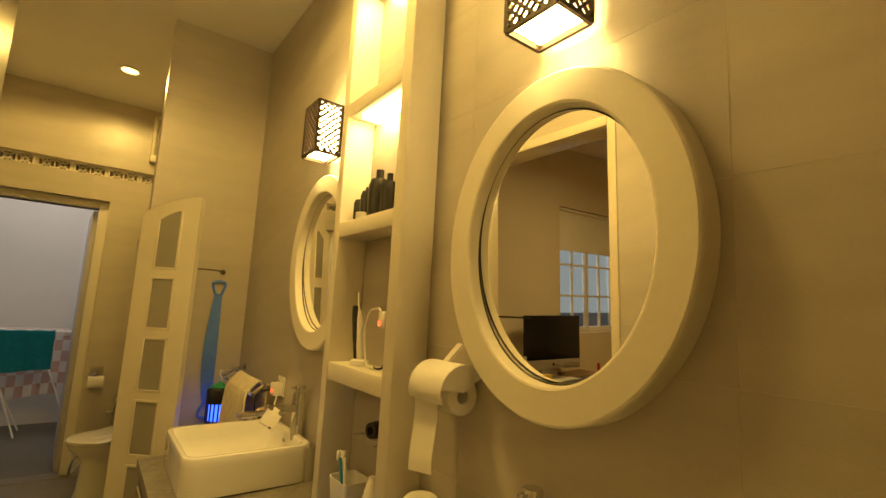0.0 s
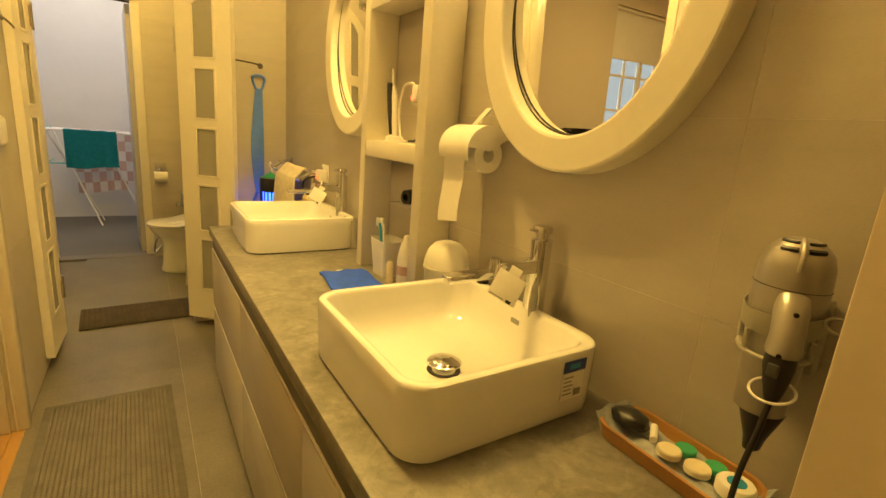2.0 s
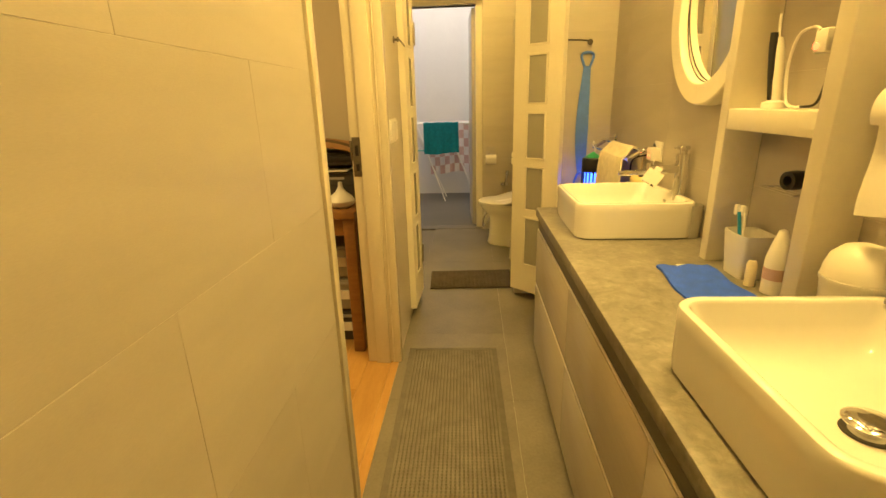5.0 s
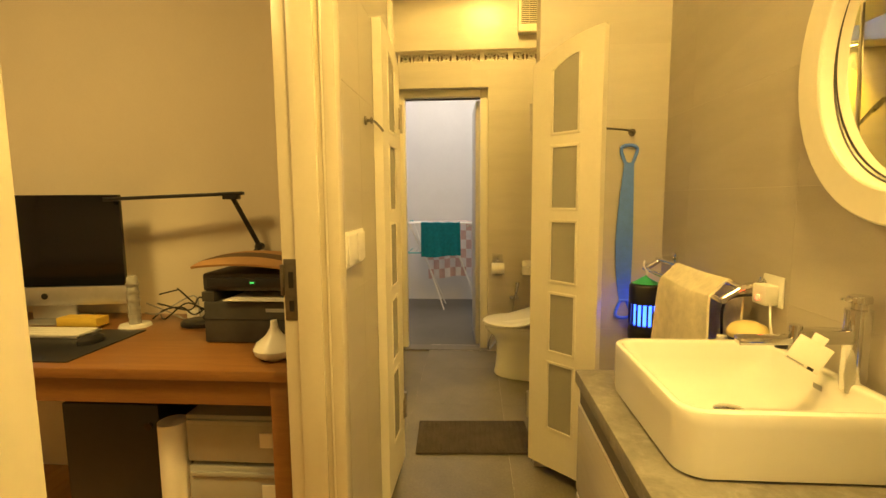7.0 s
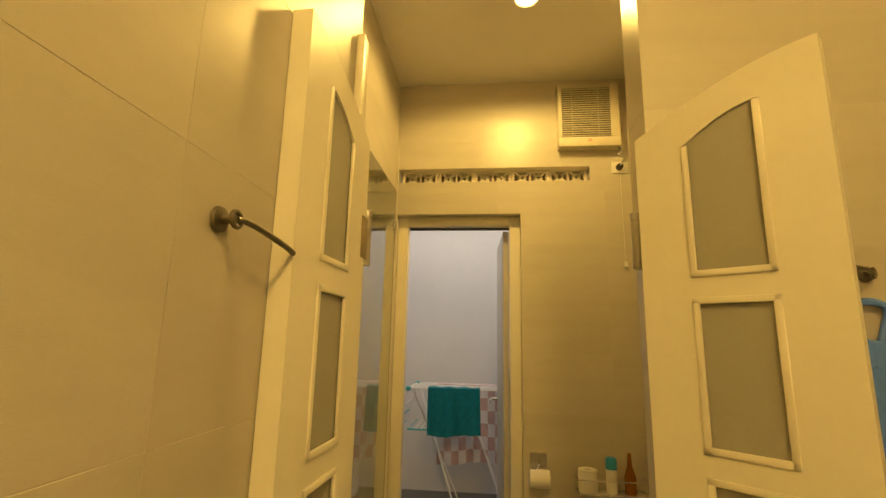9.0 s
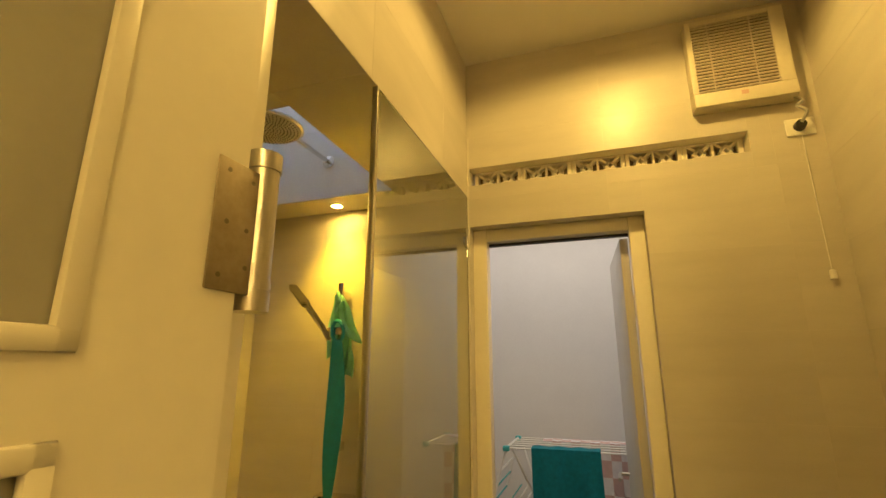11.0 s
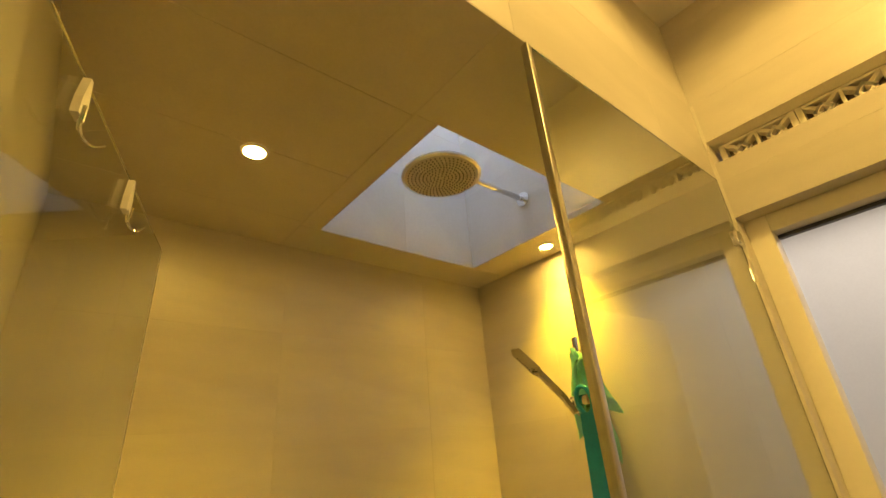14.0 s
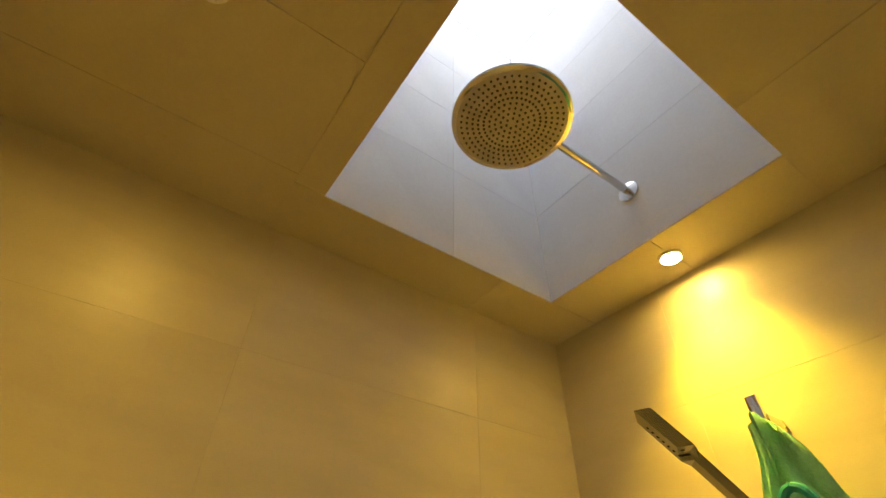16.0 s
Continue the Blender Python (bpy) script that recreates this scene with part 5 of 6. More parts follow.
part("lid", loft([long_loop(0.252, 0.201, 0.382), long_loop(0.249, 0.203, 0.389), long_loop(0.256, 0.197, 0.396), long_loop(0.33, 0.14, 0.402)]), M_CERAMIC, wc)
part("tank", box(0.70, XR - 0.004, TY - 0.18, TY + 0.18, 0.366, 0.56, 0.025, 3), M_CERAMIC, wc)
part("button", rod((0.82, TY, 0.56), (0.82, TY, 0.566), 0.022, seg=24), M_CHROME, wc, "chrome flush button")
part("supply_hose", tube([(0.36, 4.78, 0.16), (0.30, 4.74, 0.10), (0.31, 4.70, 0.20), (0.36, 4.69, 0.27)], 0.008), M_CHROME, wc, "braided steel hose")

th = thing("toilet_roll", (0.375, YF, 0.74), "chrome wall holder with a white toilet roll", "toilet roll holder")
part("back_plate", box(0.335, 0.42, YF - 0.006, YF - 0.0005, 0.745, 0.815, 0.002), M_STEEL, th)
part("arm", tube([(0.378, YF - 0.005, 0.775), (0.378, YF - 0.05, 0.765), (0.33, YF - 0.055, 0.71), (0.43, YF - 0.055, 0.71)], 0.005), M_CHROME, th)
part("roll", rod((0.328, YF - 0.055, 0.70), (0.428, YF - 0.055, 0.70), 0.045, seg=28), M_PAPER, th, "white toilet paper roll")

ws = thing("wall_shelf", (0.75, YF, 0.70), "chrome wire wall shelf beside the toilet", "shelf")
for z in (0.72, 0.655):
    part("wire", tube([(0.565, YF - 0.003, z), (0.565, YF - 0.10, z), (0.60, YF - 0.115, z), (0.88, YF - 0.115, z), (0.90, YF - 0.10, z), (0.90, YF - 0.003, z)], 0.004), M_CHROME, ws)
part("plate", box(0.57, 0.90, YF - 0.11, YF - 0.003, 0.648, 0.653, 0.001), M_CLEARP, ws, "clear glass shelf")
for k in range(2):
    r = thing("spare_roll", (0.615, YF - 0.06, 0.654 + 0.0), "spare white toilet roll on the wall shelf", "toilet roll") if k == 0 else None
    if r:
        part("roll", lathe([(0.018, 0.0), (0.047, 0.0), (0.047, 0.105), (0.018, 0.105), (0.018, 0.0)], (0.618, YF - 0.06, 0.654)), M_PAPER, r)
ab = thing("spray_can", (0.73, YF - 0.06, 0.654), "blue-capped white spray can on the wall shelf", "spray can")
part("body", rod((0.735, YF - 0.06, 0.6545), (0.735, YF - 0.06, 0.765), 0.027, seg=24), M_WPLASTIC, ab)
part("cap", lathe([(0.028, 0.0), (0.028, 0.045), (0.020, 0.055), (0.0, 0.055)], (0.735, YF - 0.06, 0.7655), seg=24), M_BLUEP, ab, "sky blue cap")
ag = thing("reed_bottle", (0.82, YF - 0.06, 0.654), "amber glass bottle with a thin neck on the wall shelf", "bottle")
part("bottle", lathe([(0.0, 0.0), (0.028, 0.0), (0.028, 0.08), (0.012, 0.13), (0.009, 0.19), (0.0, 0.19)], (0.825, YF - 0.06, 0.6545), seg=24), M_AMBER, ag)

bs = thing("bidet_sprayer", (0.51, YF, 0.5), "chrome handheld bidet sprayer on its wall bracket", "sprayer")
part("bracket", box(0.475, 0.545, YF - 0.03, YF - 0.001, 0.445, 0.475, 0.006), M_CHROME, bs)
part("wand", loft([[(0.515 + 0.02 * k + r * math.cos(a), YF - 0.04 - 0.02 * k + r * math.sin(a), 0.44 + 0.15 * k) for a in (2 * math.pi * j / 14 for j in range(14))] for k, r in ((0, 0.011), (0.5, 0.013), (0.8, 0.018), (1.0, 0.020))]), M_CHROME, bs)
part("hose", tube([(0.515, YF - 0.04, 0.44), (0.50, YF - 0.05, 0.36), (0.46, YF - 0.04, 0.26), (0.50, YF - 0.02, 0.2)], 0.006), M_STEEL, bs)

# window air conditioner
ac = thing("air_conditioner", (0.69, YF, 2.7), "aged white window air conditioner set high in the tiled wall", "air conditioner")
AX0, AX1, AZ0, AZ1, AY = 0.522, 0.872, 2.502, 2.895, 4.935
part("housing", box(AX0, AX1, AY + 0.012, YF + 0.004, AZ0, AZ1, 0.004), M_ACW, ac)
fr = bmesh.new()
for a in ((AX0, AX0 + 0.022, AZ0 + 0.06, AZ1), (AX1 - 0.05, AX1, AZ0 + 0.06, AZ1), (AX0 + 0.022, AX1 - 0.05, AZ1 - 0.022, AZ1)):
    box(a[0], a[1], AY, AY + 0.014, a[2], a[3], 0.003, bm=fr)
part("front_frame", fr, M_ACW, ac)
part("bottom_band", box(AX0, AX1, AY - 0.004, AY + 0.014, AZ0, AZ0 + 0.058, 0.004), M_ACW, ac)
part("badge", box((AX0 + AX1) / 2 - 0.012, (AX0 + AX1) / 2 + 0.012, AY - 0.006, AY - 0.004, AZ0 + 0.028, AZ0 + 0.044), M_PINK, ac, "small red badge")
part("cavity", box(AX0 + 0.02, AX1 - 0.048, AY + 0.0105, AY + 0.0118, AZ0 + 0.058, AZ1 - 0.02), M_DGREY, ac, "dark grille cavity")
for k in range(22):
    z = AZ0 + 0.068 + k * (AZ1 - AZ0 - 0.10) / 21
    part("slat", box(AX0 + 0.021, AX1 - 0.049, AY + 0.0005, AY + 0.010, z - 0.0021, z + 0.0021), M_ACW, ac)
for x in (AX0 + 0.08, AX1 - 0.12):
    part("upright", box(x - 0.002, x + 0.002, AY - 0.001, AY + 0.002, AZ0 + 0.06, AZ1 - 0.02), M_ACW, ac)
so = thing("outlet", (0.87, YF, 2.39), "white outlet with a plug and coiled cord on the tiles", "socket")
part("plate", box(0.825, 0.92, YF - 0.010, YF - 0.0005, 2.355, 2.425, 0.003), M_WPLASTIC, so)
part("plug", lathe([(0.020, 0.0), (0.018, 0.025), (0.0, 0.028)], (0.868, YF - 0.010, 2.39), (0, -1, 0), seg=18), M_BLACK, so)
part("cord", tube([(0.868, YF - 0.038, 2.395), (0.885, YF - 0.05, 2.43), (0.862, YF - 0.045, 2.46), (0.882, YF - 0.04, 2.48), (0.865, YF - 0.03, 2.505)], 0.006), M_GREYP, so)
pc = thing("pull_cord", (0.876, YF, 1.82), "thin pull cord with a white toggle", "pull cord")
part("string", tube([(0.872, YF - 0.008, 2.355), (0.874, YF - 0.008, 2.1), (0.876, YF - 0.010, 1.835)], 0.0016, seg=6), M_WPLASTIC, pc)
part("toggle", lathe([(0.004, 0.022), (0.010, 0.016), (0.011, -0.012), (0.0, -0.014)], (0.876, YF - 0.012, 1.816), seg=14), M_WPLASTIC, pc)

# breeze blocks in the vent slot
for k in range(5):
    x0 = VX0 + 0.012 + k * 0.2235
    bb = thing("breeze_block", (x0 + 0.1, YF + 0.1, VZ0), "white cement breeze block with a pierced ring and diamond pattern", "breeze block", "breeze blocks in the vent slot")
    y0, y1, z0, z1, w = YF + 0.060, YF + 0.100, VZ0 + 0.001, VZ1 - 0.001, 0.2225
    part("surround", box(x0, x0 + 0.018, y0, y1, z0, z1, 0.002), M_BREEZE, bb)
    part("surround", box(x0 + w - 0.018, x0 + w, y0, y1, z0, z1, 0.002), M_BREEZE, bb)
    part("surround", box(x0 + 0.018, x0 + w - 0.018, y0, y1, z0, z0 + 0.008, 0.001), M_BREEZE, bb)
    part("surround", box(x0 + 0.018, x0 + w - 0.018, y0, y1, z1 - 0.008, z1, 0.001), M_BREEZE, bb)
    part("mullion", box(x0 + w / 2 - 0.005, x0 + w / 2 + 0.005, y0, y1, z0 + 0.008, z1 - 0.008, 0.001), M_BREEZE, bb)
    for c in (x0 + 0.018 + 0.0445, x0 + w / 2 + 0.005 + 0.0445):
        cz, r = (z0 + z1) / 2, 0.021
        ends = [((c + s * r, cz + t * r), (c - t * r, cz + s * r), 0.004) for s, t in ((1, 0), (-1, 0), (0, 1), (0, -1))]
        ends += [((c + s * r * 0.5, cz + t * r * 0.5), (c + s * 0.043, cz + t * 0.036), 0.0) for s in (-1, 1) for t in (-1, 1)]
        for (ax, az), (bx, bz), over in ends:
            turn = Matrix.Translation((ax, 0, az)) @ Matrix.Rotation(-math.atan2(bz - az, bx - ax), 4, "Y")
            part("bar", box(-over, math.hypot(bx - ax, bz - az) + over, y0 + 0.002, y1 - 0.004, -0.0052, 0.0052, m=turn), M_BREEZE, bb)

# Added solid sheet: blocks laundry daylight so the block openings look dark.
backing_1 = thing("gap_backing", (0.14, YF + 0.103, VZ0), "brown sheet added behind the breeze blocks to darken their gaps", "insect mesh")
part("mesh", box(VX0 + 0.002, VX1 - 0.002, YF + 0.102, YF + 0.106, VZ0 + 0.001, VZ1 - 0.001), mat("brown_gap_backing", (0.27, 0.21, 0.16), 0.8, var=0.3, scale=60), backing_1)

# laundry doorway
fd = thing("laundry_door", (0, YF + 0.1, 0), "cream door frame with a grey door opened outwards into the laundry", "door")
fy0, fy1 = YF + 0.062, YF + 0.13
part("jamb", box(DX0, -0.369, fy0, fy1, 0, DZ, 0.004), M_WHITE, fd)
part("jamb", box(0.238, DX1, fy0, fy1, 0, DZ, 0.004), M_WHITE, fd)
part("head", box(-0.369, 0.238, fy0, fy1, 2.062, DZ, 0.004), M_WHITE, fd)
part("rebate", box(-0.369, 0.238, fy1 - 0.02, fy1, 2.050, 2.061), M_DGREY, fd)
leaf = part("leaf", box(0.202, 0.236, fy1 + 0.006, fy1 + 0.60, 0.012, 2.045, 0.002, m=Matrix.Translation((0.236, fy1, 0)) @ Matrix.Rotation(radians(3.0), 4, "Z") @ Matrix.Translation((-0.236, -fy1, 0))), M_DOORGREY, fd, "grey painted door leaf, open")
part("lever", tube([(0.185, fy1 + 0.54, 1.0), (0.140, fy1 + 0.54, 1.0), (0.128, fy1 + 0.52, 1.0), (0.126, fy1 + 0.43, 0.995)], 0.008), M_STEEL, leaf, "steel lever handle")
for z in (1.75, 1.1, 0.3):
    part("hinge", rod((0.243, fy1 + 0.004, z - 0.05), (0.243, fy1 + 0.004, z + 0.05), 0.007), M_STEEL, fd)
part("sill", box(DX0, DX1, YF + 0.004, fy1, -0.02, 0.004), M_FLOOR, fd)

# drying rack with two cloths
dr = thing("drying_rack", (-0.18, 6.55, 0), "white folding clothes rack with teal plastic corners in the laundry", "clothes rack")
RX0, RX1, RY0, RY1, RZ = -0.56, 0.25, 6.32, 6.80, 0.985
for k in range(6):
    y = RY0 + (RY1 - RY0) * k / 5
    part("rail", rod((RX0, y, RZ), (RX1, y, RZ), 0.0055, seg=10), M_WPLASTIC, dr)
for x in (RX0, RX1):
    part("end_bar", rod((x, RY0, RZ), (x, RY1, RZ), 0.008, seg=10), M_WPLASTIC, dr)
    for y in (RY0, RY1):
        part("corner", box(x - 0.022, x + 0.022, y - 0.02, y + 0.02, RZ - 0.02, RZ + 0.014, 0.008), M_TEALP, dr, "teal plastic corner")
for y, y2 in ((RY0 + 0.05, RY1 - 0.08), (RY1 - 0.05, RY0 + 0.08)):
    for x in (RX0 + 0.03, RX1 - 0.38):
        part("leg", rod((x, y, RZ - 0.01), (x + 0.38, y2, 0.0), 0.008, seg=10), M_WPLASTIC, dr)
part("wing", rod((RX0, RY0, RZ), (RX0 - 0.10, RY0, RZ - 0.34), 0.007, seg=10), M_WPLASTIC, dr)
part("wing", rod((RX0, RY1, RZ), (RX0 - 0.10, RY1, RZ - 0.34), 0.007, seg=10), M_WPLASTIC, dr)
for k in range(3):
    part("wing_bar", rod((RX0 - 0.04 - 0.03 * k, RY0, RZ - 0.14 - 0.1 * k), (RX0 - 0.04 - 0.03 * k, RY1, RZ - 0.14 - 0.1 * k), 0.006, seg=8), M_TEALP if k else M_WPLASTIC, dr)
for k in range(4):
    part("low_bar", rod((RX0 + 0.01 + 0.05 * k, RY0, 0.66 - 0.0 * k), (RX0 + 0.01 + 0.05 * k, RY1, 0.66), 0.005, seg=8), M_TEALP if k in (0, 3) else M_WPLASTIC, dr)
part("low_bar", rod((RX0 + 0.0, RY0, 0.66), (RX0 + 0.17, RY0, 0.66), 0.007, seg=8), M_TEALP, dr)
for x, y in ((RX1 - 0.0, RY1 - 0.08), (RX1 - 0.41 + 0.38, RY0 + 0.08)):
    part("foot", rod((x - 0.03, y, 0.002), (x + 0.03, y, 0.002), 0.011, seg=10), M_TEALP, dr)


def hung(x0, x1, y, drop, back, phase):
    def fn(u, v):
        x = x0 + (x1 - x0) * v
        wob = 0.010 * math.sin(13 * v + phase) * min(1, abs(u - 0.3) * 3) + 0.006 * math.sin(29 * v)
        if u < 0.3:
            return (x, y + 0.10 + 0.004 + wob * 0.3, RZ + 0.008 - back * (0.3 - u) / 0.3)
        if u < 0.5:
            return (x, y + 0.10 * (0.5 - u) / 0.2, RZ + 0.011 + 0.003 * math.sin(20 * v))
        d = (u - 0.5) / 0.5
        return (x + 0.012 * d * math.sin(2 * v + phase), y - 0.010 - 0.010 * d + wob * d * 1.6, RZ + 0.008 - drop * d * (1 + 0.03 * math.sin(5 * v + phase)))
    return fn


tw = thing("teal_towel", (-0.17, RY0, RZ), "dark teal terry towel hanging over the clothes rack", "towel")
part("cloth", sheet(hung(-0.395, 0.035, RY0, 0.37, 0.20, 0.4), 34, 40, 0.006), M_TEAL, tw)
pk = thing("checked_tablecloth", (-0.05, RY1, RZ), "pink and white checked tablecloth hanging over the clothes rack", "tablecloth")
fn = hung(-0.36, 0.225, RY1 - 0.14, 0.66, 0.5, 1.3)
N, R = 9, 12
for a in range(2):
    own = bmesh.new()
    for i in range(R):
        for j in range(N):
            if (i + j) % 2 != a:
                continue
            for di in range(2):
                for dj in range(2):
                    u0, u1 = (i + di / 2) / R, (i + (di + 1) / 2) / R
                    v0, v1 = (j + dj / 2) / N, (j + (dj + 1) / 2) / N
                    own.faces.new([own.verts.new(fn(u, v)) for u, v in ((u0, v0), (u1, v0), (u1, v1), (u0, v1))])
    bmesh.ops.remove_doubles(own, verts=own.verts[:], dist=0.0005)
    bmesh.ops.solidify(own, geom=own.faces[:], thickness=0.003)
    part("pink_weave" if a else "white_weave", own, M_PINK if a else M_PINKL, pk)
wash = thing("basin_tub", (0.36, 6.75, 0.3), "white round plastic tub leaning in the laundry", "tub")
part("tub", lathe([(0.0, 0.0), (0.22, 0.0), (0.26, 0.09), (0.27, 0.095), (0.255, 0.09), (0.21, 0.012), (0.0, 0.012)], (0.34, 6.62, 0.27), (-0.95, 0, 0.3), seg=36), M_WPLASTIC, wash)

# ---- shower fittings ----
rh = thing("rain_shower", (-1.062, SY1, 2.45), "round chrome rain shower head on a wall arm", "shower head")
part("flange", lathe([(0.030, 0.0), (0.030, 0.006), (0.014, 0.010), (0.0, 0.010)], (-1.064, SY1 - 0.0005, 2.448), (0, -1, 0), seg=28), M_CHROME, rh)
part("arm", rod((-1.064, SY1 - 0.008, 2.448), (-1.062, 4.385, 2.442), 0.0105, seg=18), M_CHROME, rh)
part("joint", rod((-1.062, 4.37, 2.455), (-1.062, 4.37, 2.418), 0.018, seg=20), M_CHROME, rh)
part("disc", lathe([(0.0, 0.016), (0.06, 0.014), (0.132, 0.006), (0.138, 0.0), (0.137, -0.006), (0.128, -0.008), (0.0, -0.008)], (-1.062, 4.37, 2.405), seg=64), M_CHROME, rh)
part("face", lathe([(0.0, -0.0105), (0.122, -0.0105), (0.126, -0.0082), (0.0, -0.0082)], (-1.062, 4.37, 2.405), seg=56), mat("rubber_face_plate", (0.58, 0.55, 0.49), 0.45, 0.0, var=0.2, scale=20), rh, "grey nozzle plate")
bm = bmesh.new()
for ring in range(1, 10):
    n = 6 * ring if ring < 5 else 30 + 2 * ring
    for k in range(n):
        a = 2 * math.pi * (k + 0.5 * (ring % 2)) / n
        rod((-1.062 + 0.0128 * ring * math.cos(a), 4.37 + 0.0128 * ring * math.sin(a), 2.3946), (-1.062 + 0.0128 * ring * math.cos(a), 4.37 + 0.0128 * ring * math.sin(a), 2.3915), 0.0030, 0.0022, seg=6, bm=bm)
part("nozzles", bm, M_DGREY, rh, "dark rubber nozzles")

sr = thing("shower_rail", (-1.03, YF, 1.5), "square chrome slide rail with a stick hand shower", "shower rail")
part("rail", box(-1.044, -1.020, 4.918, 4.934, 1.13, 1.885, 0.003), M_CHROME, sr)
for z in (1.83, 1.17):
    part("bracket", box(-1.046, -1.018, 4.93, YF - 0.0005, z - 0.018, z + 0.018, 0.003), M_CHROME, sr)
part("slider", box(-1.075, -0.985, 4.885, 4.94, 1.645, 1.680, 0.005), M_CHROME, sr)
hd = part("hand_shower", loft([[Vector(p) + (cx * 0.5) * Vector((0.85, 0.35, 0)) * sx + cy * 0.5 * Vector((0.25, -0.45, 0.85)) * sy for sx, sy in ((-1, -1), (1, -1), (1, 1), (-1, 1))] for p, cx, cy in (((-1.06, 4.895, 1.62), 0.018, 0.018), ((-1.085, 4.87, 1.68), 0.020, 0.020), ((-1.125, 4.81, 1.765), 0.022, 0.022), ((-1.130, 4.80, 1.775), 0.034, 0.026), ((-1.165, 4.745, 1.845), 0.034, 0.024))]), M_CHROME, sr, smooth=False)
ax = Vector((0.85, 0.35, 0)).normalized()
along = Vector((-0.035, -0.055, 0.07)).normalized()
for k in range(7):
    c = Vector((-1.130, 4.80, 1.775)) + along * (0.012 + 0.0115 * k) - Vector((0.25, -0.45, 0.85)) * 0.0124
    out = ax.cross(along).normalized()
    part("slot", box(-0.0105, 0.0105, -0.0022, 0.0022, -0.0006, 0.0006, m=Matrix.Translation(c) @ Matrix((ax, along, out)).transposed().to_4x4()), M_BLACK, hd)
part("hose", tube([(-1.055, 4.90, 1.625), (-1.05, 4.92, 1.45), (-1.055, 4.93, 1.1), (-1.06, 4.93, 0.8), (-1.02, 4.95, 0.55), (-0.97, 4.96, 0.75), (-0.98, 4.97, 0.95)], 0.0075), M_STEEL, sr, "ribbed steel hose")
part("mixer", box(-1.12, -0.90, 4.93, YF - 0.0005, 0.93, 0.98, 0.01), M_CHROME, sr)

gc = thing("green_cloth", (-1.02, 4.93, 1.8), "green microfibre washcloth draped over the shower rail", "cloth")


def drape2(u, v):
    a = (u - 0.5) * 2
    fold = 0.009 * math.sin(11 * u + 3 * v) * v + 0.005 * math.sin(23 * u - 6 * v)
    y = 4.908 - 0.016 * (1 - abs(a)) + fold
    x = -1.03 + a * (0.024 + 0.078 * v ** 0.75 * (1.0 if a > 0 else 0.40)) + 0.006 * math.sin(8 * v)
    z = 1.842 - 0.030 * abs(a) - (0.175 - 0.03 * math.sin(5 * u) if a > 0 else 0.25 + 0.03 * math.sin(9 * u)) * v
    return (x, y + 0.035 * max(0, a) * v, z)


part("cloth", sheet(drape2, 30, 22, 0.004), M_GREEN, gc)
part("tail", sheet(lambda u, v: (-0.998 + 0.06 * (v - 0.5) + 0.012 * u, 4.935 + 0.010 * math.sin(7 * u + 9 * v), 1.70 - 0.21 * u - 0.03 * v), 16, 10, 0.004), M_GREEN, gc)
ts = thing("teal_scrubber", (-1.01, 4.885, 1.6), "long teal silicone back scrubber strap hanging from the shower rail", "scrubber")
M_TEALS = mat("teal_silicone", (0.01, 0.30, 0.40), 0.45, var=0.15, scale=30, bump=0.4, bscale=120)
part("loop", tube([(-1.01 + 0.028 * math.sin(a), 4.878 - 0.006 * math.cos(a), 1.66 + 0.045 * math.cos(a)) for a in (2 * math.pi * k / 14 for k in range(15))], 0.008, seg=8), M_TEALS, ts)
part("strap", sheet(lambda u, v: (-1.010 + 0.006 * math.sin(4 * u) + (v - 0.5) * (0.030 + 0.05 * math.sin(math.pi * min(1, 0.05 + u)) ** 0.8), 4.880 + 0.006 * math.sin(6 * u) + 0.01 * (v - 0.5), 1.62 - 0.66 * u), 26, 6, 0.007), M_TEALS, ts)
part("loop", tube([(-1.012 + 0.032 * math.sin(a), 4.882, 0.92 + 0.05 * math.cos(a)) for a in (2 * math.pi * k / 14 for k in range(15))], 0.008, seg=8), M_TEALS, ts)

gd = thing("shower_door", (-0.415, 3.374, 0), "clear glass shower door swung inwards on a square chrome clamp hinge", "shower door")
ORIGIN[gd.name] = Vector((0, 0, 0))
part("pane", box(-0.004, 0.004, 0.012, 0.63, 0.02, 1.915), M_GLASS, gd)
part("edge", box(-0.0052, 0.0052, 0.006, 0.0119, 0.02, 1.915, 0.001), M_GEDGE, gd, "dark green polished glass edge")
for z in (1.662, 0.3):
    cl = part("clamp", box(-0.014, 0.014, 0.0, 0.052, z - 0.045, z + 0.045, 0.003), M_CHROME, gd, "square chrome clamp")
    part("knuckle", box(-0.011, 0.011, -0.055, 0.0, z - 0.028, z + 0.028, 0.003), M_CHROME, cl)
    part("cover_plate", box(0.0145, 0.0185, 0.0, 0.050, z - 0.050, z + 0.050, 0.0015), M_CHROME, cl)
    for s in (-1, 1):
        part("screw", rod((0.014 * s, 0.030, z + 0.02), (0.0155 * s, 0.030, z + 0.02), 0.005, seg=12), M_STEEL, cl)
gd.matrix_world = pose(-0.415, 3.374, 0, 0, 0, 70.5)
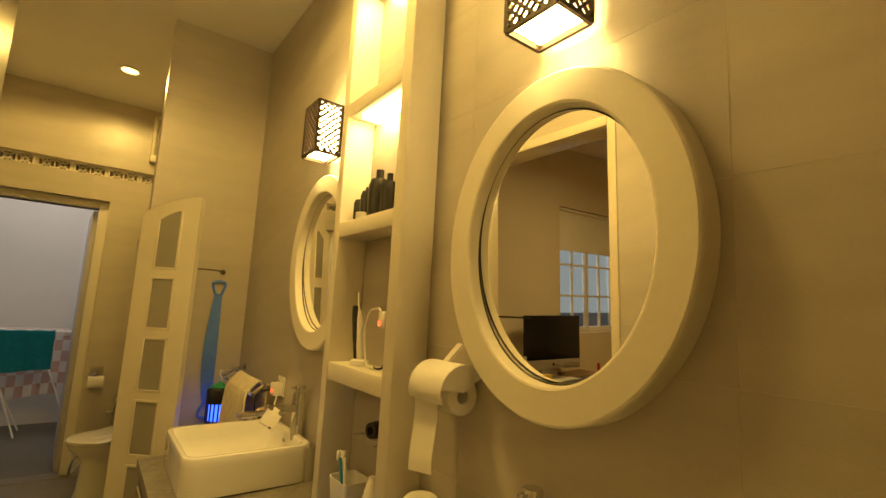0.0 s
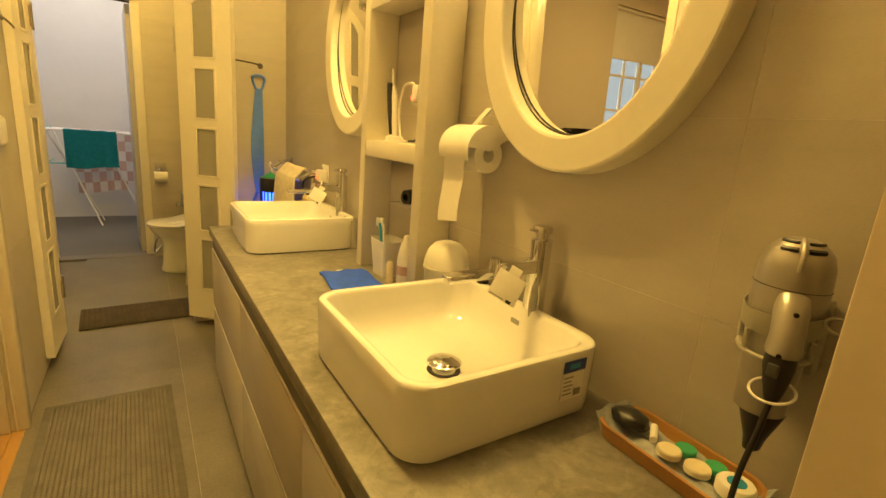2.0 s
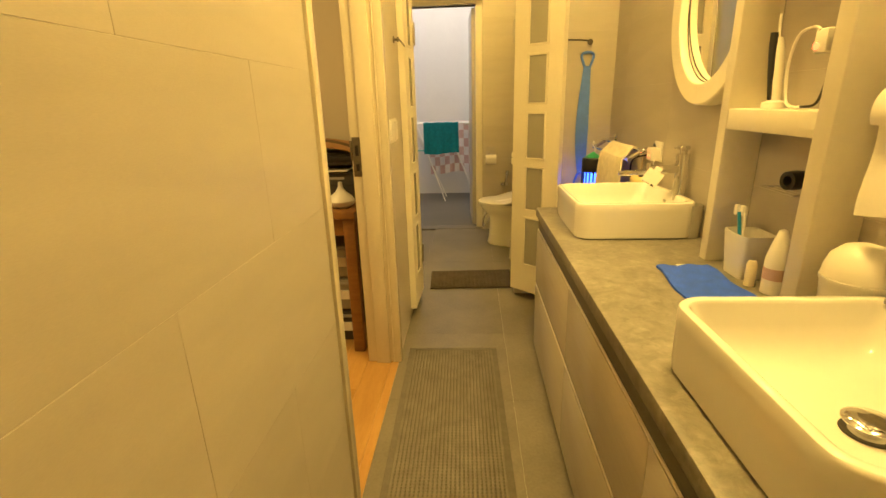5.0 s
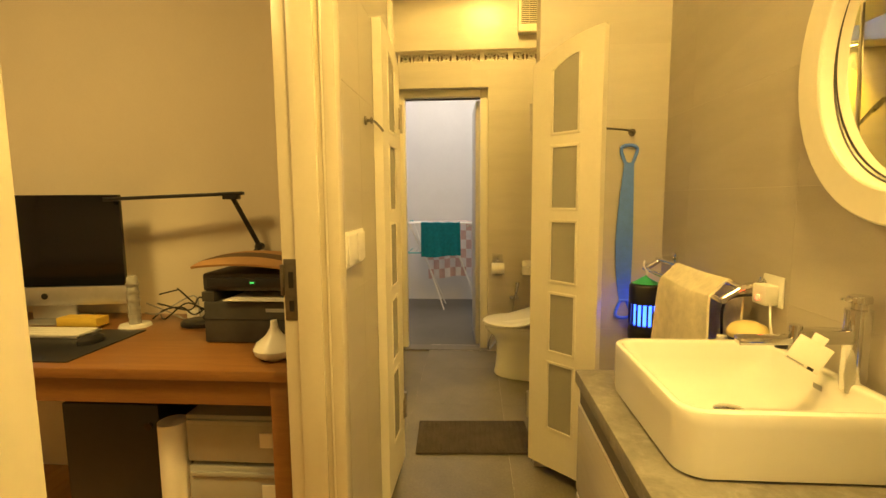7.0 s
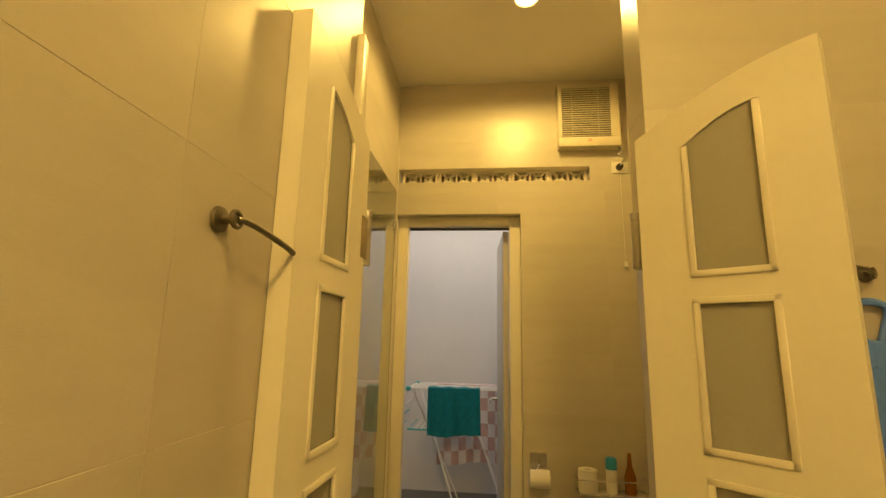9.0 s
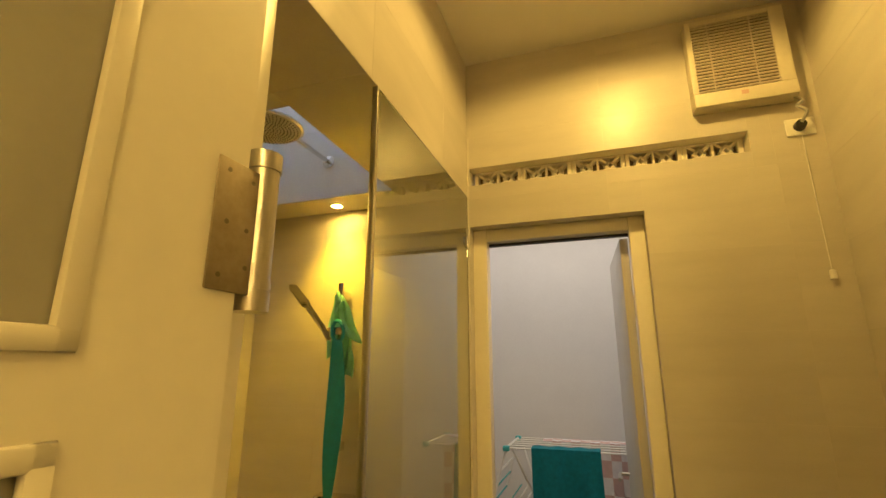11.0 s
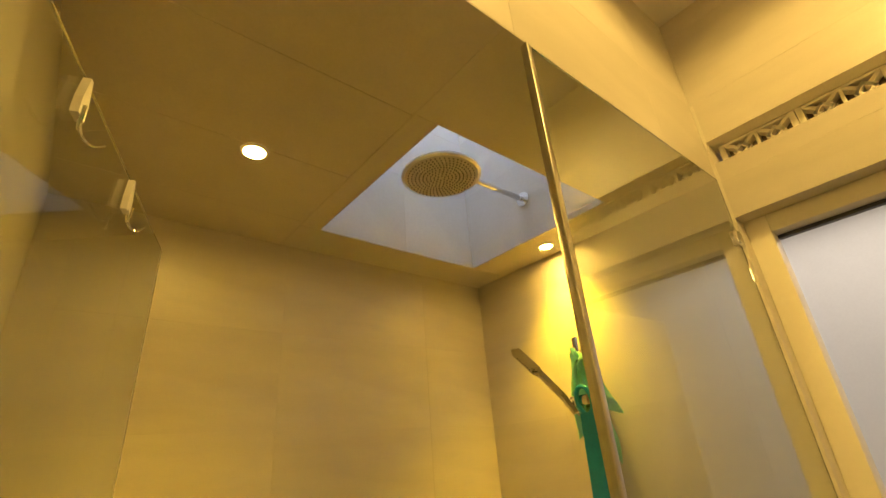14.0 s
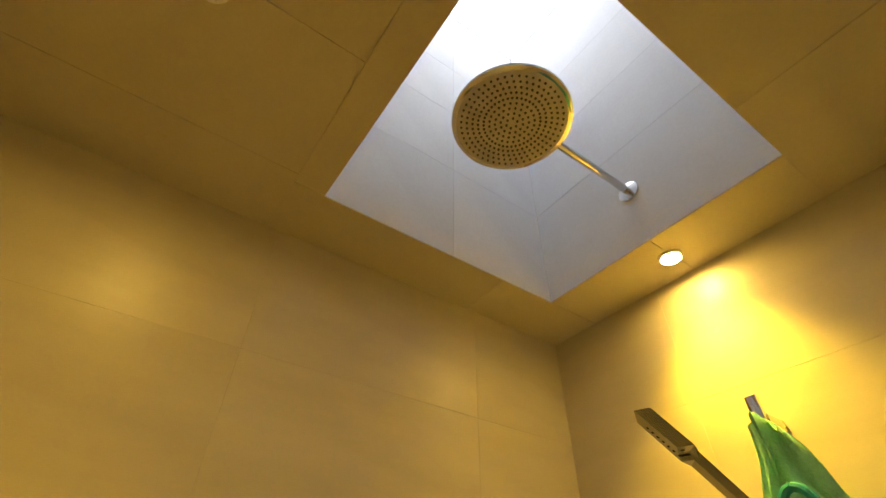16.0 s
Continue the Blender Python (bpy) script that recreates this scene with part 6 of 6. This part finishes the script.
for d in (0.165, 0.365):
    c = Vector((-0.415, 3.374, 0)) + Matrix.Rotation(radians(70.5), 3, "Z") @ Vector((0.006, d, 0))
    h = thing("suction_hook", (c.x, c.y, 1.88), "white stick-on hook with wire prongs on the shower glass", "hook", "hooks on the shower glass")
    n = Matrix.Rotation(radians(70.5), 3, "Z") @ Vector((1, 0, 0))
    sd = Matrix.Rotation(radians(70.5), 3, "Z") @ Vector((0, 1, 0))
    part("body", loft([[c + sd * a * w + n * b + Vector((0, 0, z)) for a, b in ((-1, 0), (1, 0), (1, 0.008), (-1, 0.008))] for z, w in ((1.855, 0.009), (1.875, 0.009), (1.905, 0.003))]), M_WPLASTIC, h, smooth=False)
    for s in (-1, 1):
        part("prong", tube([c + n * 0.006 + Vector((0, 0, 1.862)), c + n * 0.010 + sd * 0.004 * s + Vector((0, 0, 1.838)), c + n * 0.016 + sd * 0.018 * s + Vector((0, 0, 1.834)), c + n * 0.022 + sd * 0.032 * s + Vector((0, 0, 1.846))], 0.0018, seg=6), M_CHROME, h)

br = thing("glass_bracket", (XG, YF, 2.046), "small chrome wall bracket holding the shower screen", "bracket")
part("clip", box(XG - 0.018, XG + 0.010, YF - 0.045, YF - 0.0005, 2.022, 2.068, 0.004), M_CHROME, br)

nb = thing("pump_bottle", (-1.62, 4.53, NZ0), "white pump bottle in the shower niche", "bottle")
part("body", lathe([(0.0, 0.001), (0.032, 0.001), (0.033, 0.20), (0.024, 0.235), (0.012, 0.24), (0.0, 0.24)], (-1.625, 4.53, NZ0)), M_WPLASTIC, nb)
part("pump", tube([(-1.625, 4.53, NZ0 + 0.24), (-1.625, 4.53, NZ0 + 0.285), (-1.605, 4.52, NZ0 + 0.292), (-1.585, 4.51, NZ0 + 0.286)], 0.006), M_WPLASTIC, nb)
for y in (4.44, 4.36):
    o = thing("shampoo_bottle", (-1.625, y, NZ0), "dark shampoo bottle in the shower niche", "bottle", "bottles in the niche")
    part("body", lathe([(0.0, 0.001), (0.028, 0.001), (0.029, 0.17), (0.018, 0.19), (0.0, 0.19)], (-1.625, y, NZ0)), M_DGREY, o)
    part("cap", rod((-1.625, y, NZ0 + 0.19), (-1.625, y, NZ0 + 0.215), 0.017), M_BLACK, o)

# ---- office seen through the doorway and in the mirror ----
desk = thing("desk", (-1.25, 2.9, 0), "honey oak desk with square legs against the office wall", "desk")
DK0, DK1, DY0, DY1 = -2.25, -0.365, 2.56, 3.235
part("top", box(DK0, DK1, DY0, DY1, 0.715, 0.75, 0.006), M_DESK, desk)
part("apron", box(DK0 + 0.05, DK1 - 0.05, DY0 + 0.025, DY0 + 0.045, 0.63, 0.714, 0.002), M_DESK, desk)
part("apron", box(DK1 - 0.045, DK1 - 0.025, DY0 + 0.06, DY1 - 0.06, 0.63, 0.714, 0.002), M_DESK, desk)
for x in (DK0 + 0.01, DK1 - 0.065):
    for y in (DY0 + 0.015, DY1 - 0.07):
        part("leg", box(x, x + 0.055, y, y + 0.055, 0, 0.714, 0.004), M_DESK, desk)

pr = thing("printer", (-0.58, 2.98, 0.75), "dark grey laser printer with paper in its output slot", "printer")
part("lower_body", box(-0.775, -0.40, 2.82, 3.16, 0.752, 0.90, 0.008), M_DGREY, pr)
part("upper_body", box(-0.785, -0.395, 2.84, 3.17, 0.935, 1.00, 0.01), M_DGREY, pr)
part("spine", box(-0.78, -0.40, 2.99, 3.16, 0.90, 0.935), M_BLACK, pr)
part("side_wall", box(-0.78, -0.735, 2.825, 2.99, 0.90, 0.935), M_DGREY, pr)
part("control_panel", box(-0.76, -0.41, 2.825, 2.84, 0.95, 0.985, 0.003), M_BLACK, pr)
part("green_label", box(-0.60, -0.585, 2.822, 2.825, 0.966, 0.972), M_GREENTAG, pr)
part("paper", box(-0.69, -0.45, 2.80, 2.98, 0.908, 0.911, m=None), M_PAPER, pr)
part("name_bar", box(-0.545, -0.47, 2.8175, 2.8198, 0.865, 0.878), M_GREYP, pr)
part("tray_seam", box(-0.775, -0.40, 2.8185, 2.8199, 0.835, 0.838), M_BLACK, pr)
pc2 = thing("plaid_cloth", (-0.59, 2.98, 1.0), "folded brown and tan plaid cloth on the printer", "cloth")
for k in range(6):
    v0, v1 = k / 6, (k + 1) / 6
    part("stripe", sheet(lambda u, v, v0=v0, v1=v1: (-0.80 + 0.42 * u, 2.80 + 0.36 * (v0 + (v1 - v0) * v), 1.012 + 0.055 * math.sin(math.pi * min(1, 0.12 + u)) ** 0.5 * math.sin(math.pi * min(0.9, 0.08 + (v0 + (v1 - v0) * v))) ** 0.5), 12, 3, 0.008), M_PLAIDB if k % 3 == 1 else M_PLAIDA, pc2)
df = thing("aroma_diffuser", (-0.45, 2.68, 0.75), "white onion-shaped aroma diffuser on the desk", "diffuser")
part("shell", lathe([(0.0, 0.001), (0.04, 0.001), (0.062, 0.018), (0.066, 0.035), (0.055, 0.055), (0.028, 0.075), (0.013, 0.10), (0.010, 0.125), (0.0, 0.125)], (-0.455, 2.68, 0.75)), M_WPLASTIC, df)
dl = thing("desk_lamp", (-0.87, 3.03, 0.75), "black folding desk lamp with a long flat arm", "desk lamp")
part("base", lathe([(0.0, 0.001), (0.085, 0.001), (0.085, 0.014), (0.075, 0.02), (0.0, 0.02)], (-0.93, 3.06, 0.75), scale=(1, 0.8)), M_BLACK, dl)
part("lower_stem", rod((-0.93, 3.075, 0.77), (-0.735, 3.195, 1.06), 0.011, seg=12), M_BLACK, dl)
part("upper_stem", rod((-0.735, 3.195, 1.06), (-0.800, 3.11, 1.272), 0.010, seg=12), M_BLACK, dl)
part("elbow", rod((-0.735, 3.180, 1.06), (-0.735, 3.210, 1.06), 0.016, seg=16), M_BLACK, dl)
part("arm", box(-0.50, 0.05, -0.018, 0.018, -0.007, 0.007, 0.003, m=pose(-0.80, 3.10, 1.285, 0, -2.2, 6)), M_BLACK, dl)
part("knuckle", box(-0.83, -0.77, 3.085, 3.125, 1.262, 1.284, 0.004), M_BLACK, dl)
im = thing("computer_monitor", (-1.66, 3.08, 0.75), "large black-screened desktop computer with a silver chin on a stand", "computer")
mp = pose(-1.60, 3.06, 0, 0, 0, 8)
part("screen", box(-0.325, 0.325, -0.014, 0.006, 0.905, 1.285, 0.003, m=mp), M_SCREEN, im)
part("chin", box(-0.325, 0.325, -0.0142, 0.006, 0.825, 0.904, 0.003, m=mp), M_ALU, im)
part("badge", rod(mp @ Vector((0.0, -0.0144, 0.865)), mp @ Vector((0.0, -0.016, 0.865)), 0.013, seg=18), M_BLACK, im)
part("back", box(-0.24, 0.24, 0.0065, 0.03, 0.86, 1.25, 0.008, m=mp), M_ALU, im)
part("neck", box(-0.09, 0.09, 0.031, 0.045, 0.76, 0.95, 0.003, m=mp), M_ALU, im)
part("foot", box(-0.10, 0.10, -0.06, 0.13, 0.7505, 0.758, 0.003, m=mp), M_ALU, im)
dp = thing("desk_pad", (-1.45, 2.78, 0.75), "black desk pad under the keyboard", "desk pad")
part("pad", box(-2.0, -1.10, 2.60, 2.96, 0.7505, 0.7545, 0.001), M_BLACK, dp)
kb = thing("keyboard", (-1.5, 2.9, 0.755), "slim white keyboard on the desk pad", "keyboard")
part("case", box(-1.70, -1.27, 2.83, 2.945, 0.7548, 0.764, 0.003), M_ALU, kb)
for r in range(4):
    part("key_row", box(-1.69, -1.28, 2.838 + 0.026 * r, 2.861 + 0.026 * r, 0.7642, 0.767, 0.001), M_WPLASTIC, kb)
ms = thing("mouse", (-1.2, 2.8, 0.755), "black computer mouse on the desk pad", "mouse")
part("shell", lathe([(0.0, 0.030), (0.02, 0.028), (0.032, 0.015), (0.033, 0.0), (0.0, 0.0)], (-1.19, 2.80, 0.7548), seg=24, scale=(1, 1.6)), M_BLACK, ms)
pt = thing("power_tower", (-1.2, 3.1, 0.75), "white round tower extension socket with cables", "power strip")
part("base", lathe([(0.0, 0.001), (0.06, 0.001), (0.055, 0.012), (0.0, 0.012)], (-1.19, 3.02, 0.75)), M_WPLASTIC, pt)
part("column", lathe([(0.022, 0.012), (0.020, 0.20), (0.014, 0.21), (0.0, 0.21)], (-1.19, 3.02, 0.75)), M_CLEARP, pt)
for k in range(5):
    part("ring", lathe([(0.0235, 0.0), (0.0245, 0.006), (0.0235, 0.012)], (-1.19, 3.02, 0.79 + 0.032 * k), seg=20), M_SILVER, pt)
cb = thing("cable_bundle", (-1.0, 3.1, 0.75), "tangle of black cables behind the desk lamp", "cable")
for k in range(6):
    random.seed(k + 4)
    pts = [(-1.18 + 0.07 * i + random.uniform(-0.02, 0.02), 3.12 + random.uniform(-0.05, 0.06), 0.757 + max(0, random.uniform(-0.03, 0.13))) for i in range(7)]
    part("cable", tube(pts, 0.0035, seg=6, steps=5), M_BLACK if k % 3 else M_GREYP, cb)
nb2 = thing("notepad", (-1.75, 2.98, 0.757), "yellow notepad under the computer", "notepad")
part("pad", box(-1.48, -1.31, 2.965, 3.03, 0.7600, 0.795, 0.002), mat("yellow_paper", (0.62, 0.42, 0.05), 0.8, var=0.1), nb2)
po = thing("power_board", (-0.98, 3.17, 0.75), "white power board at the back of the desk", "power strip")
part("board", box(-1.05, -0.88, 3.14, 3.20, 0.7505, 0.785, 0.005), M_WPLASTIC, po)
rb = thing("red_pen_holder", (-2.08, 2.95, 0.75), "red pen upright beside the computer", "pen")
part("pen", rod((-2.06, 2.90, 0.751), (-2.06, 2.90, 0.86), 0.012, seg=14), mat("red_plastic", (0.5, 0.03, 0.02), 0.4, var=0.05), rb)

for k, z in enumerate((0.44, 0.255, 0.07)):
    o = thing("storage_drawer", (-0.6, 2.85, z), "translucent grey plastic storage drawer with a paper label under the desk", "storage box", "storage drawers under the desk")
    part("box", box(-0.79, -0.44, 2.70, 3.15, z - 0.07, z + 0.10, 0.008), M_CLEARP if k < 2 else M_DGREY, o)
    part("lip", box(-0.78, -0.45, 2.690, 2.700, z + 0.068, z + 0.085, 0.003), M_GREYP, o)
    part("label", box(-0.53, -0.465, 2.694, 2.699, z - 0.01, z + 0.04), M_PAPER, o, "white paper label")
bk = thing("black_cabinet", (-1.1, 2.9, 0), "black under-desk cabinet with a round knob", "cabinet")
part("body", box(-1.28, -0.92, 2.75, 3.20, 0.0, 0.545, 0.004), M_BLACK, bk)
part("knob", lathe([(0.008, 0.0), (0.014, 0.012), (0.0, 0.016)], (-0.955, 2.75, 0.47), (0, -1, 0), seg=16), M_BRONZE, bk)
wc2 = thing("paper_roll", (-0.85, 2.78, 0), "white rolled paper standing under the desk", "paper roll")
part("roll", rod((-0.855, 2.73, 0.0), (-0.855, 2.73, 0.50), 0.048, seg=24), M_PAPER, wc2)

# office window with blind
wd = thing("window", (-2.45, YO + 0.06, 1.22), "white casement window with glazing bars and a garden outside", "window")
wy0, wy1 = YO + 0.04, YO + 0.08
for x0, x1 in ((-2.95, -2.90), (-2.475, -2.425), (-2.0, -1.95)):
    part("stile", box(x0, x1, wy0, wy1, 1.10, 2.35, 0.003), M_WHITE, wd)
for z0, z1 in ((1.10, 1.16), (2.29, 2.35)):
    for x0, x1 in ((-2.90, -2.475), (-2.425, -2.0)):
        part("rail", box(x0, x1, wy0, wy1, z0, z1, 0.003), M_WHITE, wd)
for x0, x1 in ((-2.90, -2.475), (-2.425, -2.0)):
    part("pane", box(x0, x1, wy0 + 0.018, wy0 + 0.022, 1.16, 2.29), M_GLASS, wd).visible_shadow = False
    part("glazing_bar", box((x0 + x1) / 2 - 0.01, (x0 + x1) / 2 + 0.01, wy0 + 0.006, wy1 - 0.006, 1.16, 2.29), M_WHITE, wd)
    for z in (1.47, 1.78):
        part("glazing_bar", box(x0, x1, wy0 + 0.008, wy1 - 0.008, z - 0.01, z + 0.01), M_WHITE, wd)
bl2 = thing("roller_blind", (-2.45, YO, 2.3), "cream roller blind drawn down a third", "blind")
part("tube", rod((-2.945, YO + 0.018, 2.328), (-1.955, YO + 0.018, 2.328), 0.016), M_WHITE, bl2)
part("fabric", box(-2.945, -1.955, YO + 0.030, YO + 0.032, 1.93, 2.325), M_PAPER, bl2)
part("hem_bar", box(-2.945, -1.955, YO + 0.026, YO + 0.036, 1.915, 1.93, 0.003), M_WHITE, bl2)
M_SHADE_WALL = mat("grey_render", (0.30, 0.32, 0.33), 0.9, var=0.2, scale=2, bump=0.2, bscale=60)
ground = bmesh.new()
box(-60, 60, 8, 60, -0.6, -0.3, bm=ground)
solid("ground", ground, M_LEAF, "green garden ground beyond the house", "ground")
solid("garden_wall", box(-12, 4, 9.0, 9.2, -0.3, 6.0), M_SHADE_WALL, "grey rendered garden wall beyond the office window", "wall")
tree = thing("garden_tree", (-3.4, 6.4, -0.3), "leafy garden tree outside the office window", "tree")
bm = rod((-3.4, 6.4, -0.3), (-3.3, 6.45, 1.6), 0.07, 0.04, seg=10)
for k in range(6):
    a = k * 1.05
    rod((-3.33, 6.43, 1.0 + 0.1 * k), (-3.33 + 0.7 * math.cos(a), 6.43 + 0.6 * math.sin(a), 1.7 + 0.2 * k), 0.03, 0.01, seg=8, bm=bm)
part("trunk", bm, M_DESK, tree)
rng = random.Random(7)
verts, faces = [], []
for k in range(700):
    c = Vector((-3.4 + rng.gauss(0, 0.5), 6.4 + rng.gauss(0, 0.4), 2.1 + rng.gauss(0, 0.45)))
    m = Euler((rng.uniform(0, 6), rng.uniform(0, 6), rng.uniform(0, 6))).to_matrix()
    i = len(verts)
    verts += [c + m @ Vector(p) for p in ((-0.05, 0, 0), (0, 0.025, 0.006), (0.06, 0, 0), (0, -0.025, 0.006))]
    faces.append((i, i + 1, i + 2, i + 3))
me = bpy.data.meshes.new("crown")
me.from_pydata(verts, [], faces)
me.materials.append(M_LEAF)
crown = new("crown", me)
crown.parent = tree
crown.location = -tree.location

# ---- tiles: each a piece of its wall or floor ----
TILE_MESH = {}


def tiles(owner, origin, udir, vdir, us, vs, material, holes=(), thick=S, gap=0.0006):
    """Lays tiles between the joint lines us and vs on a plane; the tile faces lie in the plane through origin."""
    o, ud, vd = Vector(origin), Vector(udir), Vector(vdir)
    nd = ud.cross(vd)
    rects = []
    for u0, u1 in zip(us, us[1:]):
        for v0, v1 in zip(vs, vs[1:]):
            todo = [(u0, u1, v0, v1)]
            for a0, a1, b0, b1 in holes:
                rest = []
                for p0, p1, q0, q1 in todo:
                    if p1 <= a0 or p0 >= a1 or q1 <= b0 or q0 >= b1:
                        rest.append((p0, p1, q0, q1))
                        continue
                    if p0 < a0:
                        rest.append((p0, a0, q0, q1))
                    if p1 > a1:
                        rest.append((a1, p1, q0, q1))
                    lo, hi = max(p0, a0), min(p1, a1)
                    if q0 < b0:
                        rest.append((lo, hi, q0, b0))
                    if q1 > b1:
                        rest.append((lo, hi, b1, q1))
                todo = rest
            rects += todo
    for p0, p1, q0, q1 in rects:
        if p1 - p0 < 0.012 or q1 - q0 < 0.012:
            continue
        w, h = round(p1 - p0 - gap, 4), round(q1 - q0 - gap, 4)
        key = (w, h, thick, material.name, tuple(round(c) for c in ud), tuple(round(c) for c in vd))
        if key not in TILE_MESH:
            e = 0.0004
            loops = [[ud * (sx * (w / 2 - k)) + vd * (sy * (h / 2 - k)) + nd * z for sx, sy in ((-1, -1), (1, -1), (1, 1), (-1, 1))] for k, z in ((0, -thick), (0, -e), (e, 0))]
            TILE_MESH[key] = mesh_of("tile", loft(loops, close=(False, True)), material)
        t = new("tile", TILE_MESH[key])
        t.parent = owner
        t.location = o + ud * ((p0 + p1) / 2) + vd * ((q0 + q1) / 2)


def steps(a, b, first, size):
    """Joint lines from a to b, one of them at first."""
    out = [a]
    x = first - math.floor((first - a) / size) * size
    while x < b - 0.01:
        if x > a + 0.01:
            out.append(x)
        x += size
    return out + [b]


RV = steps(0, ZC, 1.285, 0.3075)
RW = steps(0, ZC, 1.32, 0.311)
tiles(wall_mirror, (XW, 0, 0), (0, -1, 0), (0, 0, 1), [-y for y in reversed(steps(YN, YE, 0.70, 0.605))], RV, M_TILE_GREY)
tiles(wall_end, (0, YE, 0), (1, 0, 0), (0, 0, 1), [0.470, XW], RV, M_TILE)
tiles(wall_end, (0.470, 0, 0), (0, -1, 0), (0, 0, 1), [-YP, -YE], RV, M_TILE)
tiles(wall_end, (0, YP, 0), (-1, 0, 0), (0, 0, 1), [-XR, -0.47], RW, M_TILE)
# West wall: same beige tile, its lower light level put into the colour.
ROWS = steps(0, ZC, 0.993, 0.316)
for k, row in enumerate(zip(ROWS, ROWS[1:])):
    tiles(wall_left_a, (XL, 0, 0), (0, 1, 0), (0, 0, 1), steps(YN, OY0 - 0.03, 0.965 + 0.3025 * ((k + 1) % 2), 0.605), list(row), M_TILE_DIM)
tiles(wall_left_a, (XL, 0, 0), (0, 1, 0), (0, 0, 1), [OY0 - 0.03, OY1 + 0.03], [z for z in RV if z > OZ + 0.2] and [OZ + 0.031] + [z for z in RV if z > OZ + 0.06], M_TILE_DIM)
tiles(wall_left_b, (XL, 0, 0), (0, 1, 0), (0, 0, 1), steps(OY1 + 0.03, YQ - S, 2.785, 0.605), RV, M_TILE_DIM)
tiles(wall_wet, (XR, 0, 0), (0, -1, 0), (0, 0, 1), [-y for y in reversed(steps(YP, YF, 4.4, 0.61))], RW, M_TILE)
FAR = [(DX0, DX1, -0.1, DZ), (VX0, VX1, VZ0, VZ1), (AX0 + 0.01, AX1 - 0.01, AZ0 + 0.01, AZ1 - 0.01)]
tiles(wall_far, (0, YF, 0), (1, 0, 0), (0, 0, 1), steps(XG, XR, 0.17, 0.61), RW, M_TILE, FAR)
tiles(wall_far, (0, YF, 0), (1, 0, 0), (0, 0, 1), steps(XS, XG, -1.18, 0.61), [z for z in RW if z < ZS - 0.02] + [ZS], M_TILE)
tiles(wall_shower, (XS, 0, 0), (0, 1, 0), (0, 0, 1), steps(YQ, YF, 4.655, 0.61), [z for z in RW if z < ZS - 0.02] + [ZS], M_TILE, [(NY0, NY1, NZ0, NZ1)])
tiles(wall_soffit, (XG, 0, 0), (0, 1, 0), (0, 0, 1), steps(YQ, YF, 4.655, 0.61), [ZS + 0.001] + [z for z in RW if z > ZS + 0.05], M_TILE)
tiles(wall_shower, (0, YQ, 0), (-1, 0, 0), (0, 0, 1), [-XL + 0.002, -XG, 1.05, -XS], [z for z in RW if z < ZS - 0.02] + [ZS], M_TILE)
SH = [ZS + 0.001, 2.62, 2.93, 3.24, 3.55, ZT]
tiles(wall_shaft, (SX0, 0, 0), (0, 1, 0), (0, 0, 1), steps(SY0, SY1, 4.45, 0.61), SH, M_SHAFT)
tiles(wall_shaft, (SX1, 0, 0), (0, -1, 0), (0, 0, 1), [-y for y in reversed(steps(SY0, SY1, 4.45, 0.61))], SH, M_SHAFT)
tiles(wall_shaft, (0, SY1, 0), (1, 0, 0), (0, 0, 1), [SX0, SX1], SH, M_SHAFT)
tiles(wall_shaft, (0, SY0, 0), (-1, 0, 0), (0, 0, 1), [-SX1, -SX0], SH, M_SHAFT)
floor_ob = bpy.data.objects["floor"]
tiles(floor_ob, (0, 0, 0), (1, 0, 0), (0, 1, 0), steps(XL, XW, 0.36, 0.605), steps(YN, YF, 2.78, 0.605), M_FLOOR, thick=0.007)
wood_ob = bpy.data.objects["office_floor_base"]
x = -3.58
row = 0
while x < XL - 0.01:
    x1 = min(x + 0.12, XL)
    tiles(wood_ob, (0, 0, 0), (1, 0, 0), (0, 1, 0), [x, x1], steps(YN, YO, 0.3 + 0.37 * (row % 4), 1.2), M_WOODF, thick=0.011, gap=0.0015)
    x, row = x1, row + 1
